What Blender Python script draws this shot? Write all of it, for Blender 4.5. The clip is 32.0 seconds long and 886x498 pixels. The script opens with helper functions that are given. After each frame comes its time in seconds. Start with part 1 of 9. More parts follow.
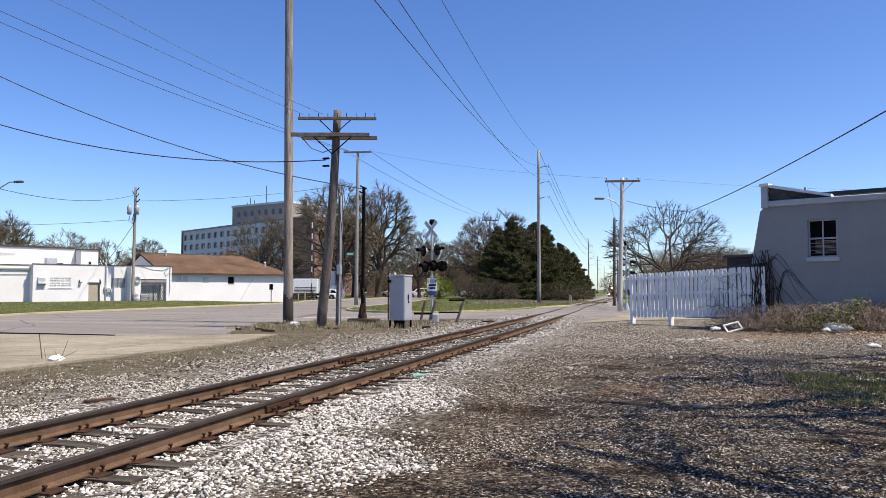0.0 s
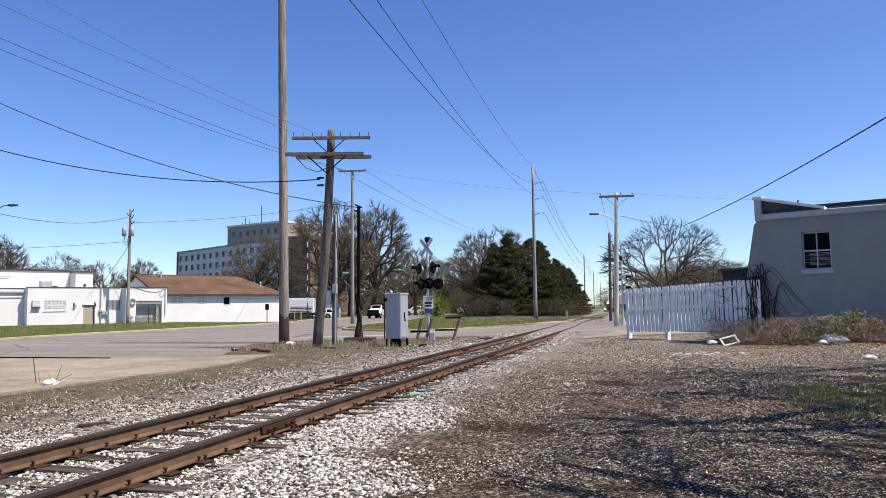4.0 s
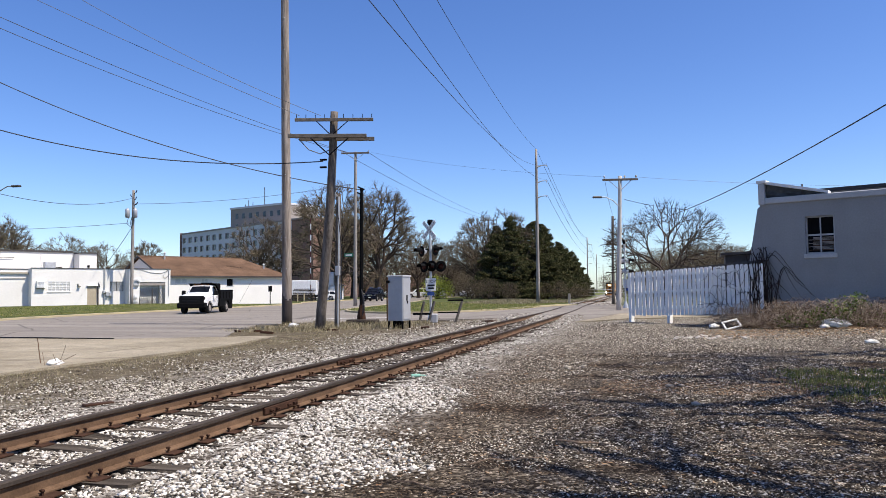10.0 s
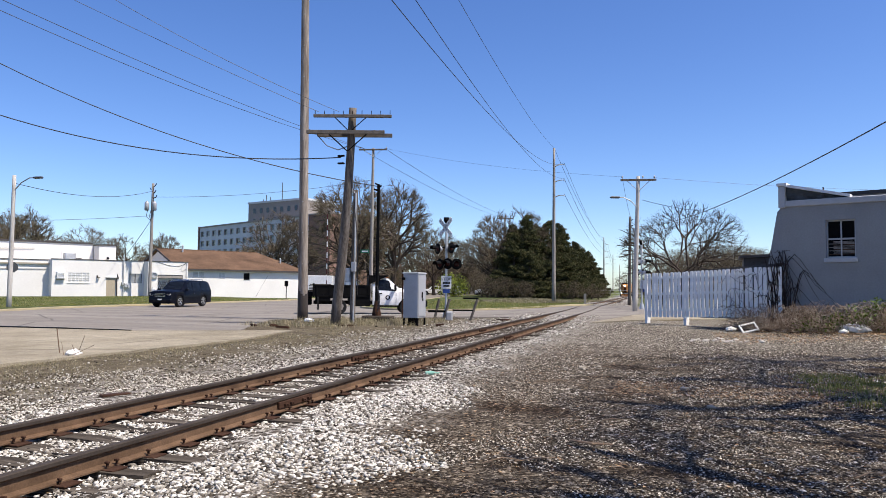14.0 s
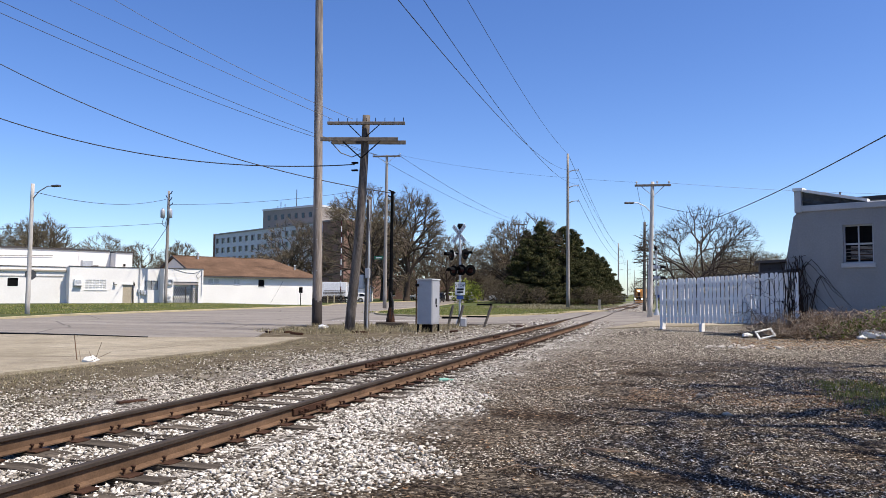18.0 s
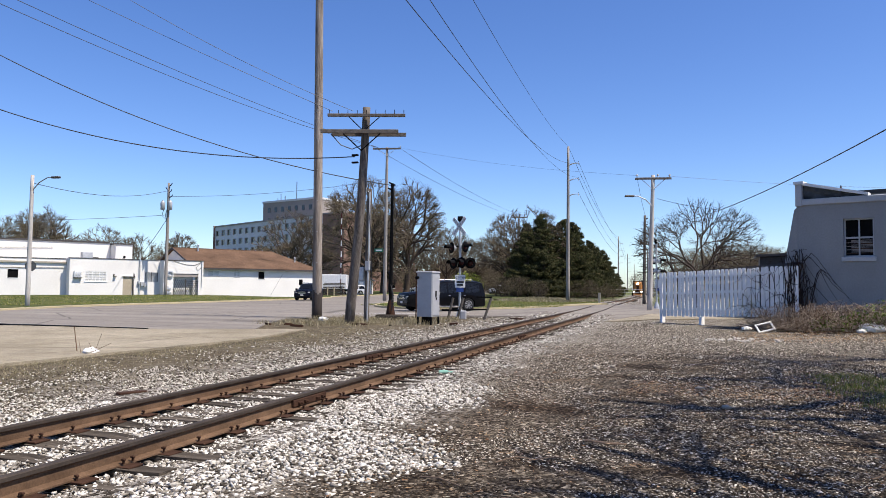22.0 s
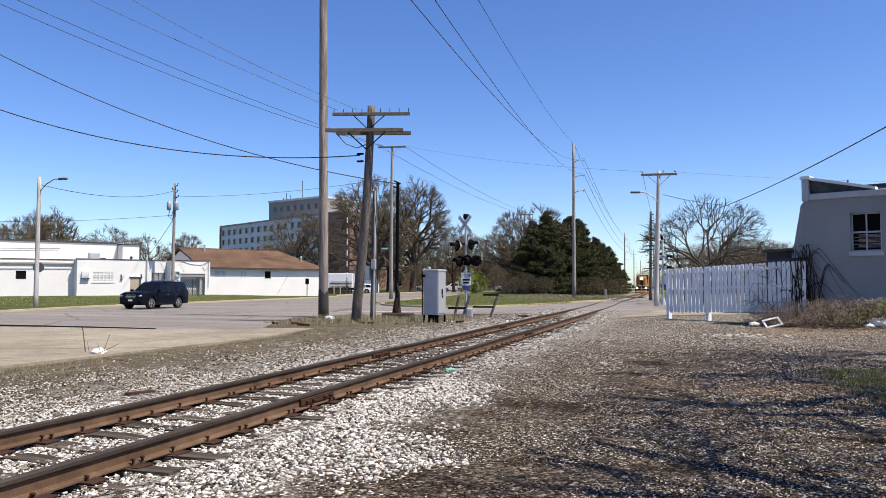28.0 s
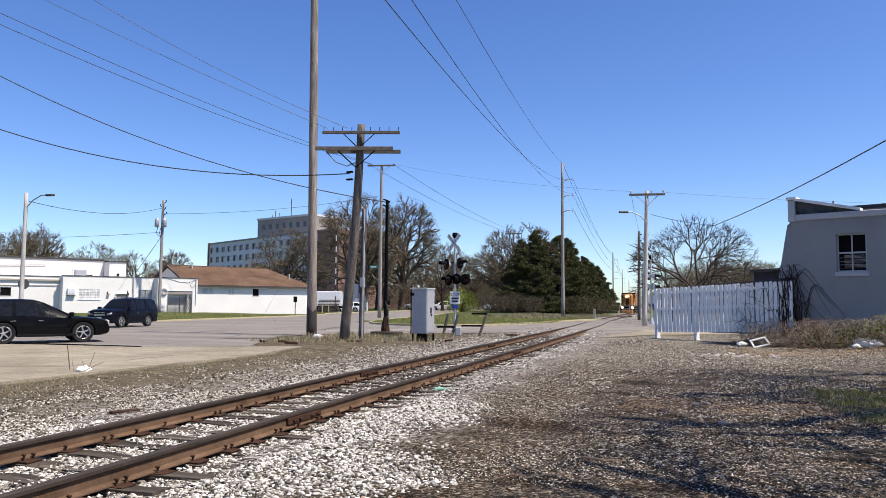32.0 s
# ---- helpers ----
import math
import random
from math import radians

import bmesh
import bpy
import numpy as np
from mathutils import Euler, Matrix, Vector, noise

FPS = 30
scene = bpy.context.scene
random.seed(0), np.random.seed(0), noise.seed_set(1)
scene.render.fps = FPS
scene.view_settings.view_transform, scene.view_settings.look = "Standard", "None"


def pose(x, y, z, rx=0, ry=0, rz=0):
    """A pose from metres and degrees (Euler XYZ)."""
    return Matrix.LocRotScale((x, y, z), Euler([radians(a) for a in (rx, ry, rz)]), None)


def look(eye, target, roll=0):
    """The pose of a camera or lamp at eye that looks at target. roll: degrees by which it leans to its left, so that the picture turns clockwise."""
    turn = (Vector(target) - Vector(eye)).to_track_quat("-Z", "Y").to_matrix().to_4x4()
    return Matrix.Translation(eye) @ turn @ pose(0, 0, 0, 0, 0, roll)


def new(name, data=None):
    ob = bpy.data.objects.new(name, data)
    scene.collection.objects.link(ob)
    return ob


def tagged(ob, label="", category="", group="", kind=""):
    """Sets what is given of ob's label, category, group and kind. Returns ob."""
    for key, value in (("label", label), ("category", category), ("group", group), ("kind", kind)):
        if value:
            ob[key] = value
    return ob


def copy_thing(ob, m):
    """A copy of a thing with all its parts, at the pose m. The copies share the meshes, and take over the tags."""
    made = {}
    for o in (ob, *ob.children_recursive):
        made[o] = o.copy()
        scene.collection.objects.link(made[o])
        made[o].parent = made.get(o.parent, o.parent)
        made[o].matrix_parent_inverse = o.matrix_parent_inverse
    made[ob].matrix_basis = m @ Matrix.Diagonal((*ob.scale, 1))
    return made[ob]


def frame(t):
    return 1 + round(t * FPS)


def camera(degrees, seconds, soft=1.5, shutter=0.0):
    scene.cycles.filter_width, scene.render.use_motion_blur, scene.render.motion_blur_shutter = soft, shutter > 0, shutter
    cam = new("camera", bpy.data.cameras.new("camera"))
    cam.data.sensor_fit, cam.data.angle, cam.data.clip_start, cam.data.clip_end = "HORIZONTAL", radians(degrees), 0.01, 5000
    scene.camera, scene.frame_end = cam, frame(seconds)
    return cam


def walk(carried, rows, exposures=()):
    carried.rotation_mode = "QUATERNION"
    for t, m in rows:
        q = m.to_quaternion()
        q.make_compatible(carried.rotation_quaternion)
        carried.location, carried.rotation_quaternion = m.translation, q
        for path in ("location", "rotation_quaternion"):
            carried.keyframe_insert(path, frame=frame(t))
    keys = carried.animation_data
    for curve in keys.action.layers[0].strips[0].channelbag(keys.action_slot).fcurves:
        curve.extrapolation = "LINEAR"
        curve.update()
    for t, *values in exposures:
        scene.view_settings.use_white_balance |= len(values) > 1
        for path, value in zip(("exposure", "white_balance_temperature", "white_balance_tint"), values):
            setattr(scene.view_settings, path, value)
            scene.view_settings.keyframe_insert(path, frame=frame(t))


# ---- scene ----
cam = camera(62, 32.0, soft=0.75, shutter=0.12)
walk(cam, [
    (0, pose(-0.025, 0.003, 1.542, 93.171, 0.013, 15.723)),
    (0.5, pose(-0.022, 0.008, 1.546, 93.281, 0.178, 15.778)),
    (1, pose(-0.008, 0.010, 1.543, 93.427, 0.294, 15.702)),
    (1.5, pose(0.002, 0.009, 1.548, 93.577, 0.420, 15.574)),
    (2, pose(0.002, -0.000, 1.548, 93.762, 0.526, 15.543)),
    (2.5, pose(-0.011, 0.002, 1.543, 94.040, 0.721, 15.580)),
    (3, pose(-0.008, -0.001, 1.548, 94.329, 0.794, 15.642)),
    (3.5, pose(-0.008, 0.001, 1.550, 94.537, 0.826, 15.584)),
    (5.5, pose(-0.008, 0.003, 1.553, 94.219, 0.553, 14.747)),
    (6, pose(-0.011, -0.001, 1.544, 94.118, 0.490, 14.595)),
    (6.5, pose(0.001, -0.005, 1.544, 94.050, 0.494, 14.571)),
    (7, pose(-0.002, -0.009, 1.547, 93.946, 0.604, 14.688)),
    (7.5, pose(-0.005, -0.006, 1.545, 93.828, 0.699, 14.889)),
    (8, pose(-0.008, -0.003, 1.543, 93.697, 0.771, 15.130)),
    (8.5, pose(-0.009, 0.003, 1.547, 93.548, 0.808, 15.318)),
    (9, pose(-0.003, -0.001, 1.544, 93.412, 0.825, 15.464)),
    (9.5, pose(-0.011, -0.002, 1.552, 93.269, 0.732, 15.519)),
    (10, pose(0.005, 0.005, 1.544, 93.179, 0.583, 15.669)),
    (10.5, pose(0.001, 0.004, 1.552, 93.163, 0.424, 15.773)),
    (11, pose(-0.008, -0.001, 1.546, 93.212, 0.179, 15.808)),
    (11.5, pose(-0.002, -0.001, 1.542, 93.237, -0.025, 15.839)),
    (12, pose(-0.002, -0.001, 1.551, 93.171, -0.197, 15.879)),
    (12.5, pose(-0.002, -0.005, 1.547, 93.127, -0.260, 15.995)),
    (13, pose(0.001, -0.007, 1.549, 93.074, -0.309, 16.235)),
    (13.5, pose(0.006, -0.008, 1.553, 93.022, -0.359, 16.562)),
    (14, pose(0.002, 0.003, 1.548, 92.995, -0.445, 16.856)),
    (14.3, pose(-0.000, 0.000, 1.550, 92.908, -0.039, 17.056)),
    (14.5, pose(-0.001, -0.002, 1.555, 92.961, -0.473, 17.071)),
    (16.5, pose(0.001, 0.004, 1.543, 93.064, -0.455, 17.483)),
    (17, pose(0.005, -0.014, 1.554, 93.183, -0.383, 17.646)),
    (17.5, pose(-0.003, -0.005, 1.547, 93.362, -0.349, 17.778)),
    (18, pose(0.012, -0.011, 1.557, 93.464, -0.325, 17.936)),
    (18.5, pose(0.010, -0.009, 1.550, 93.524, -0.335, 18.001)),
    (19, pose(0.010, -0.002, 1.550, 93.515, -0.307, 18.025)),
    (19.5, pose(0.012, -0.010, 1.552, 93.457, -0.273, 18.006)),
    (20, pose(0.003, -0.004, 1.559, 93.354, -0.195, 17.960)),
    (20.5, pose(0.000, 0.011, 1.560, 93.235, -0.176, 17.936)),
    (21, pose(0.002, -0.003, 1.552, 93.125, -0.274, 17.944)),
    (21.5, pose(0.008, 0.001, 1.555, 93.007, -0.387, 17.946)),
    (22, pose(0.007, 0.004, 1.548, 92.906, -0.491, 17.932)),
    (22.5, pose(0.004, 0.000, 1.555, 92.851, -0.483, 17.913)),
    (23, pose(0.008, 0.005, 1.549, 92.826, -0.426, 17.951)),
    (23.5, pose(0.001, 0.010, 1.555, 92.740, -0.369, 18.092)),
    (24, pose(0.001, 0.007, 1.543, 92.647, -0.332, 18.342)),
    (24.5, pose(0.004, 0.004, 1.556, 92.486, -0.303, 18.570)),
    (25, pose(0.010, 0.013, 1.551, 92.346, -0.346, 18.730)),
    (25.5, pose(0.002, -0.001, 1.552, 92.198, -0.396, 18.745)),
    (27.5, pose(0.002, 0.007, 1.549, 92.240, -0.178, 18.467)),
    (28, pose(0.011, -0.009, 1.554, 92.734, -0.024, 18.407)),
    (28.5, pose(0.004, 0.003, 1.549, 93.448, 0.085, 18.408)),
    (29, pose(0.002, -0.007, 1.557, 94.158, 0.067, 18.402)),
    (29.5, pose(0.009, -0.008, 1.547, 94.704, 0.010, 18.392)),
    (30, pose(0.006, -0.014, 1.552, 94.906, -0.095, 18.259)),
    (30.5, pose(0.011, -0.015, 1.552, 94.805, -0.243, 18.070)),
    (31, pose(0.012, -0.010, 1.548, 94.580, -0.311, 17.866)),
    (31.5, pose(0.008, -0.008, 1.553, 94.318, -0.295, 17.698)),
    (32, pose(0.008, -0.007, 1.551, 94.181, -0.268, 17.538)),
])

# ---- light ----
SUN_AZ, SUN_EL = radians(-8), radians(59)      # azimuth from +X towards +Y
world = bpy.data.worlds.new("world")
scene.world = world
world.use_nodes = True
wn = world.node_tree.nodes
sky = wn.new("ShaderNodeTexSky")
sky.sky_type, sky.sun_disc = "NISHITA", False
sky.sun_elevation, sky.sun_rotation = SUN_EL, math.pi / 2 - SUN_AZ
sky.altitude, sky.air_density, sky.dust_density, sky.ozone_density = 0, 0.8, 0.5, 3.5
wn["Background"].inputs[1].default_value = 0.098
hue = wn.new("ShaderNodeHueSaturation")
hue.inputs["Hue"].default_value, hue.inputs["Saturation"].default_value = 0.512, 1.2
world.node_tree.links.new(sky.outputs[0], hue.inputs["Color"])
world.node_tree.links.new(hue.outputs[0], wn["Background"].inputs[0])
sun = new("sun", bpy.data.lights.new("sun", "SUN"))
sun.data.energy, sun.data.angle, sun.data.color = 3.65, radians(0.53), (1.0, 0.905, 0.785)
SUN_WAY = Vector((math.cos(SUN_EL) * math.cos(SUN_AZ), math.cos(SUN_EL) * math.sin(SUN_AZ), math.sin(SUN_EL)))
sun.matrix_world = look((0, 0, 60), Vector((0, 0, 60)) - SUN_WAY)
scene.view_settings.exposure = 0.95


# ---- materials ----
def ramp(nt, fac, stops):
    r = nt.nodes.new("ShaderNodeValToRGB")
    el = r.color_ramp.elements
    el[0].position, el[0].color = stops[0][0], (*stops[0][1], 1)
    el[1].position, el[1].color = stops[-1][0], (*stops[-1][1], 1)
    for p, c in stops[1:-1]:
        e = el.new(p)
        e.color = (*c, 1)
    nt.links.new(fac, r.inputs[0])
    return r.outputs[0]


def coords(nt, stretch=(1, 1, 1)):
    c = nt.nodes.new("ShaderNodeTexCoord")
    m = nt.nodes.new("ShaderNodeMapping")
    m.inputs["Scale"].default_value = stretch
    nt.links.new(c.outputs["Object"], m.inputs[0])
    return m.outputs[0]


def noise_tex(nt, vec, scale, detail=4, rough=0.6):
    n = nt.nodes.new("ShaderNodeTexNoise")
    n.inputs["Scale"].default_value, n.inputs["Detail"].default_value, n.inputs["Roughness"].default_value = scale, detail, rough
    nt.links.new(vec, n.inputs["Vector"])
    return n.outputs["Fac"]


def voro(nt, vec, scale, feature="F1"):
    n = nt.nodes.new("ShaderNodeTexVoronoi")
    n.feature = feature
    n.inputs["Scale"].default_value = scale
    nt.links.new(vec, n.inputs["Vector"])
    return n


def blend(nt, fac, a, b, how="MIX"):
    m = nt.nodes.new("ShaderNodeMix")
    m.data_type, m.blend_type = "RGBA", how
    for slot, v in ((0, fac), (6, a), (7, b)):
        if isinstance(v, (int, float)):
            m.inputs[slot].default_value = v
        elif isinstance(v, tuple):
            m.inputs[slot].default_value = (*v, 1)
        else:
            nt.links.new(v, m.inputs[slot])
    return m.outputs[2]


def math_node(nt, op, a, b):
    m = nt.nodes.new("ShaderNodeMath")
    m.operation, m.use_clamp = op, False
    for i, v in enumerate((a, b)):
        if isinstance(v, (int, float)):
            m.inputs[i].default_value = v
        else:
            nt.links.new(v, m.inputs[i])
    return m.outputs[0]


def base_mat(name, rough=0.8, metal=0.0, shine=0.5):
    m = bpy.data.materials.new(name)
    m.use_nodes = True
    p = m.node_tree.nodes["Principled BSDF"]
    p.inputs["Roughness"].default_value, p.inputs["Metallic"].default_value = rough, metal
    p.inputs["Specular IOR Level"].default_value = shine
    return m, m.node_tree, p


def bump(nt, p, height, strength, dist=0.02):
    b = nt.nodes.new("ShaderNodeBump")
    b.inputs["Strength"].default_value, b.inputs["Distance"].default_value = strength, dist
    nt.links.new(height, b.inputs["Height"])
    nt.links.new(b.outputs[0], p.inputs["Normal"])


def dim(c, k):
    return tuple(min(1.0, v * k) for v in c)


def mat(name, col, rough=0.8, metal=0.0, var=0.25, scale=1.5, fine=40, relief=0.15, col2=None, stretch=(1, 1, 1), dist=0.01, own=0.0, shine=None):
    """Two scales of noise in the colour, fine relief; own: how far each piece differs from the next."""
    m, nt, p = base_mat(name, rough, metal, shine if shine is not None else (0.15 if rough > 0.79 else 0.5))
    v = coords(nt, stretch)
    big, small = noise_tex(nt, v, scale), noise_tex(nt, v, fine, 3)
    c = ramp(nt, big, [(0.3, dim(col, 1 - var)), (0.7, col2 or dim(col, 1 + var))])
    g = ramp(nt, small, [(0.3, (1 - var,) * 3), (0.7, (1 + var * 0.4,) * 3)])
    c = blend(nt, 1.0, c, g, "MULTIPLY")
    if own:
        o = nt.nodes.new("ShaderNodeObjectInfo")
        c = blend(nt, 1.0, c, ramp(nt, o.outputs["Random"], [(0, (1 - own,) * 3), (1, (1 + own * 0.5,) * 3)]), "MULTIPLY")
    nt.links.new(c, p.inputs["Base Color"])
    if relief:
        bump(nt, p, small, relief, dist)
    return m


def island_mat(name, stops, rough=0.8, relief=0.0, fine=60):
    """Colour varies from piece to piece within one mesh."""
    m, nt, p = base_mat(name, rough, 0.0, 0.12)
    g = nt.nodes.new("ShaderNodeNewGeometry")
    c = ramp(nt, g.outputs["Random Per Island"], stops)
    n = noise_tex(nt, coords(nt), fine, 3)
    c = blend(nt, 1.0, c, ramp(nt, n, [(0.3, (0.75,) * 3), (0.7, (1.05,) * 3)]), "MULTIPLY")
    nt.links.new(c, p.inputs["Base Color"])
    if relief:
        bump(nt, p, n, relief, 0.01)
    return m


def glow_mat(name, col, power):
    m, nt, p = base_mat(name, 0.4)
    p.inputs["Base Color"].default_value = (*col, 1)
    p.inputs["Emission Color"].default_value, p.inputs["Emission Strength"].default_value = (*col, 1), power
    return m


def gloss_mat(name, col, rough=0.25, metal=0.0, coat=0.6):
    m, nt, p = base_mat(name, rough, metal)
    n = noise_tex(nt, coords(nt), 6, 5)
    nt.links.new(ramp(nt, n, [(0.3, dim(col, 0.85)), (0.7, dim(col, 1.12))]), p.inputs["Base Color"])
    nt.links.new(ramp(nt, n, [(0.3, (rough * 0.8,) * 3), (0.75, (min(1, rough * 1.5),) * 3)]), p.inputs["Roughness"])
    p.inputs["Specular IOR Level"].default_value = 0.05
    p.inputs["Coat Weight"].default_value, p.inputs["Coat Roughness"].default_value = coat, 0.08
    return m


M = {}
M["concrete"] = mat("concrete", (0.40, 0.36, 0.30), 0.9, var=0.18, scale=0.35, fine=25, relief=0.2)
M["kerb"] = mat("kerb", (0.46, 0.40, 0.28), 0.9, var=0.25, scale=0.6, fine=20, col2=(0.50, 0.42, 0.25))
M["pole_wood"] = mat("pole_wood", (0.25, 0.195, 0.155), 0.9, var=0.4, scale=6, fine=30, relief=0.6, stretch=(1, 1, 0.06), col2=(0.42, 0.37, 0.325))
M["pale_wood"] = mat("pale_wood", (0.25, 0.225, 0.20), 0.9, var=0.25, scale=5, fine=40, relief=0.5, stretch=(1, 1, 0.08), col2=(0.38, 0.35, 0.325))
M["pole_dark"] = mat("pole_dark", (0.045, 0.035, 0.03), 0.75, var=0.35, scale=4, fine=30, relief=0.4, stretch=(1, 1, 0.1))
M["grey_wood"] = mat("grey_wood", (0.115, 0.096, 0.08), 0.9, var=0.4, scale=5, fine=40, relief=0.6, stretch=(1, 1, 0.08), col2=(0.21, 0.185, 0.165))
M["arm_wood"] = mat("arm_wood", (0.13, 0.115, 0.10), 0.9, var=0.3, scale=4, fine=30, relief=0.4)
M["steel"] = mat("steel", (0.42, 0.43, 0.44), 0.45, 0.7, var=0.15, scale=3, fine=30, relief=0.05)
M["galv"] = mat("galv", (0.50, 0.51, 0.52), 0.5, 0.5, var=0.12, scale=3, fine=50, relief=0.05)
M["black"] = mat("black", (0.006, 0.006, 0.0065), 0.7, var=0.3, scale=4, fine=40, relief=0.05, shine=0.06)
M["cable"] = mat("cable", (0.03, 0.03, 0.033), 0.6, var=0.2, scale=4, fine=10, relief=0)
M["wire"] = mat("wire", (0.05, 0.052, 0.058), 0.6, 0.0, var=0.2, scale=4, fine=10, relief=0)
M["white_wall"] = mat("white_wall", (0.73, 0.715, 0.685), 0.85, var=0.05, scale=0.35, fine=6, relief=0.12, dist=0.02)
M["white_paint"] = mat("white_paint", (0.80, 0.80, 0.79), 0.7, var=0.08, scale=2, fine=30, relief=0.15, own=0.06)
M["grey_wall"] = mat("grey_wall", (0.28, 0.285, 0.29), 0.85, var=0.09, scale=0.7, fine=18, relief=0.25, dist=0.015)
M["grey_trim"] = mat("grey_trim", (0.43, 0.44, 0.455), 0.75, var=0.08, scale=1.2, fine=25, relief=0.1)
M["brown_roof"] = mat("brown_roof", (0.135, 0.083, 0.054), 0.95, var=0.3, scale=0.5, fine=9, relief=0.3, dist=0.02)
M["dark_trim"] = mat("dark_trim", (0.05, 0.045, 0.045), 0.7, var=0.2, scale=1, fine=10)
M["cabinet"] = mat("cabinet", (0.37, 0.38, 0.405), 0.5, 0.15, var=0.08, scale=2, fine=30, relief=0.04)
M["rust"] = mat("rust", (0.115, 0.069, 0.042), 0.85, 0.1, var=0.25, scale=2.5, fine=60, relief=0.35, col2=(0.185, 0.115, 0.072))
M["rail_head"] = mat("rail_head", (0.05, 0.039, 0.032), 0.8, 0.0, var=0.25, scale=2, fine=40, relief=0.1, shine=0.2)
M["rust_dark"] = mat("rust_dark", (0.055, 0.028, 0.018), 0.9, 0.1, var=0.3, scale=6, fine=60, relief=0.3)
M["tie"] = mat("tie", (0.060, 0.048, 0.038), 0.95, var=0.45, scale=7, fine=45, relief=1.0, stretch=(0.06, 1, 1), col2=(0.15, 0.125, 0.10), own=0.45, dist=0.02)
M["bark"] = mat("bark", (0.075, 0.058, 0.045), 0.95, var=0.3, scale=3, fine=20, relief=0.5, stretch=(1, 1, 0.2))
M["twig"] = island_mat("twig", [(0, (0.075, 0.060, 0.045)), (1, (0.17, 0.138, 0.10))], 0.9)
M["bud"] = island_mat("bud", [(0, (0.12, 0.095, 0.06)), (0.6, (0.20, 0.165, 0.095)), (1, (0.17, 0.18, 0.075))], 0.8)
M["needle"] = island_mat("needle", [(0, (0.026, 0.032, 0.012)), (0.55, (0.062, 0.068, 0.027)), (0.85, (0.105, 0.10, 0.045)), (1, (0.17, 0.135, 0.075))], 0.95)
M["dark_twig"] = island_mat("dark_twig", [(0, (0.035, 0.028, 0.022)), (1, (0.10, 0.082, 0.064))], 0.9)
M["leaf"] = island_mat("leaf", [(0, (0.07, 0.12, 0.02)), (1, (0.16, 0.22, 0.04))], 0.6)
M["spring_leaf"] = island_mat("spring_leaf", [(0, (0.17, 0.22, 0.03)), (1, (0.38, 0.42, 0.07))], 0.6)
M["brush"] = island_mat("brush", [(0, (0.085, 0.055, 0.038)), (0.45, (0.25, 0.185, 0.135)), (0.8, (0.42, 0.34, 0.265)), (1, (0.60, 0.52, 0.42))], 0.9)
M["vine"] = island_mat("vine", [(0, (0.03, 0.022, 0.02)), (1, (0.07, 0.05, 0.04))], 0.9)
M["litter"] = island_mat("litter", [(0, (0.12, 0.058, 0.028)), (0.5, (0.30, 0.175, 0.09)), (0.8, (0.48, 0.33, 0.19)), (1, (0.66, 0.52, 0.34))], 0.8)
M["shred"] = island_mat("shred", [(0, (0.06, 0.038, 0.022)), (0.45, (0.20, 0.14, 0.09)), (0.75, (0.46, 0.39, 0.29)), (1, (0.78, 0.72, 0.60))], 0.85)
M["dry_grass"] = island_mat("dry_grass", [(0, (0.13, 0.115, 0.06)), (0.4, (0.24, 0.205, 0.12)), (0.75, (0.40, 0.34, 0.22)), (0.92, (0.50, 0.44, 0.31)), (1, (0.16, 0.17, 0.06))], 0.85)
M["green_grass"] = island_mat("green_grass", [(0, (0.12, 0.145, 0.032)), (0.6, (0.23, 0.245, 0.06)), (1, (0.42, 0.36, 0.19))], 0.8)
M["stone"] = island_mat("stone", [(0, (0.045, 0.037, 0.03)), (0.25, (0.17, 0.148, 0.122)), (0.47, (0.38, 0.35, 0.305)), (0.70, (0.62, 0.585, 0.525)), (1, (0.84, 0.805, 0.745))], 0.9, 0.7, 60)
M["dirty_stone"] = island_mat("dirty_stone", [(0, (0.03, 0.024, 0.017)), (0.38, (0.11, 0.09, 0.066)), (0.55, (0.32, 0.285, 0.23)), (0.72, (0.62, 0.58, 0.50)), (1, (0.86, 0.82, 0.74))], 0.9, 0.5, 45)
M["pebble"] = island_mat("pebble", [(0, (0.012, 0.0095, 0.007)), (0.5, (0.048, 0.039, 0.030)), (0.72, (0.17, 0.148, 0.12)), (0.88, (0.45, 0.405, 0.345)), (1, (0.80, 0.745, 0.66))], 0.9)
M["glass"] = gloss_mat("glass", (0.014, 0.016, 0.018), 0.05, coat=1.0)
M["bottle"] = gloss_mat("bottle", (0.22, 0.42, 0.34), 0.12, coat=1.0)
M["rubber"] = mat("rubber", (0.02, 0.02, 0.021), 0.85, var=0.2, scale=8, fine=60)
M["rim"] = gloss_mat("rim", (0.55, 0.55, 0.56), 0.3, 0.85)
M["chrome"] = gloss_mat("chrome", (0.6, 0.6, 0.62), 0.15, 0.95)
M["paint_black"] = gloss_mat("paint_black", (0.004, 0.004, 0.005), 0.3, coat=0.16)
M["paint_navy"] = gloss_mat("paint_navy", (0.004, 0.005, 0.010), 0.3, coat=0.16)
M["paint_white"] = gloss_mat("paint_white", (0.78, 0.78, 0.78), 0.25, coat=0.8)
M["plastic"] = mat("plastic", (0.007, 0.007, 0.0075), 0.5, var=0.15, scale=6, fine=60, relief=0.03, shine=0.1)
M["lamp_glass"] = gloss_mat("lamp_glass", (0.55, 0.56, 0.57), 0.12, coat=1.0)
M["red_lens"] = gloss_mat("red_lens", (0.03, 0.004, 0.004), 0.25, coat=0.4)
M["amber"] = gloss_mat("amber", (0.2, 0.06, 0.01), 0.2, coat=1.0)
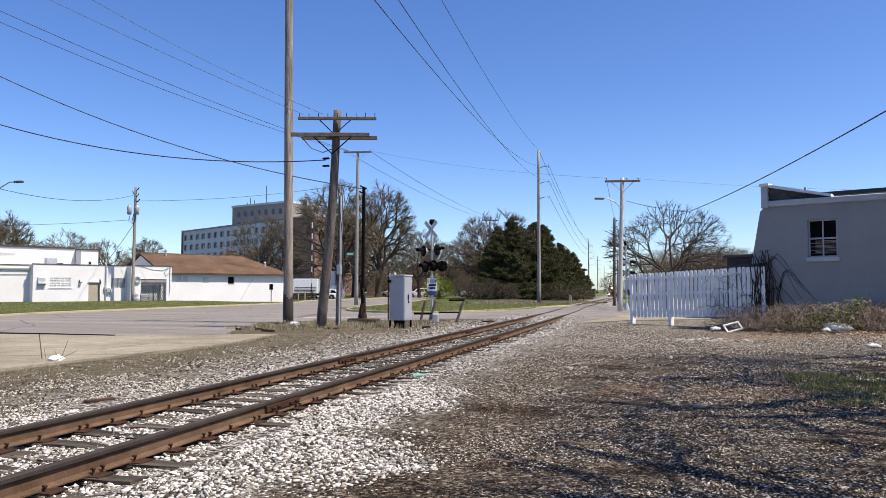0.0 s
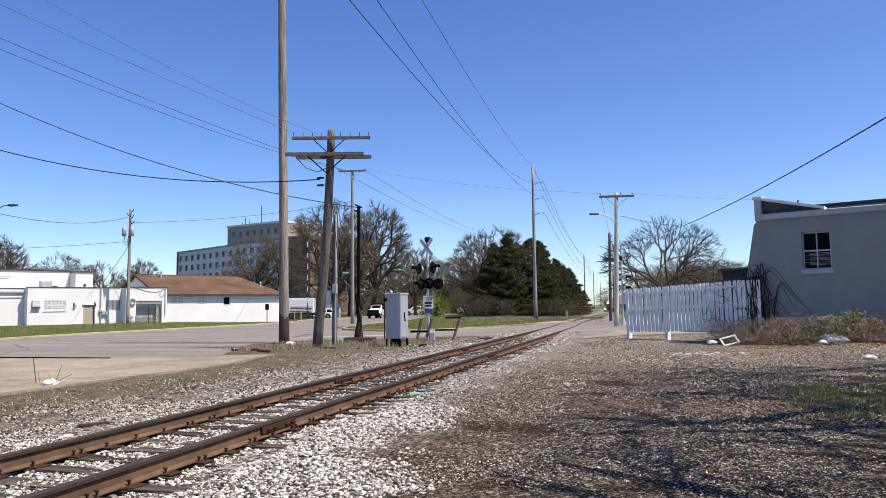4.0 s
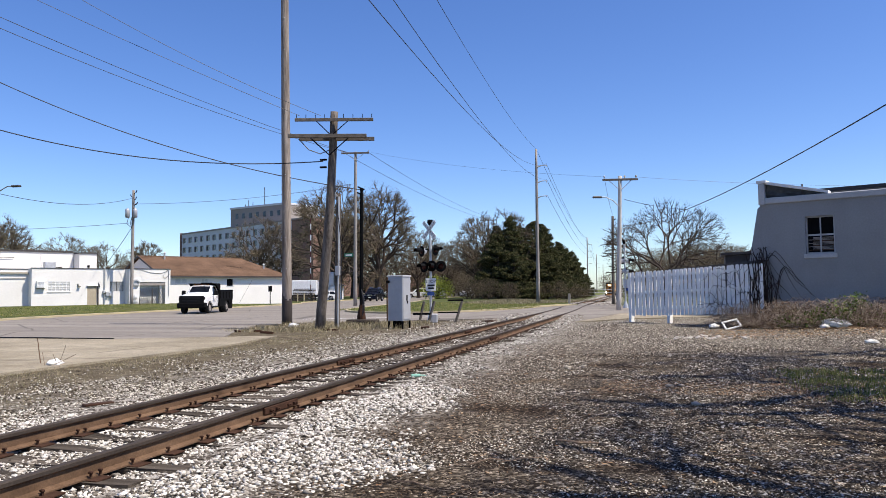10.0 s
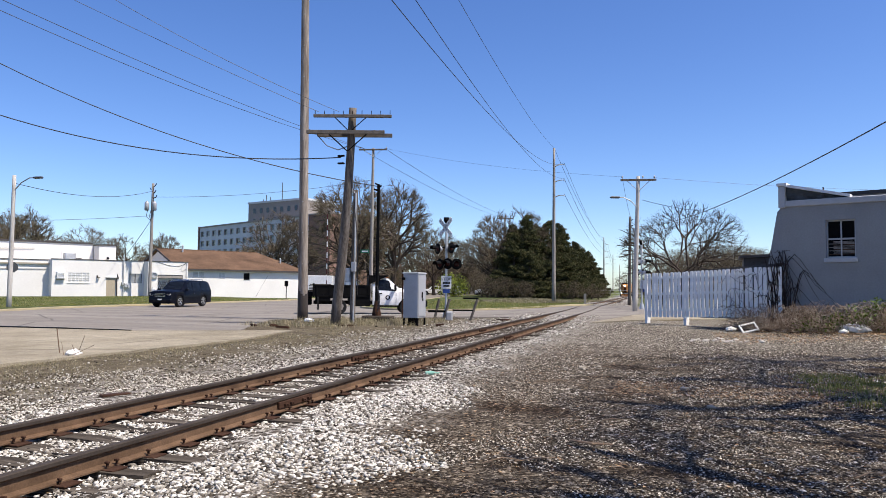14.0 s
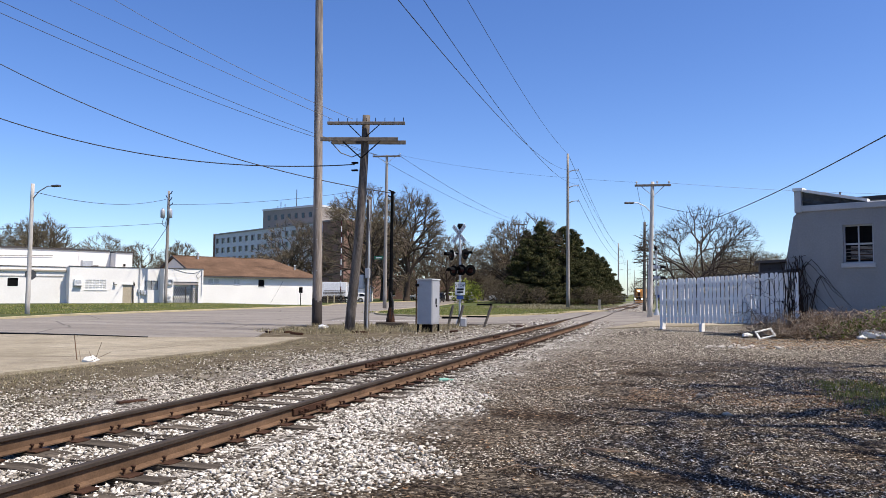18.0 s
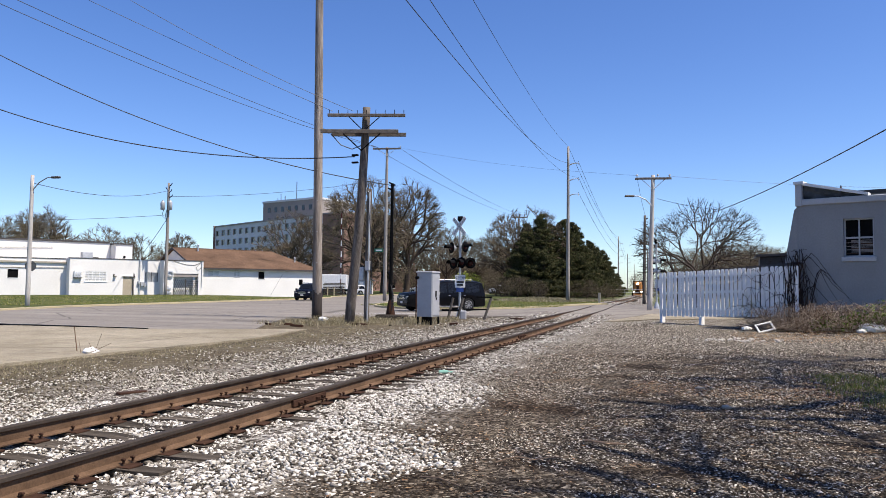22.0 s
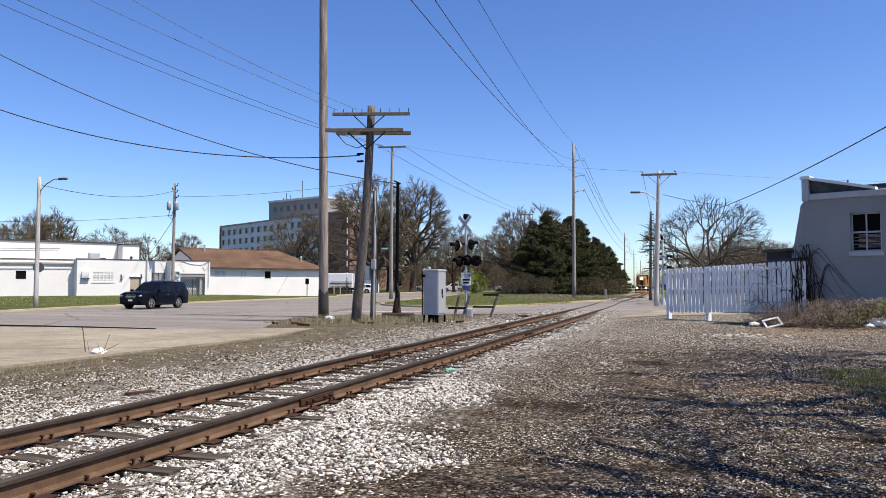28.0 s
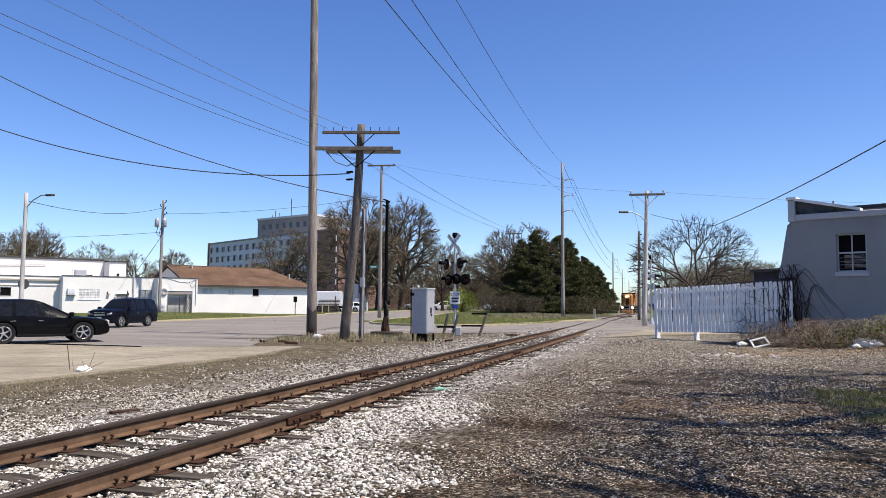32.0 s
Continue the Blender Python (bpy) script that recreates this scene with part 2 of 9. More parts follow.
M["orange"] = mat("orange", (0.36, 0.15, 0.03), 0.5, var=0.2, scale=0.9, fine=12, relief=0.05)
M["head_light"] = glow_mat("head_light", (1.0, 0.88, 0.62), 14)
M["sign_white"] = mat("sign_white", (0.74, 0.74, 0.73), 0.6, var=0.08, scale=3, fine=20, relief=0.03)
M["sign_black"] = mat("sign_black", (0.02, 0.02, 0.02), 0.6, var=0.1, scale=3, fine=20, relief=0)
M["sign_green"] = mat("sign_green", (0.02, 0.16, 0.09), 0.5, var=0.1, scale=3, fine=20, relief=0)
M["sign_blue"] = mat("sign_blue", (0.02, 0.06, 0.25), 0.5, var=0.1, scale=3, fine=20, relief=0)
M["gate_red"] = mat("gate_red", (0.10, 0.018, 0.014), 0.6, var=0.12, scale=3, fine=20, relief=0)
M["door_tan"] = mat("door_tan", (0.42, 0.36, 0.27), 0.8, var=0.15, scale=1, fine=10)
M["blind"] = mat("blind", (0.56, 0.56, 0.54), 0.8, var=0.12, scale=2, fine=8, relief=0.1)
M["brick"] = mat("brick", (0.25, 0.155, 0.125), 0.9, var=0.15, scale=0.15, fine=4, relief=0.1)
M["panel"] = mat("panel", (0.60, 0.605, 0.625), 0.85, var=0.08, scale=0.15, fine=3, relief=0.05)
M["panel_dark"] = mat("panel_dark", (0.30, 0.27, 0.25), 0.85, var=0.08, scale=0.15, fine=3, relief=0.05)
M["tarp"] = mat("tarp", (0.07, 0.075, 0.08), 0.7, var=0.3, scale=1.5, fine=6, relief=0.6, dist=0.05)
M["lamp_grey"] = mat("lamp_grey", (0.07, 0.072, 0.075), 0.5, 0.2, var=0.12, scale=3, fine=20, relief=0.02)
M["bleached_wood"] = mat("bleached_wood", (0.45, 0.42, 0.385), 0.9, var=0.2, scale=5, fine=40, relief=0.5, stretch=(1, 1, 0.08), col2=(0.60, 0.575, 0.54))
M["trash"] = mat("trash", (0.74, 0.73, 0.70), 0.6, var=0.1, scale=8, fine=30, relief=0.3)
M["ceramic"] = mat("ceramic", (0.5, 0.5, 0.5), 0.3, var=0.15, scale=8, fine=30, relief=0)


def ground_mat():
    """Dark gravel lot, pale ballast shoulder and dry verge, by where they lie; far fields are dull grass."""
    m, nt, p = base_mat("ground", 0.95, 0.0, 0.06)
    v = coords(nt)
    sep = nt.nodes.new("ShaderNodeSeparateXYZ")
    nt.links.new(v, sep.inputs[0])
    wob = noise_tex(nt, v, 0.5, 5)
    x = math_node(nt, "ADD", sep.outputs[0], math_node(nt, "MULTIPLY", math_node(nt, "SUBTRACT", wob, 0.5), 2.2))
    big, mid, fine = noise_tex(nt, v, 0.35, 5), noise_tex(nt, v, 2.2, 6, 0.7), noise_tex(nt, v, 22, 5, 0.75)
    chips = voro(nt, v, 48)
    grains = [(0.15, (0.013, 0.010, 0.007)), (0.45, (0.052, 0.042, 0.032)), (0.70, (0.17, 0.148, 0.118)), (0.92, (0.55, 0.50, 0.425))]
    chip = ramp(nt, chips.outputs["Color"], grains)
    chip = blend(nt, ramp(nt, noise_tex(nt, v, 6, 4), [(0.45, (0, 0, 0)), (0.6, (1, 1, 1))]), chip, ramp(nt, voro(nt, v, 26).outputs["Color"], grains))
    lot = blend(nt, 1.0, chip, ramp(nt, mid, [(0.3, (0.5, 0.46, 0.42)), (0.72, (1.15, 1.1, 1.03))]), "MULTIPLY")
    lot = blend(nt, ramp(nt, noise_tex(nt, v, 0.8, 6, 0.7), [(0.55, (0, 0, 0)), (0.72, (0.5,) * 3)]), lot, (1.5, 1.15, 0.8), "MULTIPLY")
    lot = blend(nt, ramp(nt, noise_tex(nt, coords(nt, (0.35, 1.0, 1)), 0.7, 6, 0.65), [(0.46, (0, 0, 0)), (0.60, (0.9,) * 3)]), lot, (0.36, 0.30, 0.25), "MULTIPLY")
    pale = ramp(nt, math_node(nt, "MULTIPLY", math_node(nt, "SUBTRACT", math_node(nt, "ADD", sep.outputs[1], math_node(nt, "MULTIPLY", wob, 6.0)), 17.0), 0.1), [(0.25, (0, 0, 0)), (0.8, (1, 1, 1))])
    lot = blend(nt, pale, lot, blend(nt, 1.0, chip, (1.5, 1.53, 1.56), "MULTIPLY"))
    dirt = ramp(nt, mid, [(0.3, (0.062, 0.049, 0.032)), (0.5, (0.125, 0.103, 0.070)), (0.7, (0.22, 0.185, 0.13))])
    dirt = blend(nt, 0.6, dirt, ramp(nt, fine, [(0.35, (0.55,) * 3), (0.65, (1.2,) * 3)]), "MULTIPLY")
    grass = ramp(nt, big, [(0.35, (0.075, 0.10, 0.032)), (0.55, (0.115, 0.13, 0.05)), (0.7, (0.20, 0.175, 0.095))])
    grass = blend(nt, 0.7, grass, ramp(nt, noise_tex(nt, v, 5, 6, 0.8), [(0.3, (0.5,) * 3), (0.7, (1.25,) * 3)]), "MULTIPLY")
    # the darkest cells also paint in shade for the gaps between stones
    bal = blend(nt, 1.0, ramp(nt, voro(nt, v, 24).outputs["Color"], [(0.15, (0.025, 0.02, 0.015)), (0.4, (0.13, 0.11, 0.09)), (0.65, (0.42, 0.385, 0.335)), (0.9, (0.78, 0.74, 0.67))]),
                ramp(nt, mid, [(0.3, (0.5,) * 3), (0.7, (1.0,) * 3)]), "MULTIPLY")
    right = ramp(nt, math_node(nt, "MULTIPLY", math_node(nt, "ADD", x, 4.3), 0.5), [(0.25, (0, 0, 0)), (0.95, (1, 1, 1))])
    left = ramp(nt, math_node(nt, "MULTIPLY", math_node(nt, "ADD", x, 10.0), 0.36), [(0.05, (0, 0, 0)), (0.95, (1, 1, 1))])
    far = ramp(nt, math_node(nt, "MULTIPLY", math_node(nt, "SUBTRACT", sep.outputs[1], 55.0), 0.1), [(0.0, (0, 0, 0)), (1.0, (1, 1, 1))])
    wide = ramp(nt, math_node(nt, "MULTIPLY", math_node(nt, "SUBTRACT", sep.outputs[0], 14.0), 0.1), [(0.0, (0, 0, 0)), (1.0, (1, 1, 1))])
    c = blend(nt, left, dirt, bal)
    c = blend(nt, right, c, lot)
    c = blend(nt, wide, c, grass)
    off = math_node(nt, "ADD", math_node(nt, "ADD", sep.outputs[0], 5.22), math_node(nt, "MULTIPLY", math_node(nt, "SUBTRACT", sep.outputs[1], 42.0), 0.0346))
    off = math_node(nt, "ABSOLUTE", math_node(nt, "ADD", off, math_node(nt, "MULTIPLY", math_node(nt, "SUBTRACT", wob, 0.5), 4.0)), 0.0)
    bed = ramp(nt, math_node(nt, "MULTIPLY", off, 0.1), [(0.30, (0, 0, 0)), (0.42, (1, 1, 1))])
    c = blend(nt, far, c, blend(nt, bed, bal, grass))
    nt.links.new(c, p.inputs["Base Color"])
    h = math_node(nt, "ADD", math_node(nt, "MULTIPLY", chips.outputs["Distance"], -0.6), math_node(nt, "ADD", fine, math_node(nt, "MULTIPLY", mid, 1.2)))
    bump(nt, p, h, 0.9, 0.03)
    return m


def asphalt_mat():
    m, nt, p = base_mat("asphalt", 0.9, 0.0, 0.2)
    v = coords(nt)
    big, mid, fine = noise_tex(nt, coords(nt, (0.05, 0.7, 1)), 0.9, 5), noise_tex(nt, v, 3, 6), noise_tex(nt, v, 60, 3)
    c = ramp(nt, big, [(0.3, (0.165, 0.147, 0.127)), (0.5, (0.215, 0.193, 0.168)), (0.62, (0.245, 0.221, 0.192)), (0.75, (0.30, 0.272, 0.238))])
    c = blend(nt, 0.7, c, ramp(nt, mid, [(0.3, (0.8,) * 3), (0.7, (1.12,) * 3)]), "MULTIPLY")
    c = blend(nt, 0.7, c, ramp(nt, fine, [(0.3, (0.75,) * 3), (0.7, (1.15,) * 3)]), "MULTIPLY")
    crack = voro(nt, v, 0.16, "DISTANCE_TO_EDGE")
    c = blend(nt, ramp(nt, crack.outputs["Distance"], [(0.0, (0.7,) * 3), (0.012, (0, 0, 0))]), c, (0.05, 0.045, 0.04))
    nt.links.new(c, p.inputs["Base Color"])
    bump(nt, p, fine, 0.3, 0.01)
    return m


def slab_mat():
    """Old concrete with open cracks, stains and sand."""
    m, nt, p = base_mat("old_slab", 0.92, 0.0, 0.12)
    v = coords(nt)
    big, mid, fine = noise_tex(nt, v, 0.4, 5), noise_tex(nt, v, 2.5, 6, 0.7), noise_tex(nt, v, 40, 4)
    c = ramp(nt, big, [(0.3, (0.24, 0.207, 0.15)), (0.55, (0.335, 0.295, 0.222)), (0.75, (0.40, 0.358, 0.278))])
    c = blend(nt, 0.7, c, ramp(nt, mid, [(0.3, (0.75,) * 3), (0.7, (1.1,) * 3)]), "MULTIPLY")
    c = blend(nt, 0.8, c, ramp(nt, fine, [(0.35, (0.6,) * 3), (0.65, (1.2,) * 3)]), "MULTIPLY")
    c = blend(nt, 0.6, c, ramp(nt, noise_tex(nt, coords(nt, (0.3, 1.6, 1)), 3.0, 8, 0.8), [(0.38, (0.72, 0.70, 0.66)), (0.62, (1.12,) * 3)]), "MULTIPLY")
    crack = voro(nt, coords(nt, (0.12, 0.5, 1)), 0.9, "DISTANCE_TO_EDGE")
    c = blend(nt, ramp(nt, crack.outputs["Distance"], [(0.0, (0.7,) * 3), (0.008, (0, 0, 0))]), c, (0.09, 0.075, 0.055))
    nt.links.new(c, p.inputs["Base Color"])
    bump(nt, p, mid, 0.25, 0.02)
    return m


def lawn_mat():
    m, nt, p = base_mat("lawn", 0.95, 0.0, 0.1)
    v = coords(nt)
    c = ramp(nt, noise_tex(nt, v, 0.5, 5), [(0.3, (0.05, 0.068, 0.021)), (0.55, (0.085, 0.10, 0.034)), (0.72, (0.16, 0.14, 0.075))])
    c = blend(nt, 0.8, c, ramp(nt, noise_tex(nt, v, 6, 6, 0.8), [(0.3, (0.5,) * 3), (0.7, (1.3,) * 3)]), "MULTIPLY")
    nt.links.new(c, p.inputs["Base Color"])
    bump(nt, p, noise_tex(nt, v, 14, 5, 0.8), 1.0, 0.06)
    return m


M["ground"], M["asphalt"], M["slab"], M["lawn"] = ground_mat(), asphalt_mat(), slab_mat(), lawn_mat()


# ---- mesh helpers ----
def finish(name, bm, material, parent=None, label="", smooth=False):
    me = bpy.data.meshes.new(name)
    bm.to_mesh(me)
    bm.free()
    me.materials.append(M[material])
    if smooth:
        me.polygons.foreach_set("use_smooth", [True] * len(me.polygons))
    ob = new(name, me)
    ob.parent = parent
    if label:
        ob["label"] = label
    return ob


def part(name, bm, material, parent, label="", smooth=False):
    return finish(name, bm, material, parent, label, smooth)


def empty(name, m=None):
    ob = new(name)
    ob.empty_display_size = 0.2
    if m is not None:
        ob.matrix_world = m
    return ob


def box(bm, lo, hi, m=None, bevel=0.0):
    c = [(lo[i] + hi[i]) / 2 for i in range(3)]
    s = [hi[i] - lo[i] for i in range(3)]
    mm = Matrix.Translation(c) @ Matrix.Diagonal((*s, 1))
    r = bmesh.ops.create_cube(bm, size=1, matrix=(m @ mm) if m else mm)
    if bevel:
        es = {e for v in r["verts"] for e in v.link_edges}
        bmesh.ops.bevel(bm, geom=list(es), offset=bevel, segments=1, affect="EDGES")
    return bm


def bx(lo, hi, m=None, bevel=0.0):
    return box(bmesh.new(), lo, hi, m, bevel)


def tube(bm, pts, radii, sides=8, cap=True):
    """A tapering tube along pts."""
    rings = []
    pts = [Vector(q) for q in pts]
    if isinstance(radii, (int, float)):
        radii = [radii] * len(pts)
    for i, q in enumerate(pts):
        d = (pts[min(i + 1, len(pts) - 1)] - pts[max(i - 1, 0)]).normalized()
        a = d.cross(Vector((0, 0, 1)) if abs(d.z) < 0.9 else Vector((1, 0, 0))).normalized()
        b = d.cross(a)
        rings.append([bm.verts.new(q + radii[i] * (math.cos(k * math.tau / sides) * a + math.sin(k * math.tau / sides) * b)) for k in range(sides)])
    for r0, r1 in zip(rings, rings[1:]):
        for k in range(sides):
            bm.faces.new((r0[k], r0[(k + 1) % sides], r1[(k + 1) % sides], r1[k]))
    if cap:
        bm.faces.new(rings[0][::-1])
        bm.faces.new(rings[-1])
    return bm


def tb(pts, radii, sides=8):
    return tube(bmesh.new(), pts, radii, sides)


def lathe(bm, prof, m, sides=20):
    """prof: (radius, along) pairs turned round the local z axis of m."""
    rings = [[bm.verts.new(m @ Vector((r * math.cos(k * math.tau / sides), r * math.sin(k * math.tau / sides), z))) for k in range(sides)] for r, z in prof]
    for r0, r1 in zip(rings, rings[1:]):
        for k in range(sides):
            bm.faces.new((r0[k], r0[(k + 1) % sides], r1[(k + 1) % sides], r1[k]))
    bm.faces.new(rings[0][::-1])
    bm.faces.new(rings[-1])
    return bm


def extrude_poly(bm, pts, way):
    a = [bm.verts.new(p) for p in pts]
    b = [bm.verts.new(Vector(p) + Vector(way)) for p in pts]
    bm.faces.new(a)
    bm.faces.new(b[::-1])
    for i in range(len(a)):
        j = (i + 1) % len(a)
        bm.faces.new((a[j], a[i], b[i], b[j]))
    bmesh.ops.recalc_face_normals(bm, faces=bm.faces[:])
    return bm


def raw(name, verts, faces, material, parent=None, label="", smooth=False):
    """A mesh from arrays of triangles."""
    me = bpy.data.meshes.new(name)
    verts, faces = np.asarray(verts, np.float32), np.asarray(faces, np.int32)
    me.vertices.add(len(verts))
    me.vertices.foreach_set("co", verts.ravel())
    me.loops.add(faces.size)
    me.loops.foreach_set("vertex_index", faces.ravel())
    me.polygons.add(len(faces))
    me.polygons.foreach_set("loop_start", np.arange(0, faces.size, faces.shape[1], dtype=np.int32))
    if smooth:
        me.polygons.foreach_set("use_smooth", np.ones(len(faces), bool))
    me.update(calc_edges=True)
    me.materials.append(M[material])
    ob = new(name, me)
    ob.parent = parent
    if label:
        ob["label"] = label
    return ob


def smoothstep(a, b, v):
    u = np.clip((v - a) / (b - a), 0, 1)
    return u * u * (3 - 2 * u)


def track_x(y):
    return -5.22 - 0.0346 * max(0.0, y - 42) * float(smoothstep(36, 62, y))


def rail_z(y):
    return 0.215 - 0.0066 * max(0.0, y - 55)


def land(x, y):
    """Height of the land."""
    x, y = np.asarray(x, float), np.asarray(y, float)
    up = 0.3 * smoothstep(-42, -50, x) * smoothstep(90, 80, y)
    tx = -5.22 - 0.0346 * np.maximum(0, y - 42)
    near = np.exp(-((x - tx) / 4.0) ** 2)
    hump = 0.18 * near * smoothstep(34, 42, y) * smoothstep(120, 60, y)
    down = -0.0066 * np.maximum(0, y - 58) * smoothstep(-22, -12, x)
    right = 0.22 * smoothstep(2.5, 6.5, x) * smoothstep(14, 26, y) * smoothstep(60, 45, y)
    step = 0.13 * smoothstep(-3.2, -0.8, x) * smoothstep(25, 31, y) * smoothstep(50, 42, y)
    return up + hump + down + right + step


def lz(x, y):
    return float(land(x, y))


# ---- setting: ground, road, slabs, lawns, kerbs ----
def grid_sheet():
    xs = np.concatenate([np.linspace(-1500, -130, 12), np.linspace(-120, -32, 30), np.linspace(-30, 14, 89), np.linspace(16, 120, 27), np.linspace(150, 1500, 10)])
    ys = np.concatenate([np.linspace(-800, -20, 10), np.linspace(-15, 45, 121), np.linspace(46, 130, 57), np.linspace(135, 400, 40), np.linspace(450, 3000, 14)])
    X, Y = np.meshgrid(xs, ys)
    Z = land(X, Y) * np.where(np.hypot(X, Y) < 900, 1, 0.3)
    rng = np.random.default_rng(3)
    fine = (np.abs(X + 8) < 23) & (np.abs(Y - 15) < 32)
    Z = Z + np.where(fine, rng.normal(0, 0.008, X.shape), 0) + np.where(fine, 0.02 * np.sin(X * 1.3 + 2 * np.sin(Y * 0.5)) * np.sin(Y * 0.9), 0)
    # the ballast bed under the track and the low grass bank beside it
    tx = -5.22 - 0.0346 * np.maximum(0, Y - 42)
    bed = (0.06 * smoothstep(2.6, 1.5, np.abs(X - tx)) - 0.06 * smoothstep(0.95, 0.7, np.abs(X - tx))) * (Y < 40)
    Z = Z - 0.03 + bed
    n, k = X.shape
    idx = np.arange(n * k).reshape(n, k)
    f = np.stack([idx[:-1, :-1], idx[:-1, 1:], idx[1:, 1:], idx[1:, :-1]], -1).reshape(-1, 4)
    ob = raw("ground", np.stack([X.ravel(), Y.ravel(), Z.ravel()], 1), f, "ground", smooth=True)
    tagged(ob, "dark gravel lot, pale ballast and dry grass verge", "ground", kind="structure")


def slab(name, pts, lift, material, label, category, step=3.0, depth=0.12):
    """A level sheet with edges, laid over the land."""
    bm = bmesh.new()
    vs = [bm.verts.new((x, y, 0)) for x, y in pts]
    es = [bm.edges.new((vs[i], vs[(i + 1) % len(vs)])) for i in range(len(vs))]
    bmesh.ops.triangle_fill(bm, edges=es, use_beauty=True)
    x0, x1 = min(p[0] for p in pts), max(p[0] for p in pts)
    y0, y1 = min(p[1] for p in pts), max(p[1] for p in pts)
    for a, b, n in ((x0, x1, Vector((1, 0, 0))), (y0, y1, Vector((0, 1, 0)))):
        k = a + step
        while k < b:
            bmesh.ops.bisect_plane(bm, geom=bm.verts[:] + bm.edges[:] + bm.faces[:], plane_co=n * k, plane_no=n)
            k += step
    for v in bm.verts:
        v.co.z = lz(v.co.x, v.co.y) + lift
    bmesh.ops.recalc_face_normals(bm, faces=bm.faces[:])
    if sum(f.normal.z for f in bm.faces) < 0:
        bmesh.ops.reverse_faces(bm, faces=bm.faces[:])
    rim = [e for e in bm.edges if e.is_boundary]
    ex = bmesh.ops.extrude_edge_only(bm, edges=rim)
    for v in (g for g in ex["geom"] if isinstance(g, bmesh.types.BMVert)):
        v.co.z -= depth
    return tagged(finish(name, bm, material), label, category, kind="structure")


def smooth_line(pts, n=6):
    """Catmull-Rom through plan points."""
    P = [np.array(p, float) for p in pts]
    P = [2 * P[0] - P[1]] + P + [2 * P[-1] - P[-2]]
    out = []
    for i in range(1, len(P) - 2):
        for k in range(n):
            t = k / n
            out.append(tuple(0.5 * (2 * P[i] + (P[i + 1] - P[i - 1]) * t + (2 * P[i - 1] - 5 * P[i] + 4 * P[i + 1] - P[i + 2]) * t * t + (3 * P[i] - P[i - 1] - 3 * P[i + 1] + P[i + 2]) * t ** 3)))
    return out + [tuple(P[-2])]


WEST = smooth_line([(-31, -20), (-33.6, 12), (-35.6, 30.5), (-37.4, 38.5), (-38.0, 48.4), (-38.6, 60), (-39.2, 71), (-41.2, 82), (-45.2, 93), (-47.6, 120), (-52.5, 180)])
ISLE = smooth_line([(-41, 180), (-36, 130), (-32, 104), (-28.5, 88), (-26.3, 74), (-24.2, 60), (-22.9, 54), (-20.7, 49.2), (-16.8, 46.2), (-13.7, 46.8), (-11.6, 49.6), (-9.7, 53), (-7.8, 58.5), (-6, 63)])
NEAR = [(-34, 18.5), (-22.1, 20.9), (-17.4, 21.1), (-14.2, 22.6), (-15.8, 26), (-17.3, 30), (-16.6, 33), (-13.5, 35.2), (-10.5, 36.6), (-7.9, 37.4), (-5.6, 35.6), (-3.6, 34.4), (-1.6, 41), (1, 45.2), (12, 53), (40, 74)]


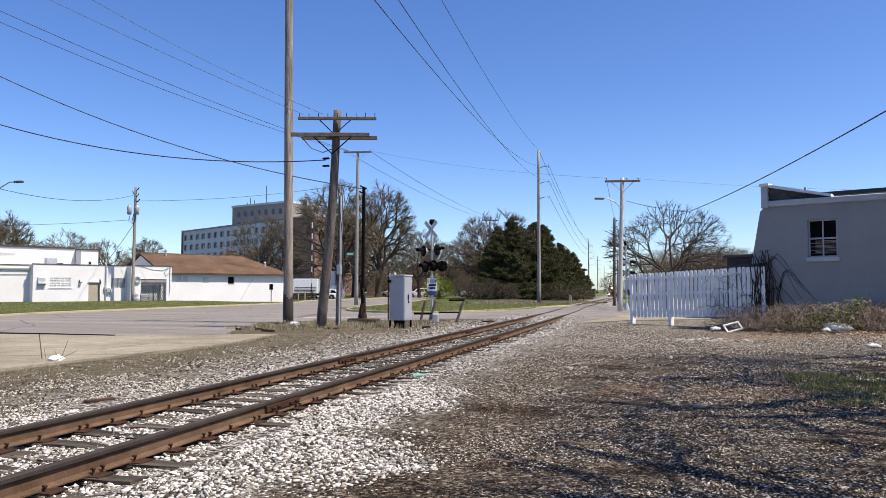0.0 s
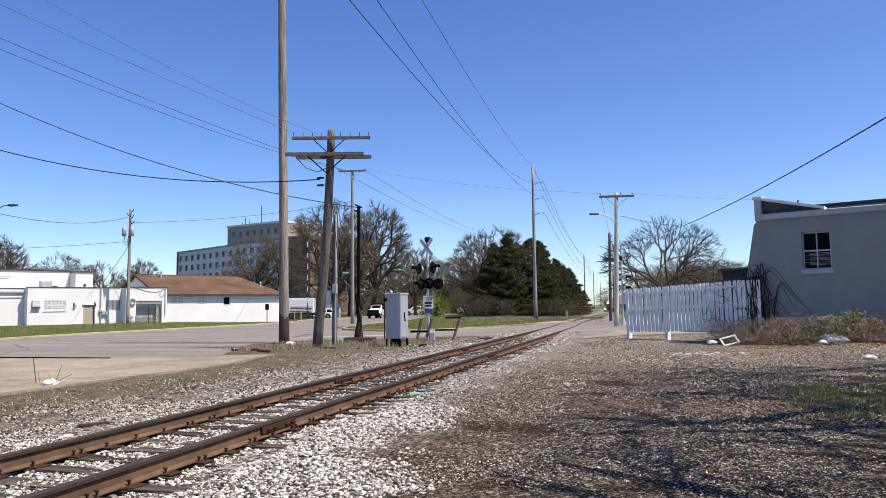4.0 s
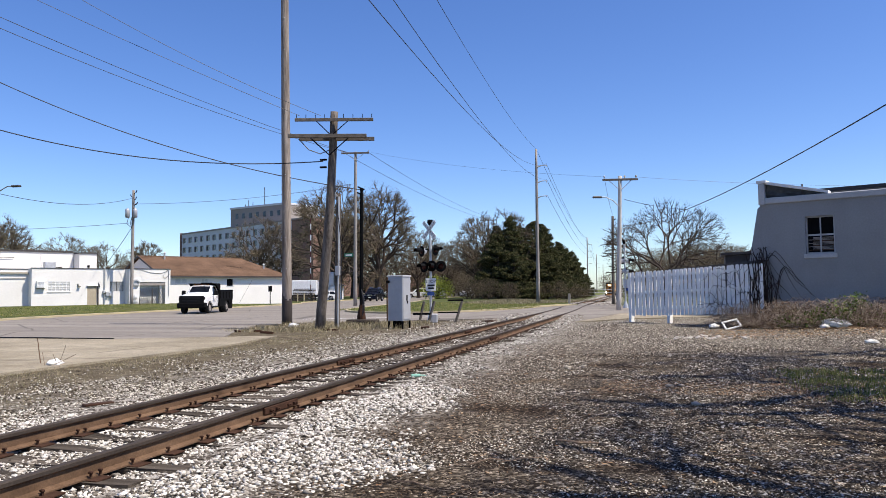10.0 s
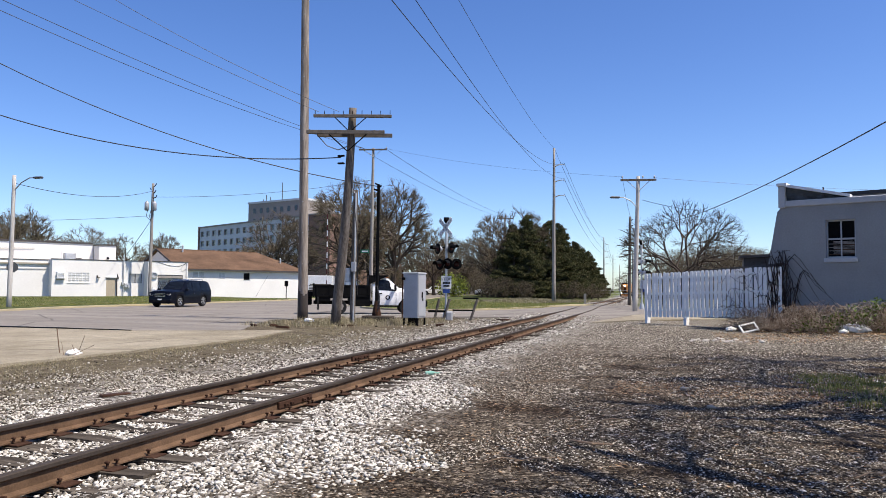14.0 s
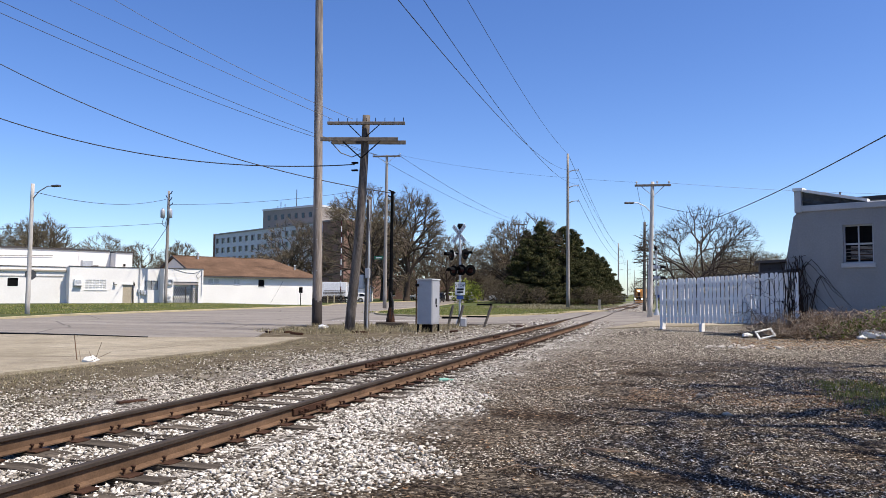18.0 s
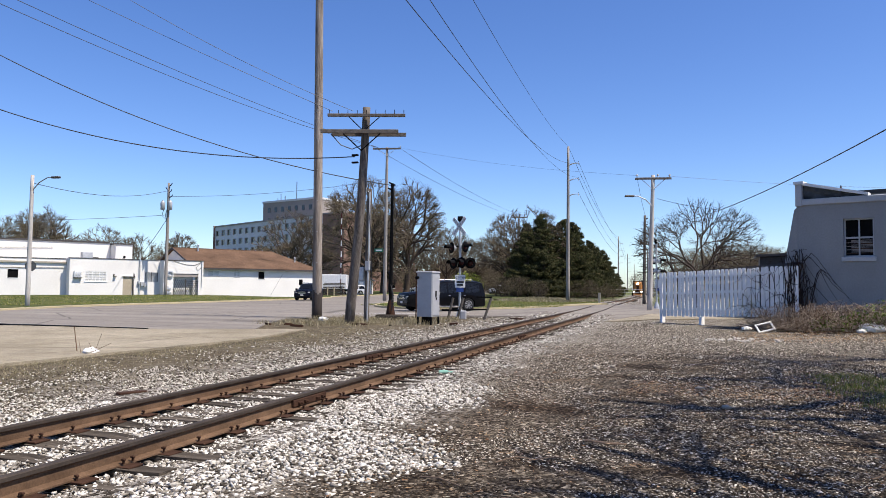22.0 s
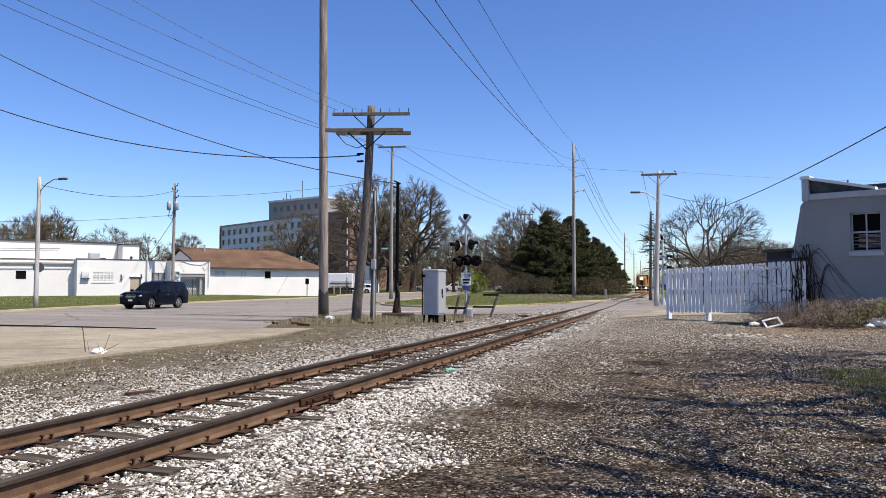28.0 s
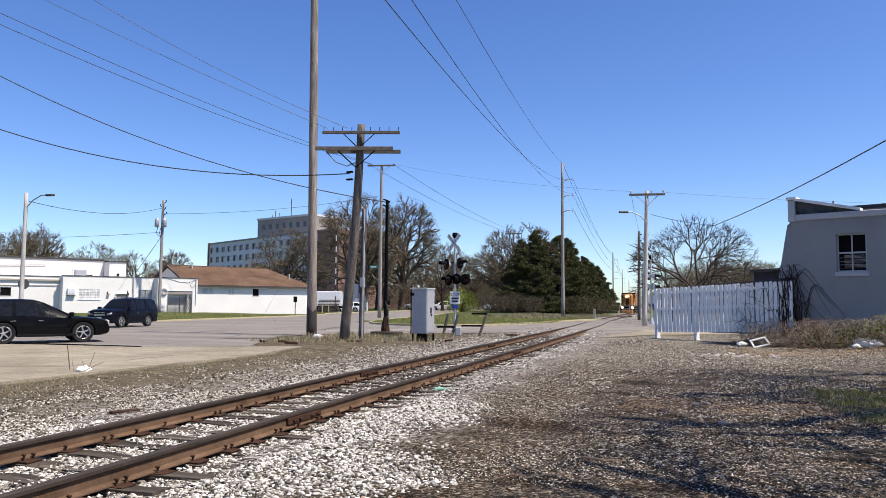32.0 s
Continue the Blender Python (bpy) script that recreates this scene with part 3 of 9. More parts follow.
def setting():
    grid_sheet()
    far_side = [(40, 92), (10, 74), (-2, 66)]
    road = NEAR + far_side + ISLE[::-1] + WEST[::-1]
    slab("road", road, 0.012, "asphalt", "worn pale grey asphalt road with patches and cracks", "road")
    slab("pavement", [(-33.9, 18.3), (-22.1, 20.7), (-17.4, 20.9), (-14.3, 22.3), (-12.5, 23.2), (-11.7, 18.5), (-12.0, 14.4), (-12.2, 11.3), (-12.6, 4), (-13, -18), (-30, -18)],
         0.02, "slab", "old cracked sandy concrete apron", "pavement")
    slab("pavement_2", [(-3.5, 34.3), (-1.0, 35.2), (2.6, 37.5), (4.0, 43), (1.0, 45.0), (-1.6, 40.8)], 0.016, "slab", "pale concrete approach beside the fence", "pavement")
    slab("lawn", [(x - 0.16, y) for x, y in WEST] + [(-150, 180), (-150, 40), (-120, -20)], 0.11, "lawn", "short green lawn before the white buildings", "lawn")
    slab("lawn_2", [(x + 0.12, y + 0.1) for x, y in ISLE] + [(-7.8, 70), (-9.5, 92), (-11.5, 130), (-20, 180)], 0.10, "lawn", "rough green grass island beside the crossing", "lawn")
    for nm, line in (("kerb_west", WEST), ("kerb_island", ISLE)):
        bm = bmesh.new()
        prev = None
        for i, (x, y) in enumerate(line):
            a, b = line[max(0, i - 1)], line[min(len(line) - 1, i + 1)]
            d = Vector((b[0] - a[0], b[1] - a[1], 0)).normalized()
            n = Vector((d.y, -d.x, 0)) * 0.09
            z = lz(x, y)
            ring = [bm.verts.new(Vector((x, y, z)) + q) for q in (-n + Vector((0, 0, -0.1)), -n + Vector((0, 0, 0.135)), n * 0.8 + Vector((0, 0, 0.14)), n + Vector((0, 0, 0.12)), n + Vector((0, 0, -0.1)))]
            if prev:
                for k in range(4):
                    bm.faces.new((prev[k], prev[k + 1], ring[k + 1], ring[k]))
            prev = ring
        bmesh.ops.recalc_face_normals(bm, faces=bm.faces[:])
        tagged(finish(nm, bm, "kerb"), "weathered concrete kerb with worn yellow paint", "kerb", kind="structure")
    # tar seam along the edge of the apron and the pale lane line
    bm = bmesh.new()
    line = [(-34, 18.7), (-29, 19.8), (-24, 20.62), (-20.6, 20.85), (-17.3, 20.85)]
    for i, ((xa, ya), (xb, yb)) in enumerate(zip(line, line[1:])):
        for k in range(5):
            u, v = k / 5, (k + 1) / 5
            pa, pb = (xa + (xb - xa) * u, ya + (yb - ya) * u), (xa + (xb - xa) * v, ya + (yb - ya) * v)
            wa, wb = (max(0.06, (-17.0 - q[0]) * 0.05 + 0.06 + 0.05 * math.sin(3 * q[0])) for q in (pa, pb))
            q = [bm.verts.new((p[0], p[1] + d, lz(*p) + 0.045)) for p, d in ((pa, -0.05), (pb, -0.05), (pb, wb), (pa, wa))]
            bm.faces.new(q)
    bmesh.ops.remove_doubles(bm, verts=bm.verts[:], dist=0.001)
    ex = bmesh.ops.extrude_face_region(bm, geom=bm.faces[:])
    bmesh.ops.translate(bm, verts=[g for g in ex["geom"] if isinstance(g, bmesh.types.BMVert)], vec=(0, 0, -0.05))
    bmesh.ops.recalc_face_normals(bm, faces=bm.faces[:])
    tagged(finish("tar_seam", bm, "black"), "black tar seam across the road edge", "road seam", kind="structure")
    bm = bmesh.new()
    for a, b in (((-18.5, 37.2), (-14.2, 39.6)), ((-12.6, 41.2), (-10.2, 44.0))):
        d = (Vector(b) - Vector(a))
        L = d.length
        m = Matrix.Translation((*a, 0)) @ Matrix.Rotation(math.atan2(d.y, d.x), 4, "Z")
        box(bm, (0, -0.08, 0), (L, 0.08, 0.018 + lz(*a)), m)
    tagged(finish("lane_line", bm, "sign_white"), "worn white painted road line", "road marking", kind="structure")


setting()


# ---- railway track ----
def rail_section(top):
    h = [(-0.068, 0), (-0.068, 0.012), (-0.012, 0.03), (-0.009, 0.115), (-0.036, 0.13), (-0.036, 0.158), (-0.028, 0.166), (0.028, 0.166), (0.036, 0.158), (0.036, 0.13), (0.009, 0.115), (0.012, 0.03), (0.068, 0.012), (0.068, 0)]
    return h


def railway():
    track = tagged(empty("railway_track"), "rusty railway track on weathered wooden ties in white ballast", "railway track", kind="structure")
    ys = [-14 + 1.0 * i for i in range(60)] + [46 + 4 * i for i in range(90)]
    H = rail_section(0)
    for side in (-0.7535, 0.7535):
        for nm, idx, material in (("rail", [0, 1, 2, 3, 4], "rust"), ("rail", [9, 10, 11, 12, 13], "rust"), ("rail_head", [4, 5, 6, 7, 8, 9], "rail_head")):
            bm = bmesh.new()
            prev = None
            for y in ys:
                x, z = track_x(y) + side, rail_z(y) - 0.166
                wob = 0.004 * math.sin(y * 0.7 + side)
                ring = [bm.verts.new((x + H[k][0], y, z + H[k][1] + wob)) for k in idx]
                if prev:
                    for a in range(len(idx) - 1):
                        bm.faces.new((prev[a], prev[a + 1], ring[a + 1], ring[a]))
                prev = ring
            bmesh.ops.recalc_face_normals(bm, faces=bm.faces[:])
            part(nm, bm, material, track, "dark worn steel rail head" if nm == "rail_head" else "brown rusty steel rail")
    # ties: three worn shapes, shared
    shapes = []
    for s in range(4):
        rr = random.Random(s)
        bm = bx((-1.3, -0.11, -0.16), (1.3, 0.11, 0.0))
        bmesh.ops.subdivide_edges(bm, edges=[e for e in bm.edges if abs((e.verts[0].co - e.verts[1].co).x) > 1], cuts=9)
        for v in bm.verts:
            v.co += Vector((rr.uniform(-0.02, 0.02), rr.uniform(-0.014, 0.014), rr.uniform(-0.018, 0.006)))
        me = bpy.data.meshes.new("tie")
        bm.to_mesh(me)
        bm.free()
        me.materials.append(M["tie"])
        shapes.append(me)
    plate = bpy.data.meshes.new("tie_plate")
    bm = bx((-0.17, -0.09, 0), (0.17, 0.09, 0.018), None, 0.004)
    bm.to_mesh(plate)
    bm.free()
    plate.materials.append(M["rust_dark"])
    spike = bpy.data.meshes.new("spike")
    bm = bx((-0.008, -0.008, 0), (0.008, 0.008, 0.036))
    box(bm, (-0.022, -0.013, 0.026), (0.016, 0.013, 0.044), None, 0.004)
    bm.to_mesh(spike)
    bm.free()
    spike.materials.append(M["rust_dark"])
    rr = random.Random(11)
    n = 0
    y = -4.0
    while y < 120:
        if not 37.5 < y < 66:
            t = new("tie", shapes[rr.randrange(4)])
            t.parent = track
            t.matrix_world = pose(track_x(y) + rr.uniform(-0.06, 0.06), y, rail_z(y) - 0.186, 0, rr.uniform(-0.6, 0.6), rr.uniform(-2.5, 2.5))
            if 2.5 < y < 30:
                for sx in (-0.7535, 0.7535):
                    pl = new("tie_plate", plate)
                    pl.parent = track
                    pl.matrix_world = pose(track_x(y) + sx, y, rail_z(y) - 0.186)
                    if y < 22:
                        for a, b in ((-0.085, 0.05), (0.085, -0.05)) + (((0.085, 0.06),) if rr.random() < 0.5 else ()):
                            k = new("spike", spike)
                            k.parent = track
                            k.matrix_world = pose(track_x(y) + sx + a, y + b, rail_z(y) - 0.17 + rr.uniform(0, 0.02), 0, 0, (0 if a > 0 else 180) + rr.uniform(-14, 14))
        y += 0.51 + rr.uniform(-0.035, 0.035)
    # rail joints with bolted bars
    for sx, y in ((-0.7535, 13.9), (0.7535, 8.35), (0.7535, 21.2), (-0.7535, 24.3)):
        for s in (-1, 1):
            bm = bx((-0.018, -0.42, 0.035), (0.018, 0.42, 0.118), None, 0.006)
            for k in range(-2, 3):
                if k:
                    lathe(bm, [(0.024, 0), (0.024, 0.03), (0.012, 0.034), (0.012, 0.055)], pose(s * 0.018, k * 0.15, 0.077, 0, 90 * s, 0), 6)
            ob = part("joint_bar", bm, "rust_dark", track, "bolted rusty rail joint bar")
            ob.matrix_world = pose(track_x(y) + sx + s * 0.03, y, rail_z(y) - 0.166)


railway()


# ---- loose ballast ----
def ico(sub):
    bm = bmesh.new()
    bmesh.ops.create_icosphere(bm, subdivisions=sub, radius=1)
    bm.verts.ensure_lookup_table()
    v = np.array([q.co[:] for q in bm.verts])
    f = np.array([[q.index for q in g.verts] for g in bm.faces])
    bm.free()
    return v, f


def scatter(name, pts, size, sub, material, label, category, seed, flat=0.65):
    """Many small stones as one mesh: pts (n, 3), size (n,); sub 0: chips half set in the ground, 1: whole stones, 2: rounder stones."""
    rng = np.random.default_rng(seed)
    if sub == 0:
        v, f = np.array([(1, 0, -0.4), (0, 1, -0.4), (-1, 0, -0.4), (0, -1, -0.4), (0.1, 0.1, 0.9)]), np.array([(0, 1, 4), (1, 2, 4), (2, 3, 4), (3, 0, 4)])
    elif sub == 1:
        v, f = np.array([(1, 0, 0), (-1, 0, 0), (0, 1, 0), (0, -1, 0), (0, 0, 1), (0, 0, -1.0)]), np.array([(0, 2, 4), (2, 1, 4), (1, 3, 4), (3, 0, 4), (2, 0, 5), (1, 2, 5), (3, 1, 5), (0, 3, 5)])
    else:
        v, f = ico(1)
    kinds = np.array([(v * rng.uniform(0.5, 1.35, (len(v), 1)) + rng.normal(0, 0.14, v.shape)) * np.array([rng.uniform(1.0, 1.7), rng.uniform(0.65, 1.0), flat * rng.uniform(0.6, 1.2)]) for _ in range(24)])
    n = len(pts)
    a, b = rng.uniform(0, math.tau, n), rng.normal(0, 0.25 if sub == 0 else 0.7, n)
    ca, sa, cb, sb, o = np.cos(a), np.sin(a), np.cos(b), np.sin(b), np.zeros(n)
    R = np.stack([np.stack([ca, -sa * cb, sa * sb], 1), np.stack([sa, ca * cb, -ca * sb], 1), np.stack([o, sb, cb], 1)], 1)
    V = np.einsum("nij,nkj->nki", R, kinds[rng.integers(0, 24, n)]) * size[:, None, None] + pts[:, None, :]
    F = (f[None] + (np.arange(n) * len(v))[:, None, None]).reshape(-1, 3)
    return tagged(raw(name, V.reshape(-1, 3), F, material), label, category, kind="stuff")


def ballast():
    rng = np.random.default_rng(5)

    def spread(n, x0, x1, y0, y1, keep):
        x, y = rng.uniform(x0, x1, n), rng.uniform(y0, y1, n)
        k = rng.random(n) < keep(x, y)
        return x[k], y[k]

    def edge(x, y):
        """Dense by the rails, thinning towards the lot and the verge."""
        right = smoothstep(np.maximum(-0.9 - 0.17 * y, -3.2), np.maximum(-2.1 - 0.13 * y, -4.1), x + 0.25 * np.sin(y * 1.7) + 0.2 * np.sin(y * 4.1 + x))
        patch = 0.5 + 0.5 * np.sin(x * 2.1 + y * 0.8) * np.sin(y * 1.25 - x * 1.4) + 0.35 * np.sin(x * 5.3 + y * 2.9) * np.sin(4.1 * y - 2.2 * x)
        left = 0.05 + 0.82 * smoothstep(-11.0, -7.2, x + 0.5 * np.sin(y * 0.9)) * np.maximum(smoothstep(0.25, 0.65, patch), smoothstep(-7.6, -6.6, x))
        return np.where(x > -5.2, right, left)

    def height(x, y):
        d = np.abs(x + 5.22)
        lift = 0.06 * smoothstep(2.6, 1.5, d) * smoothstep(41, 38, y)
        return land(x, y) - 0.025 + lift - 0.035 * smoothstep(0.9, 0.7, d) - 0.035 * smoothstep(1.45, 1.25, d) * smoothstep(0.8, 0.9, d)

    for tag, n, y0, y1, lo, hi in (("near", 140000, 3.2, 11.5, 0.010, 0.0245), ("mid", 84000, 11.5, 26, 0.014, 0.031), ("far", 13000, 26, 42, 0.025, 0.05)):
        x, y = spread(n, -11.2, -1.7, y0, y1, edge)
        if tag != "near":
            k = rng.random(len(x)) < 0.8
            x, y = x[k], y[k]
        s = rng.uniform(lo, hi, len(x)) * rng.uniform(0.6, 1.15, len(x))
        z = height(x, y) + s * rng.uniform(0.0, 0.6, len(x))
        rail = np.abs(np.abs(x + 5.22) - 0.7535) < 0.09
        x, y, z, s = (q[~rail] for q in (x, y, z, s))
        far_out = x < -6.8 + 0.4 * np.sin(y * 0.8) + 0.3 * np.sin(y * 2.3)
        s = np.where(far_out, s * 0.95, s)
        for k, material, label in ((~far_out, "stone", "loose white and grey crushed limestone ballast"), (far_out, "dirty_stone", "soiled grey stones among the verge dirt")):
            scatter("ballast_stones", np.stack([x, y, z], 1)[k], s[k], 2 if tag == "near" and material == "stone" else 1, material, label, "gravel", len(tag))
    # coarser chips on the dark lot
    x, y = rng.uniform(-3.8, 8, 110000), 3.0 + 19 * rng.random(110000) ** 1.4
    k = rng.random(len(x)) < np.clip(8 / y, 0.3, 1) * (0.4 + 0.6 * (np.sin(x * 1.1 + 0.6 * y) + np.sin(y * 1.7 - 0.5 * x) > -0.4))
    x, y = x[k], y[k]
    s = rng.uniform(0.005, 0.017, len(x))
    scatter("lot_chips", np.stack([x, y, land(x, y) - 0.026 + s * 0.3], 1), s, 0, "pebble", "small grey gravel chips of the lot", "gravel", 9, 0.5)
    x, y = rng.uniform(-4.5, 9, 70000), rng.uniform(11, 33, 70000)
    k = (x > -4.4) & (y < 31 - 0.45 * x)
    x, y = x[k], y[k]
    s = rng.uniform(0.009, 0.024, len(x))
    scatter("lot_chips", np.stack([x, y, land(x, y) - 0.027 + s * 0.3], 1), s, 0, "pebble", "pale gravel chips before the fence", "gravel", 12, 0.5)
    x, y = rng.uniform(-4.2, 7, 300000), 3.0 + 14 * rng.random(300000) ** 1.6
    k = (x > -3.5 - 0.05 * y) & (x < 0.9 + 0.5 * y)
    x, y = x[k], y[k]
    s = rng.uniform(0.005, 0.013, len(x))
    scatter("lot_chips", np.stack([x, y, land(x, y) - 0.027 + s * 0.35], 1), s, 0, "pebble", "fine pale and dark gravel chips of the lot", "gravel", 10, 0.6)


ballast()


# ---- buildings ----
def frame_of(a, b):
    """Local frame of a wall from a to b in plan: x along it, y out of it to the left of the way, z up."""
    d = Vector((b[0] - a[0], b[1] - a[1]))
    return Matrix.Translation((a[0], a[1], 0)) @ Matrix.Rotation(math.atan2(d.y, d.x), 4, "Z"), d.length


def put(ob, m):
    """Sets the pose; parts of parts stay in their part's space."""
    if m != Matrix.Identity(4):
        ob.matrix_world = m
    return ob


def wall_with_holes(L, z0, z1, holes, thick=0.25):
    """A wall in the local xz plane, face at y=0, body towards +y, with openings (x0, x1, zlo, zhi)."""
    bm = bmesh.new()
    xs = sorted({0.0, L, *[h[0] for h in holes], *[h[1] for h in holes]})
    zs = sorted({z0, z1, *[h[2] for h in holes], *[h[3] for h in holes]})
    V = {(i, k): bm.verts.new((x, 0, z)) for i, x in enumerate(xs) for k, z in enumerate(zs)}
    for i in range(len(xs) - 1):
        for k in range(len(zs) - 1):
            x, z = (xs[i] + xs[i + 1]) / 2, (zs[k] + zs[k + 1]) / 2
            if not any(h[0] < x < h[1] and h[2] < z < h[3] for h in holes):
                bm.faces.new((V[i, k], V[i + 1, k], V[i + 1, k + 1], V[i, k + 1]))
    bmesh.ops.delete(bm, geom=[v for v in bm.verts if not v.link_faces], context="VERTS")
    r = bmesh.ops.extrude_face_region(bm, geom=bm.faces[:])
    bmesh.ops.translate(bm, verts=[g for g in r["geom"] if isinstance(g, bmesh.types.BMVert)], vec=(0, thick, 0))
    bmesh.ops.recalc_face_normals(bm, faces=bm.faces[:])
    return bm


SHOP, _ = frame_of((-56.6, 57.0), (-49.7, 68.2))


def shop():
    """The long low white building across the street: three stepped fronts and a taller block behind."""
    b = tagged(empty("white_building"), "long low white painted block building with flat stepped roofs", "building")
    m, z0, zt = SHOP, 0.1, 4.0
    same = Matrix.Identity(4)
    # middle front with air conditioner, boarded window, door and grille window
    put(part("front_wall", wall_with_holes(8.67, z0, zt, [(1.43, 3.4, 1.75, 2.76), (5.0, 5.9, z0, 2.3), (7.2, 8.5, 1.76, 2.74)]), "white_wall", b), m)
    # gate front, standing out
    mc = m @ Matrix.Translation((8.68, -1.2, 0))
    put(part("front_wall", wall_with_holes(4.22, z0, zt, [(1.02, 3.68, z0, 2.66)]), "white_wall", b), mc)
    put(part("return_wall", bx((0, 0.25, z0), (0.25, 1.6, zt)), "white_wall", b), mc)
    put(part("return_wall", bx((3.2, 0.25, z0), (3.45, 3.0, zt - 0.2)), "white_wall", b), mc)
    # further front set back
    ml = m @ Matrix.Translation((-22.15, 1.15, 0))
    put(part("front_wall", wall_with_holes(22.2, z0 - 0.1, zt - 0.08, [(17.1, 17.98, 2.03, 2.83)]), "white_wall", b), ml)
    put(part("return_wall", bx((0, 0.25, z0), (0.25, 2.0, zt)), "white_wall", b), m)
    win = put(part("window", bx((17.1, 0.08, 2.03), (17.98, 0.2, 2.83)), "black", b, "dark square window"), ml)
    for x0, x1, za, zb in ((17.06, 18.02, 1.97, 2.03), (17.06, 18.02, 2.83, 2.88)):
        put(part("window_frame", bx((x0, -0.02, za), (x1, 0.1, zb)), "white_paint", win), same)
    put(part("roof", bx((-22, 1.0, zt - 0.5), (11.9, 14, zt - 0.35)), "concrete", b, "flat gravelled roof"), m)
    for mm, x0, x1, zz in ((m, -0.06, 8.6, zt), (mc, -0.06, 4.28, zt), (ml, 0, 22.1, zt - 0.08)):
        put(part("coping", bx((x0, -0.05, zz), (x1, 0.31, zz + 0.07)), "dark_trim", b, "dark metal coping"), mm)
    # taller block behind, with its projecting end
    put(part("rear_block", bx((-26, 7.0, 3), (5.7, 16, 5.93)), "white_wall", b), m)
    put(part("rear_block", bx((5.75, 5.2, 3), (7.5, 16, 5.78)), "white_wall", b), m)
    put(part("coping", bx((-26.1, 6.9, 5.93), (5.65, 16.1, 6.1)), "dark_trim", b), m)
    put(part("coping", bx((5.68, 5.1, 5.78), (7.6, 16.1, 5.9)), "dark_trim", b), m)
    put(part("roof_unit", bx((2.0, 3.4, 3.6), (3.0, 4.2, 4.78), None, 0.04), "galv", b, "grey rooftop cooling unit"), m)
    put(part("roof_pipe", tb([(3.2, 4.0, 3.6), (3.2, 4.0, 4.25), (3.7, 4.0, 4.25)], 0.06, 8), "dark_trim", b), m)
    lamp = put(part("flood_lamp", bx((6.55, 5.0, 4.3), (6.75, 5.2, 4.55), None, 0.03), "black", b, "black wall flood lamp"), m)
    # boarded window with mullions
    w = put(part("window", bx((1.43, 0.03, 1.75), (3.4, 0.12, 2.76)), "blind", b, "boarded pale window with thin grid bars"), m)
    for k in range(7):
        x = 1.43 + 1.97 * k / 6
        put(part("window_bar", bx((x - 0.022, -0.005, 1.75), (x + 0.022, 0.03, 2.76)), "white_paint", w), same)
    for k in range(5):
        z = 1.77 + 0.24 * k
        put(part("window_bar", bx((1.43, -0.002, z - 0.018), (3.4, 0.03, z + 0.018)), "white_paint", w), same)
    put(part("window_sill", bx((1.36, -0.06, 1.69), (3.47, 0.06, 1.75)), "white_paint", w), same)
    ac = put(part("air_conditioner", bx((0.4, -0.26, 2.12), (1.08, 0.2, 2.82), None, 0.03), "white_paint", b, "white wall air conditioner"), m)
    for k in range(5):
        put(part("louvre", bx((0.46, -0.275, 2.2 + 0.11 * k), (1.02, -0.26, 2.24 + 0.11 * k)), "galv", ac), same)
    put(part("shelf", bx((0.36, -0.28, 2.06), (1.1, 0.0, 2.12)), "dark_trim", ac), same)
    put(part("door", bx((5.0, 0.03, z0), (5.9, 0.14, 2.3)), "door_tan", b, "worn pale wooden door"), m)
    put(part("door_hood", bx((4.93, -0.12, 2.3), (6.0, 0.03, 2.37)), "white_paint", b, "thin white canopy over the door"), m)
    put(part("wall_lamp", bx((4.08, -0.1, 2.3), (4.15, 0, 2.52)), "black", b), m)
    put(part("wall_lamp", bx((4.08, -0.26, 2.24), (4.32, -0.06, 2.3)), "black", b), m)
    w = put(part("window", bx((7.2, 0.1, 1.76), (8.5, 0.16, 2.74)), "blind", b, "grey barred window"), m)
    for k in range(9):
        z = 1.80 + 0.112 * k
        put(part("window_bar", bx((7.2, 0.05, z - 0.022), (8.5, 0.1, z + 0.022)), "galv", w), same)
    for x in (7.22, 7.85, 8.48):
        put(part("window_bar", bx((x - 0.03, 0.04, 1.76), (x + 0.03, 0.1, 2.74)), "dark_trim", w), same)
    # mast, meters, dark cable bundle beside the door
    put(part("service_mast", tb([(6.62, -0.14, 0.3), (6.62, -0.14, 4.4), (6.64, -0.2, 4.55)], 0.05), "galv", b), m)
    put(part("cable_bundle", tb([(6.02, -0.06, 0.4), (5.98, -0.06, 2.2), (6.05, -0.06, 2.6), (6.15, -0.06, 2.2)], 0.07, 6), "dark_trim", b), m)
    for x, z, s in ((6.7, 1.3, 0.3), (7.05, 1.25, 0.24), (6.45, 1.55, 0.2)):
        put(part("meter_box", bx((x, -0.25, z), (x + s, 0.02, z + s * 1.5), None, 0.02), "galv", b, "grey electric meter box"), m)
    # gate front: round vent, gas meters, drain pipe, meters
    ring = bmesh.new()
    lathe(ring, [(0.36, 0), (0.36, 0.16), (0.24, 0.18), (0.2, 0.05)], pose(0.62, 0, 2.6, 90, 0, 0), 20)
    put(part("round_vent", ring, "galv", b, "round steel wall vent"), mc)
    gas = bmesh.new()
    for x, z in ((0.32, 0.65), (0.6, 0.65), (0.32, 1.05), (0.6, 1.05)):
        lathe(gas, [(0.15, 0), (0.15, 0.12), (0.06, 0.14)], pose(x, 0, z, 90, 0, 0), 12)
    tube(gas, [(0.46, -0.08, 0.2), (0.46, -0.08, 1.35)], 0.035)
    put(part("gas_meters", gas, "galv", b, "cluster of round gas meters"), mc)
    put(part("guard_post", tb([(0.92, -0.3, 0), (0.92, -0.3, 1.15)], 0.05, 8), "dark_trim", b), mc)
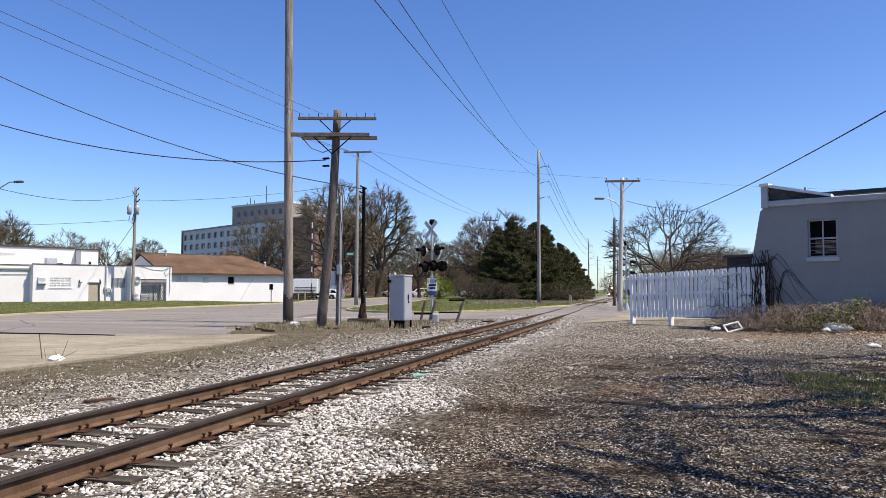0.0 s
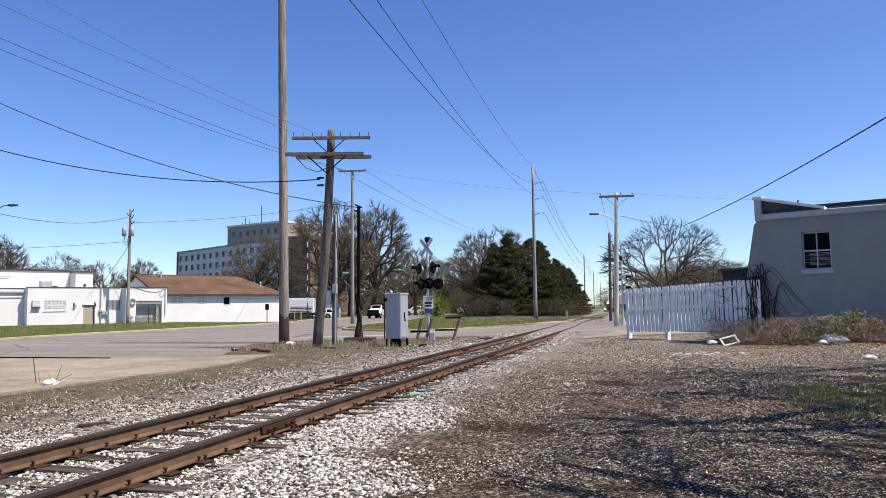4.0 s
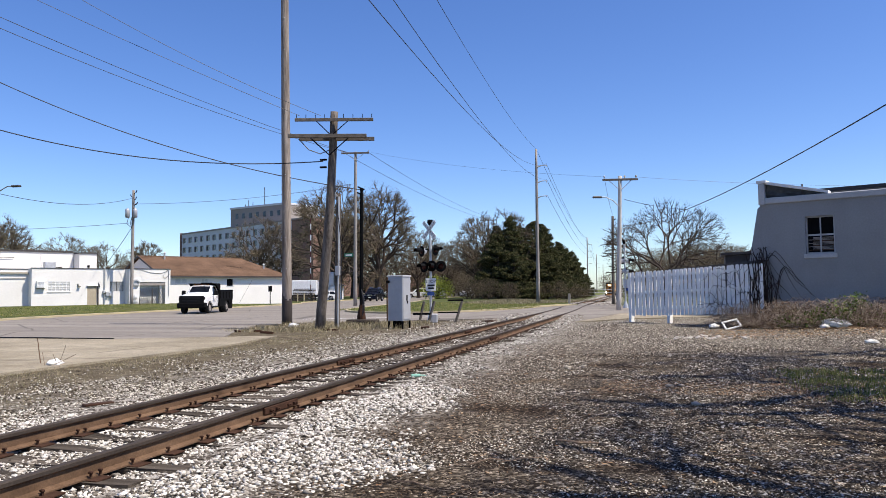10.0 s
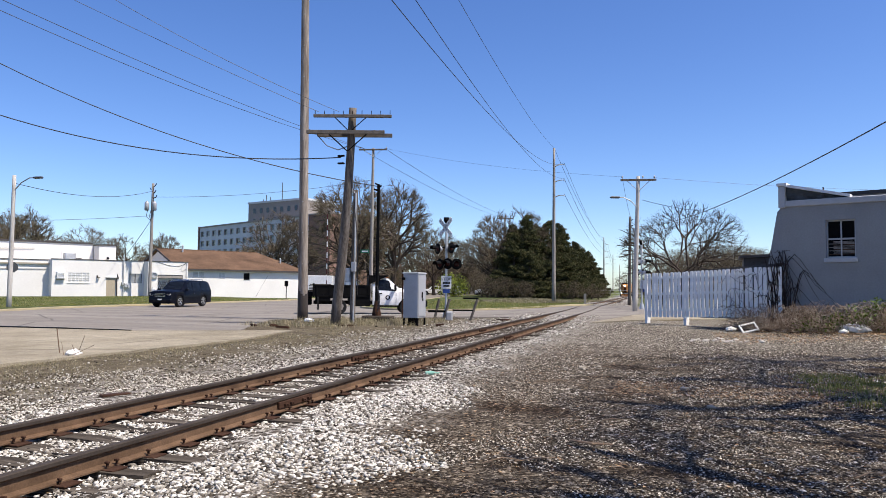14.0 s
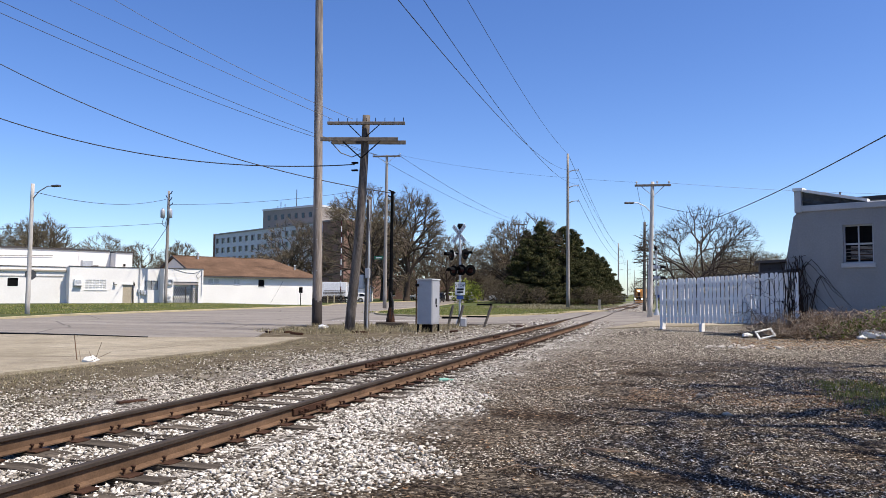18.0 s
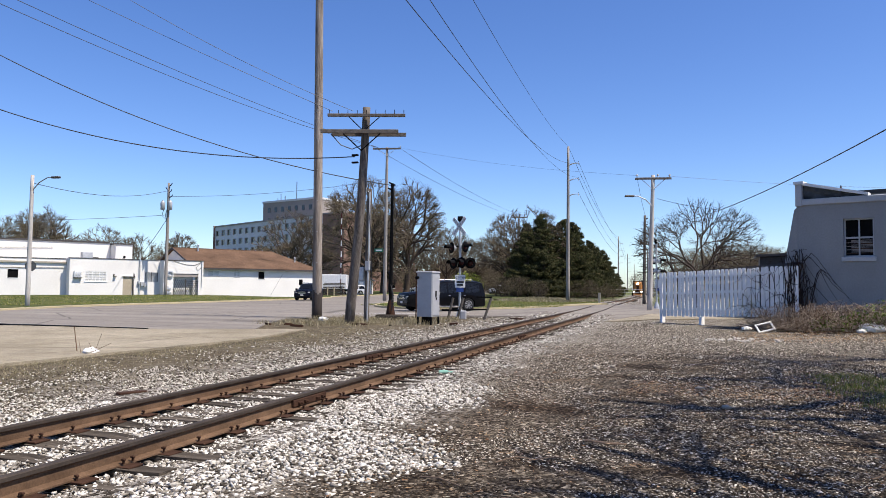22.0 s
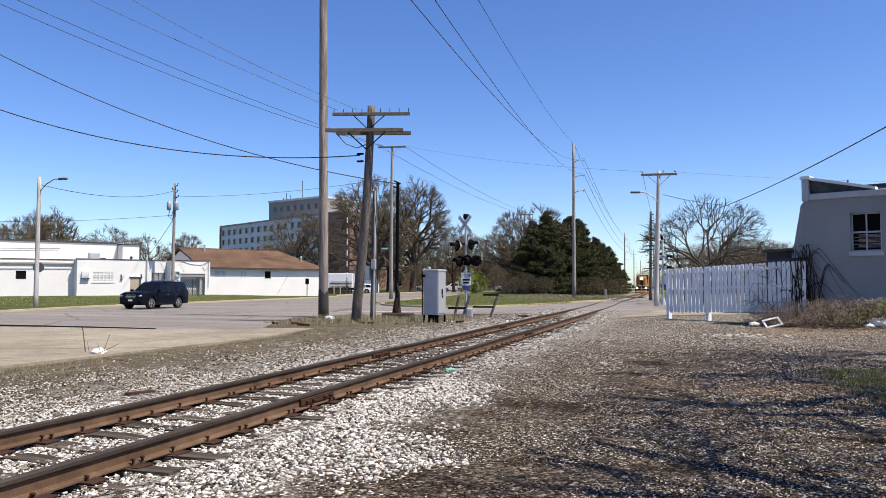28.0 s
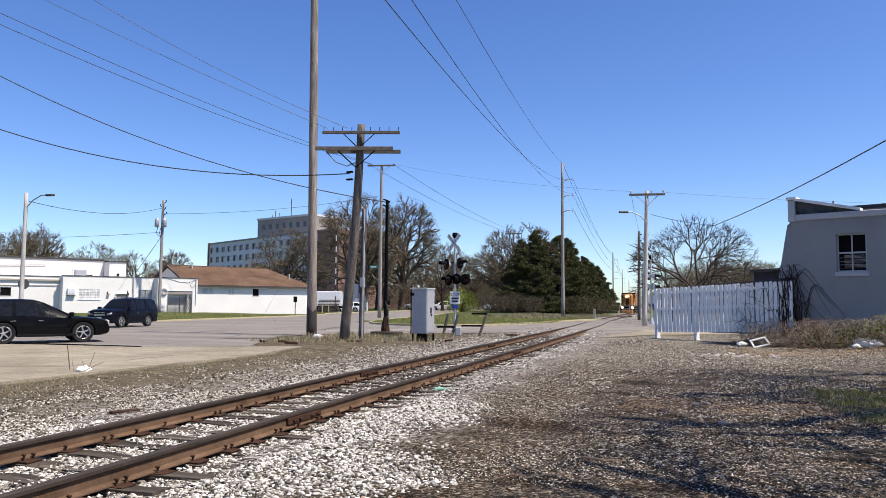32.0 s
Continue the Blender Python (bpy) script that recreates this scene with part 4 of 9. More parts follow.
    put(part("drain_pipe", tb([(4.02, -0.06, 1.2), (4.02, -0.06, 3.9)], 0.04), "galv", b), mc)
    put(part("loose_cable", tb([(1.0, -0.03, 3.95), (2.2, -0.03, 3.62), (3.2, -0.03, 3.55), (4.0, -0.03, 3.9)], 0.018, 5), "cable", b), mc)
    put(part("loose_cable", tb([(3.9, -0.03, 3.9), (3.4, -0.03, 3.3), (3.6, -0.03, 3.0), (4.05, -0.03, 3.4)], 0.018, 5), "cable", b), mc)
    put(part("bay_back", bx((1.02, 0.7, z0), (3.68, 0.8, 2.66)), "white_paint", b), mc)
    # grey strip across the bay top: the overhang's shade put in as colour
    put(part("bay_lintel", bx((1.02, 0.06, 2.32), (3.68, 0.16, 2.66)), "panel_dark", b, "grey strip standing in for the overhang's shade"), mc)
    g = put(part("lattice_gate", bx((2.3, 0.06, z0), (2.42, 0.14, 2.1)), "dark_trim", b, "folding steel lattice gate"), mc)
    bm = bmesh.new()
    n = 12
    for k in range(-4, n):
        for s in (1, -1):
            x0 = 1.04 + 2.62 * k / n
            x1 = x0 + 0.95
            a, c = (x0, z0), (x1, 2.05)
            if s < 0:
                a, c = (x0, 2.05), (x1, z0)
            pts = []
            for t in (max(0.0, (1.04 - x0) / (x1 - x0)), min(1.0, (3.66 - x0) / (x1 - x0))):
                pts.append((a[0] + (c[0] - a[0]) * t, 0.1 + 0.03 * (s > 0), a[1] + (c[1] - a[1]) * t))
            if pts[1][0] > pts[0][0] + 0.05:
                tube(bm, pts, 0.022, 4)
    put(part("lattice", bm, "dark_trim", g), same)
    # slack wires along the fronts
    for mm, pts in ((ml, [(0, -0.05, 3.0), (10, -0.05, 2.92), (21.9, -0.05, 3.05)]), (m, [(-18, 6.9, 5.25), (-6, 6.9, 5.05), (0, 6.9, 5.3)])):
        put(part("wall_wire", tb(pts, 0.025, 5), "cable", b), mm)


def brown_roof_house():
    b = tagged(empty("brown_roof_building"), "white painted shop with a low brown shingle roof", "building")
    m = SHOP @ Matrix.Translation((12.25, -0.7, 0)) @ Matrix.Rotation(radians(2), 4, "Z")
    same = Matrix.Identity(4)
    L, z0, ze = 15.2, 0.1, 3.3
    wins = ((1.42, 2.67, 2.48, 3.07, "blind"), (4.45, 5.1, 2.43, 3.04, "blind"), (7.43, 8.2, 2.24, 3.02, "glass"))
    put(part("front_wall", wall_with_holes(L, z0, ze, [w[:4] for w in wins]), "white_wall", b), m)
    for x0, x1, zl, zh, mt in wins:
        w = put(part("window", bx((x0, 0.012 if mt == "blind" else 0.10, zl), (x1, 0.16, zh)), "blind" if mt == "blind" else "black", b, "dark window" if mt == "glass" else "boarded white window"), m)
        put(part("window_frame", bx((x0 - 0.06, -0.03, zl - 0.07), (x1 + 0.06, 0.01, zl)), "grey_trim", w), same)
        if mt == "blind":
            put(part("window_mullion", bx(((x0 + x1) / 2 - 0.03, -0.015, zl), ((x0 + x1) / 2 + 0.03, 0.01, zh)), "white_paint", w), same)
            for za in (zl + 0.0, zh - 0.05):
                put(part("window_rail", bx((x0, -0.012, za), (x1, 0.01, za + 0.05)), "white_paint", w), same)
    put(part("end_wall", bx((L - 0.25, 0.25, z0), (L, 11.0, ze)), "white_wall", b), m)
    put(part("end_wall", bx((0, 0.25, z0), (0.25, 11.0, ze)), "white_wall", b), m)
    put(part("rear_wall", bx((0, 11.0, z0), (L, 11.25, ze)), "white_wall", b), m)
    # roof: ridge along the front, gable at one end, hipped at the other
    e, rz, yd = 0.4, 5.6, 5.6
    xl, xr = -0.35, L - 3.0
    v = {"fl": (xl, -e, ze), "fr": (L + e, -e, ze), "br": (L + e, 11.6, ze), "bl": (xl, 11.6, ze), "rl": (xl, yd, rz), "rr": (xr, yd, rz)}
    bm = bmesh.new()
    for f in (("fl", "fr", "rr", "rl"), ("fr", "br", "rr"), ("br", "bl", "rl", "rr")):
        q = [Vector(v[k]) for k in f]
        n = (q[1] - q[0]).cross(q[-1] - q[0]).normalized() * 0.08
        lo = [bm.verts.new(p) for p in q]
        hi = [bm.verts.new(p + n) for p in q]
        bm.faces.new(hi)
        bm.faces.new(lo[::-1])
        for i in range(len(q)):
            j = (i + 1) % len(q)
            bm.faces.new((lo[i], lo[j], hi[j], hi[i]))
    roof = put(part("roof", bm, "brown_roof", b, "brown shingle roof with dark stains"), m)
    for k in range(1, 26):
        t = k / 26
        x0, x1 = xl, (L + e) + (xr - L - e) * t
        y, z = -e + (yd + e) * t, ze + (rz - ze) * t + 0.085
        put(part("shingle_course", bx((x0, y, z - 0.02), (x1, y + 0.04, z + 0.012)), "brown_roof", roof), same)
    put(part("ridge_cap", bx((xl, yd - 0.12, rz + 0.04), (xr, yd + 0.12, rz + 0.12), None, 0.02), "brown_roof", roof), same)
    put(part("fascia", bx((xl, -e - 0.05, ze - 0.12), (L + e, -e, ze + 0.02)), "dark_trim", b, "dark eaves board"), m)
    put(part("soffit", bx((xl, -e, ze - 0.10), (L + e, 0.0, ze - 0.06)), "dark_trim", b), m)
    for ya, yb in ((-e, yd), (11.6, yd)):
        put(part("rake_board", extrude_poly(bmesh.new(), [(xl - 0.04, ya, ze - 0.1), (xl - 0.04, yb, rz - 0.1), (xl - 0.04, yb, rz + 0.1), (xl - 0.04, ya, ze + 0.1)], (0.04, 0, 0)), "dark_trim", b), m)
    put(part("gable", extrude_poly(bmesh.new(), [(-0.05, -0.1, ze), (-0.05, 11.2, ze), (-0.05, yd, rz - 0.12)], (0.2, 0, 0)), "white_wall", b, "white boarded gable end"), m)
    for x, h, t in ((2.3, 0.75, 0.85), (13.4, 0.55, 0.42)):
        y, z = -e + (yd + e) * t, ze + (rz - ze) * t
        vent = put(part("roof_vent", tb([(x, y, z - 0.1), (x, y, z + h)], 0.09, 10), "galv", b, "metal roof flue"), m)
        put(part("vent_cap", tb([(x, y, z + h), (x, y, z + h + 0.12)], [0.17, 0.06], 10), "galv", vent), same)
    for k in range(5):
        x, t = 8.9 + 0.36 * k, 0.50 - 0.02 * k
        y, z = -e + (yd + e) * t, ze + (rz - ze) * t + 0.14
        put(part("roof_stain_board", bx((x, y, z), (x + 0.1, y + 0.7, z + 0.03), None), "dark_trim", b), m)
    put(part("wall_cable", tb([(9.0, -0.03, 0.35), (10.6, -0.03, 2.9)], 0.012, 5), "cable", b), m)
    s = tagged(empty("sign_post", pose(-41.4, 75.2, lz(-41.4, 75.2) + 0.1, 0, 0, 15)), "dark post with a small box sign on the lawn", "sign")
    part("post", tb([(0, 0, 0), (0, 0, 1.9)], 0.05, 6), "black", s)
    part("sign_box", bx((-0.2, -0.08, 1.45), (0.2, 0.08, 2.1), None, 0.02), "black", s)


def tall_block():
    """The six-storey building beyond the street, with its taller core and the brick wing."""
    b = tagged(empty("tall_building"), "six-storey pale concrete building with small windows and a brick wing", "building")
    m, L = frame_of((-159.6, 226.5), (-101, 193.5))
    z0, zt = 0.0, 22.0
    put(part("front_wall", bx((0, 0, z0), (L, 16, zt)), "panel", b), m)
    put(part("end_pier", bx((-0.5, -0.5, z0), (0.0, 1.5, zt + 0.6)), "brick", b), m)
    put(part("roof_edge", bx((-0.2, -0.25, zt), (L, 16, zt + 0.5)), "panel_dark", b), m)
    wm = bpy.data.meshes.new("window")
    bm = bx((-0.6, -0.05, -0.8), (0.6, 0.02, 0.8))
    bm.to_mesh(wm)
    bm.free()
    wm.materials.append(M["glass"])
    hm = bpy.data.meshes.new("window_hood")
    bm = bx((-0.85, -0.35, 0.82), (0.85, 0.0, 1.0))
    box(bm, (-0.95, -0.35, -0.95), (-0.72, 0.0, 1.0))
    bm.to_mesh(hm)
    bm.free()
    hm.materials.append(M["panel_dark"])
    for row in range(6):
        for k in range(15):
            x, z = 2.4 + k * 4.3, zt - 2.3 - row * 3.35
            if x > L - 1:
                continue
            for me, nm in ((wm, "window"), (hm, "window_hood")):
                w = new(nm, me)
                w.parent = b
                w.matrix_world = m @ Matrix.Translation((x, -0.02, z))
    mc, Lc = frame_of((-130.5, 211.0), (-106.5, 203.0))
    put(part("core", bx((0, 0, z0), (Lc, 14, 28.2)), "panel_dark", b, "taller grey core of the building"), mc)
    put(part("roof_edge", bx((-0.2, -0.2, 28.2), (Lc + 0.2, 14.2, 28.8)), "panel", b), mc)
    for k in range(7):
        for z in (25.8, 22.5):
            w = new("window", wm)
            w.parent = b
            w.matrix_world = mc @ Matrix.Translation((3 + k * 3.2, -0.02, z))
    for x, h in ((4, 3.0), (6, 2.2), (11.5, 6.5), (2.5, 1.6)):
        put(part("roof_mast", tb([(x, 4, 28.5), (x, 4, 28.5 + h)], 0.12, 6), "dark_trim", b), mc)
    mw, Lw = frame_of((-104, 196.5), (-91.5, 190.7))
    put(part("brick_wing", bx((0, 0, z0), (Lw, 18, 22.4)), "brick", b, "windowless brown brick wing"), mw)
    put(part("roof_edge", bx((-0.15, -0.15, 22.4), (Lw + 0.15, 18.1, 22.8)), "panel_dark", b), mw)


def grey_shop():
    """The grey block building beside the lot, its street front in the shade."""
    b = tagged(empty("grey_building"), "grey painted block building with a barred sash window", "building")
    m, L = frame_of((3.95, 28.99), (7.62, 27.42))
    L, z0, zt = 13.0, 0.0, 4.56
    w0, w1, wl, wh = 1.49, 2.42, 2.68, 4.0
    put(part("front_wall", wall_with_holes(L, z0, zt, [(w0, w1, wl, wh)], 0.3), "grey_wall", b), m)
    put(part("side_wall", bx((0, 0.3, z0), (0.3, 12, zt)), "grey_wall", b), m)
    put(part("side_wall", bx((L - 0.3, 0.3, z0), (L, 12, zt)), "grey_wall", b), m)
    put(part("rear_wall", bx((0, 12, z0), (L, 12.3, zt)), "grey_wall", b), m)
    put(part("roof", bx((0.3, 0.3, zt - 0.3), (L - 0.3, 12, zt - 0.15)), "dark_trim", b, "flat dark roof"), m)
    wing = extrude_poly(bmesh.new(), [(0.0, 0.05, 0.0), (-1.0, 0.4, 0.0), (-0.12, 0.1, 4.4), (0.0, 0.05, 4.5)], (0.02, 0.3, 0))
    put(part("wing_wall", wing, "grey_wall", b, "sloping grey wing wall at the corner"), m)
    put(part("cornice", bx((-0.02, -0.07, zt - 0.02), (L, 0.32, zt + 0.2), None, 0.02), "grey_trim", b, "pale grey cornice band"), m)
    put(part("corner_pier", bx((-0.03, -0.1, zt - 0.05), (0.2, 0.35, 5.3), None, 0.02), "grey_trim", b), m)
    put(part("pier_cap", bx((-0.07, -0.14, 5.3), (0.26, 0.4, 5.4)), "white_paint", b), m)
    # raking parapet falling to the cornice, with a slack dark sheet under its white cap
    a, c = Vector((0.18, -0.08, 5.37)), Vector((2.28, -0.08, 4.86))
    bm = extrude_poly(bmesh.new(), [a, c, c + Vector((0, 0, -0.10)), a + Vector((0, 0, -0.10))], (0, 0.42, 0))
    put(part("parapet_cap", bm, "white_paint", b, "white raking parapet cap"), m)
    bm = bmesh.new()
    n = 26
    grid = []
    for i in range(n + 1):
        t = i / n
        top = a.lerp(c, t) + Vector((0, 0.12, -0.09))
        lo = Vector((top.x, 0.1, zt + 0.19))
        grid.append([bm.verts.new(lo.lerp(top, k / 6) + Vector((0, 0.05 * math.sin(3 * t * 5 + k * 1.7) + 0.03 * math.sin(t * 31 - k * 2.3), 0))) for k in range(7)])
    for g0, g1 in zip(grid, grid[1:]):
        for k in range(6):
            bm.faces.new((g0[k], g1[k], g1[k + 1], g0[k + 1]))
    put(part("parapet_sheet", bm, "tarp", b, "wrinkled dark roofing sheet", True), m)
    put(part("parapet_post", bx((1.42, -0.02, 4.74), (1.46, 0.05, 5.16)), "dark_trim", b), m)
    put(part("rear_parapet", bx((1.1, 3.0, zt), (L, 3.2, 5.16)), "grey_wall", b), m)
    put(part("rear_coping", bx((1.1, 2.95, 5.16), (L, 3.25, 5.30)), "dark_trim", b, "dark coping of the higher roof behind"), m)
    # window
    win = put(part("window", bx((w0, 0.16, wl), (w1, 0.18, wh)), "black", b, "dark sash window with white bars and blinds"), m)
    for x0, x1, zl, zh in ((w0, w0 + 0.05, wl, wh), (w1 - 0.05, w1, wl, wh), (w0, w1, wl, wl + 0.05), (w0, w1, wh - 0.05, wh), (w0, w1, 3.31, 3.37), (1.935, 1.975, wl, wh)):
        put(part("window_bar", bx((x0, 0.1, zl), (x1, 0.155, zh)), "grey_trim", win), Matrix.Identity(4))
    for k in range(12):
        z = 2.8 + k * 0.04
        put(part("blind_slat", bx((w0 + 0.06 + (0.15 if k % 3 else 0), 0.143, z), (w1 - 0.06, 0.157, z + 0.02)), "panel_dark" if k % 4 else "rust", win), Matrix.Identity(4))
    put(part("window_sill", bx((w0 - 0.06, -0.06, wl - 0.16), (w1 + 0.06, 0.16, wl), None, 0.015), "grey_trim", b, "pale window sill"), m)
    return m


shop()
brown_roof_house()
tall_block()
GREY = grey_shop()


# ---- white fence ----
def fence():
    f = tagged(empty("picket_fence"), "white painted wooden picket fence with rounded tops", "fence")
    m, L = frame_of((-0.9, 32.55), (3.93, 28.72))
    n = 33
    shapes = []
    for s in range(3):
        bm = bmesh.new()
        w, h = 0.072, 1.84
        prof = [(-w, 0), (w, 0), (w, h - 0.06)] + [(w * math.cos(a), h - 0.06 + 0.06 * math.sin(a)) for a in (0.5, 1.0, 1.57, 2.14, 2.64)] + [(-w, h - 0.06)]
        extrude_poly(bm, [(x, 0, z) for x, z in prof], (0, 0.022, 0))
        me = bpy.data.meshes.new("picket")
        bm.to_mesh(me)
        bm.free()
        me.materials.append(M["white_paint"])
        shapes.append(me)
    rr = random.Random(4)
    for i in range(n):
        x = 0.08 + (L - 0.16) * i / (n - 1)
        p = new("picket", shapes[i % 3])
        p.parent = f
        p.matrix_world = m @ pose(x, rr.uniform(-0.006, 0.006), 0.37 + 0.20 * x / L + rr.uniform(-0.015, 0.015), 0, rr.uniform(-0.7, 0.7), 0)
    for x in (0.1, 2.05, 4.05, L - 0.1):
        put(part("post", bx((x - 0.06, 0.07, -0.1 if x < 3 else 0.5), (x + 0.06, 0.17, 2.05)), "white_paint", f), m)
    for x in (0.1, 2.05):
        put(part("post_foot", bx((x - 0.06, -0.03, 0.02), (x + 0.06, 0.07, 0.42)), "white_paint", f), m)
    for z in (0.62, 1.28, 1.95):
        bm = extrude_poly(bmesh.new(), [(0, 0.024, z), (L, 0.024, z + 0.2), (L, 0.024, z + 0.3), (0, 0.024, z + 0.1)], (0, 0.045, 0))
        put(part("rail", bm, "white_paint", f), m)
    bm = extrude_poly(bmesh.new(), [(1.9, 0.2, 2.18), (L - 0.05, 0.2, 2.43), (L - 0.05, 0.2, 2.53), (1.9, 0.2, 2.28)], (0, 0.06, 0))
    put(part("top_rail", bm, "dark_trim", f, "dark rail behind the picket tops"), m)
    # low dark shed behind
    s = tagged(empty("low_shed", pose(4.9, 38.5, 0.1, 0, 0, -4)), "low dark shed behind the fence", "shed")
    part("shed_wall", bx((-1.3, 0, 0), (1.2, 3, 3.0)), "dark_trim", s)
    part("shed_roof", extrude_poly(bmesh.new(), [(-1.5, -0.2, 3.0), (1.4, -0.2, 3.1), (1.4, -0.2, 3.22), (-1.5, -0.2, 3.12)], (0, 3.4, 0)), "dark_trim", s)


fence()


# ---- poles, lamps, wires ----
def pole_shape(base, top, r0, r1, bend=0.0, sides=12, n=10):
    a, b = Vector(base), Vector(top)
    pts = []
    for i in range(n + 1):
        t = i / n
        pts.append(a.lerp(b, t) + Vector((bend * math.sin(math.pi * t), 0, 0)))
    pts[0] = pts[0] - Vector((0, 0, 0.3))
    return tb([p for p in pts], [r0 + (r1 - r0) * i / n for i in range(n + 1)], sides)


def tall_pole():
    p = tagged(empty("utility_pole"), "tall weathered wooden utility pole with a dark tarred foot", "utility pole")
    part("pole", pole_shape((-16.34, 31.3, 0), (-16.03, 30.37, 17.6), 0.235, 0.17, 0, 14), "pole_wood", p, smooth=True)
    part("tarred_foot", tb([(-16.34, 31.3, -0.3), (-16.333, 31.27, 0.5), (-16.324, 31.24, 1.2), (-16.318, 31.215, 1.6)], [0.25, 0.247, 0.24, 0.222], 14), "pole_dark", p, "dark tarred pole foot", True)
    for k in range(9):
        z = 2.6 + k * 1.45
        part("climbing_step", tb([(-16.37 + 0.017 * z, 31.28 - 0.052 * z - 0.1, z), (-16.2 + 0.017 * z, 31.0 - 0.052 * z, z)], 0.014, 5), "steel", p)


def insulator(parent, at, k=1.0):
    bm = lathe(bmesh.new(), [(0.018 * k, -0.1), (0.018 * k, 0.03), (0.045 * k, 0.03), (0.05 * k, 0.07), (0.03 * k, 0.09), (0.04 * k, 0.12), (0.02 * k, 0.15)], Matrix.Translation(at), 8)
    return part("insulator", bm, "ceramic", parent, "glazed insulator")


def leaning_pole():
    p = tagged(empty("telegraph_pole"), "old leaning grey telegraph pole with two cross-arms", "utility pole")
    base, top = Vector((-13.08, 27.85, 0)), Vector((-12.0, 26.95, 8.72))
    part("pole", pole_shape(base, top, 0.21, 0.15, 0.10, 12), "grey_wood", p, smooth=True)

    def arm(z, x0, x1, w, dy=0.0):
        a = Vector((x0, 26.95 - 0.2 + (x0 + 12) * 0.3 + dy, z))
        b = Vector((x1, 26.95 - 0.2 + (x1 + 12) * 0.3 + dy, z + 0.03))
        d = (b - a)
        m = Matrix.Translation(a) @ Matrix.Rotation(math.atan2(d.y, d.x), 4, "Z")
        return put(part("cross_arm", bx((0, -0.055, -w), (Vector((d.x, d.y)).length, 0.055, w), None, 0.01), "arm_wood", p, "weathered wooden cross-arm"), m), a, b
    _, a, b = arm(8.35, -13.42, -10.44, 0.06)
    for i in range(9):
        q = a.lerp(b, 0.02 + 0.96 * i / 8)
        part("insulator_pin", tb([q + Vector((0, 0, 0.05)), q + Vector((0, 0, 0.2))], 0.014, 5), "black", p)
    _, a2, b2 = arm(7.7, -13.68, -10.7, 0.075)
    arm(7.64, -13.4, -10.52, 0.075, 0.34)
    for s in (-1, 1):
        part("brace", tb([(-12.05, 26.78, 7.72), (-12.02 + s * 0.62, 26.78 + s * 0.18, 8.32)], 0.02, 5), "black", p)
        part("brace", tb([(-12.15, 26.8, 6.95), (-12.12 + s * 0.72, 26.75 + s * 0.2, 7.62)], 0.025, 5), "black", p)
    for z in (6.45, 6.75):
        part("cable_clamp", bx((-12.58, 26.8, z), (-12.3, 26.92, z + 0.07), None, 0.02), "black", p)
    part("guy_cable", tb([(-12.1, 26.85, 7.4), (-12.6, 29.0, 3.4), (-12.8, 29.5, 1.2)], 0.016, 5), "cable", p)
    part("drop_cable", tb([(-13.3, 26.4, 7.6), (-12.9, 26.5, 7.15), (-12.5, 26.7, 7.0), (-12.2, 26.85, 7.15)], 0.02, 5), "cable", p)


def wood_pole(name, base, top, r0, r1, label, material="pale_wood", group=""):
    p = tagged(empty(name), label, "utility pole", group)
    part("pole", pole_shape(base, top, r0, r1, 0, 10), material, p, smooth=True)
    return p


def cross_arm(p, at, half, yaw, w=0.06, pins=(-0.95, -0.35, 0.95), braces=True):
    m = Matrix.Translation(at) @ Matrix.Rotation(radians(yaw), 4, "Z")
    put(part("cross_arm", bx((-half, -0.2, -w), (half, -0.08, w), None, 0.01), "grey_wood", p), m)
    for k in pins:
        insulator(p, m @ Vector((k * half, -0.14, 0.14)), 1.5)
    if braces:
        for s in (-1, 1):
            put(part("brace", tb([(0, -0.14, -0.75), (s * 0.62 * half, -0.14, -w)], 0.022, 5), "galv", p), m)


def cobra_lamp(p, at, yaw, reach, rise=0.6):
    """A curved arm and a flat lamp head."""
    m = Matrix.Translation(at) @ Matrix.Rotation(radians(yaw), 4, "Z")
    arm = put(part("lamp_arm", tb([(0, 0, -0.15), (reach * 0.35, 0, rise * 0.55), (reach * 0.75, 0, rise), (reach, 0, rise)], 0.035, 8), "steel", p, "curved galvanised lamp arm"), m)
    bm = bx((reach - 0.05, -0.13, rise - 0.07), (reach + 0.6, 0.13, rise + 0.06), None, 0.05)
    put(part("lamp_head", bm, "lamp_grey", p, "flat grey street lamp head"), m)


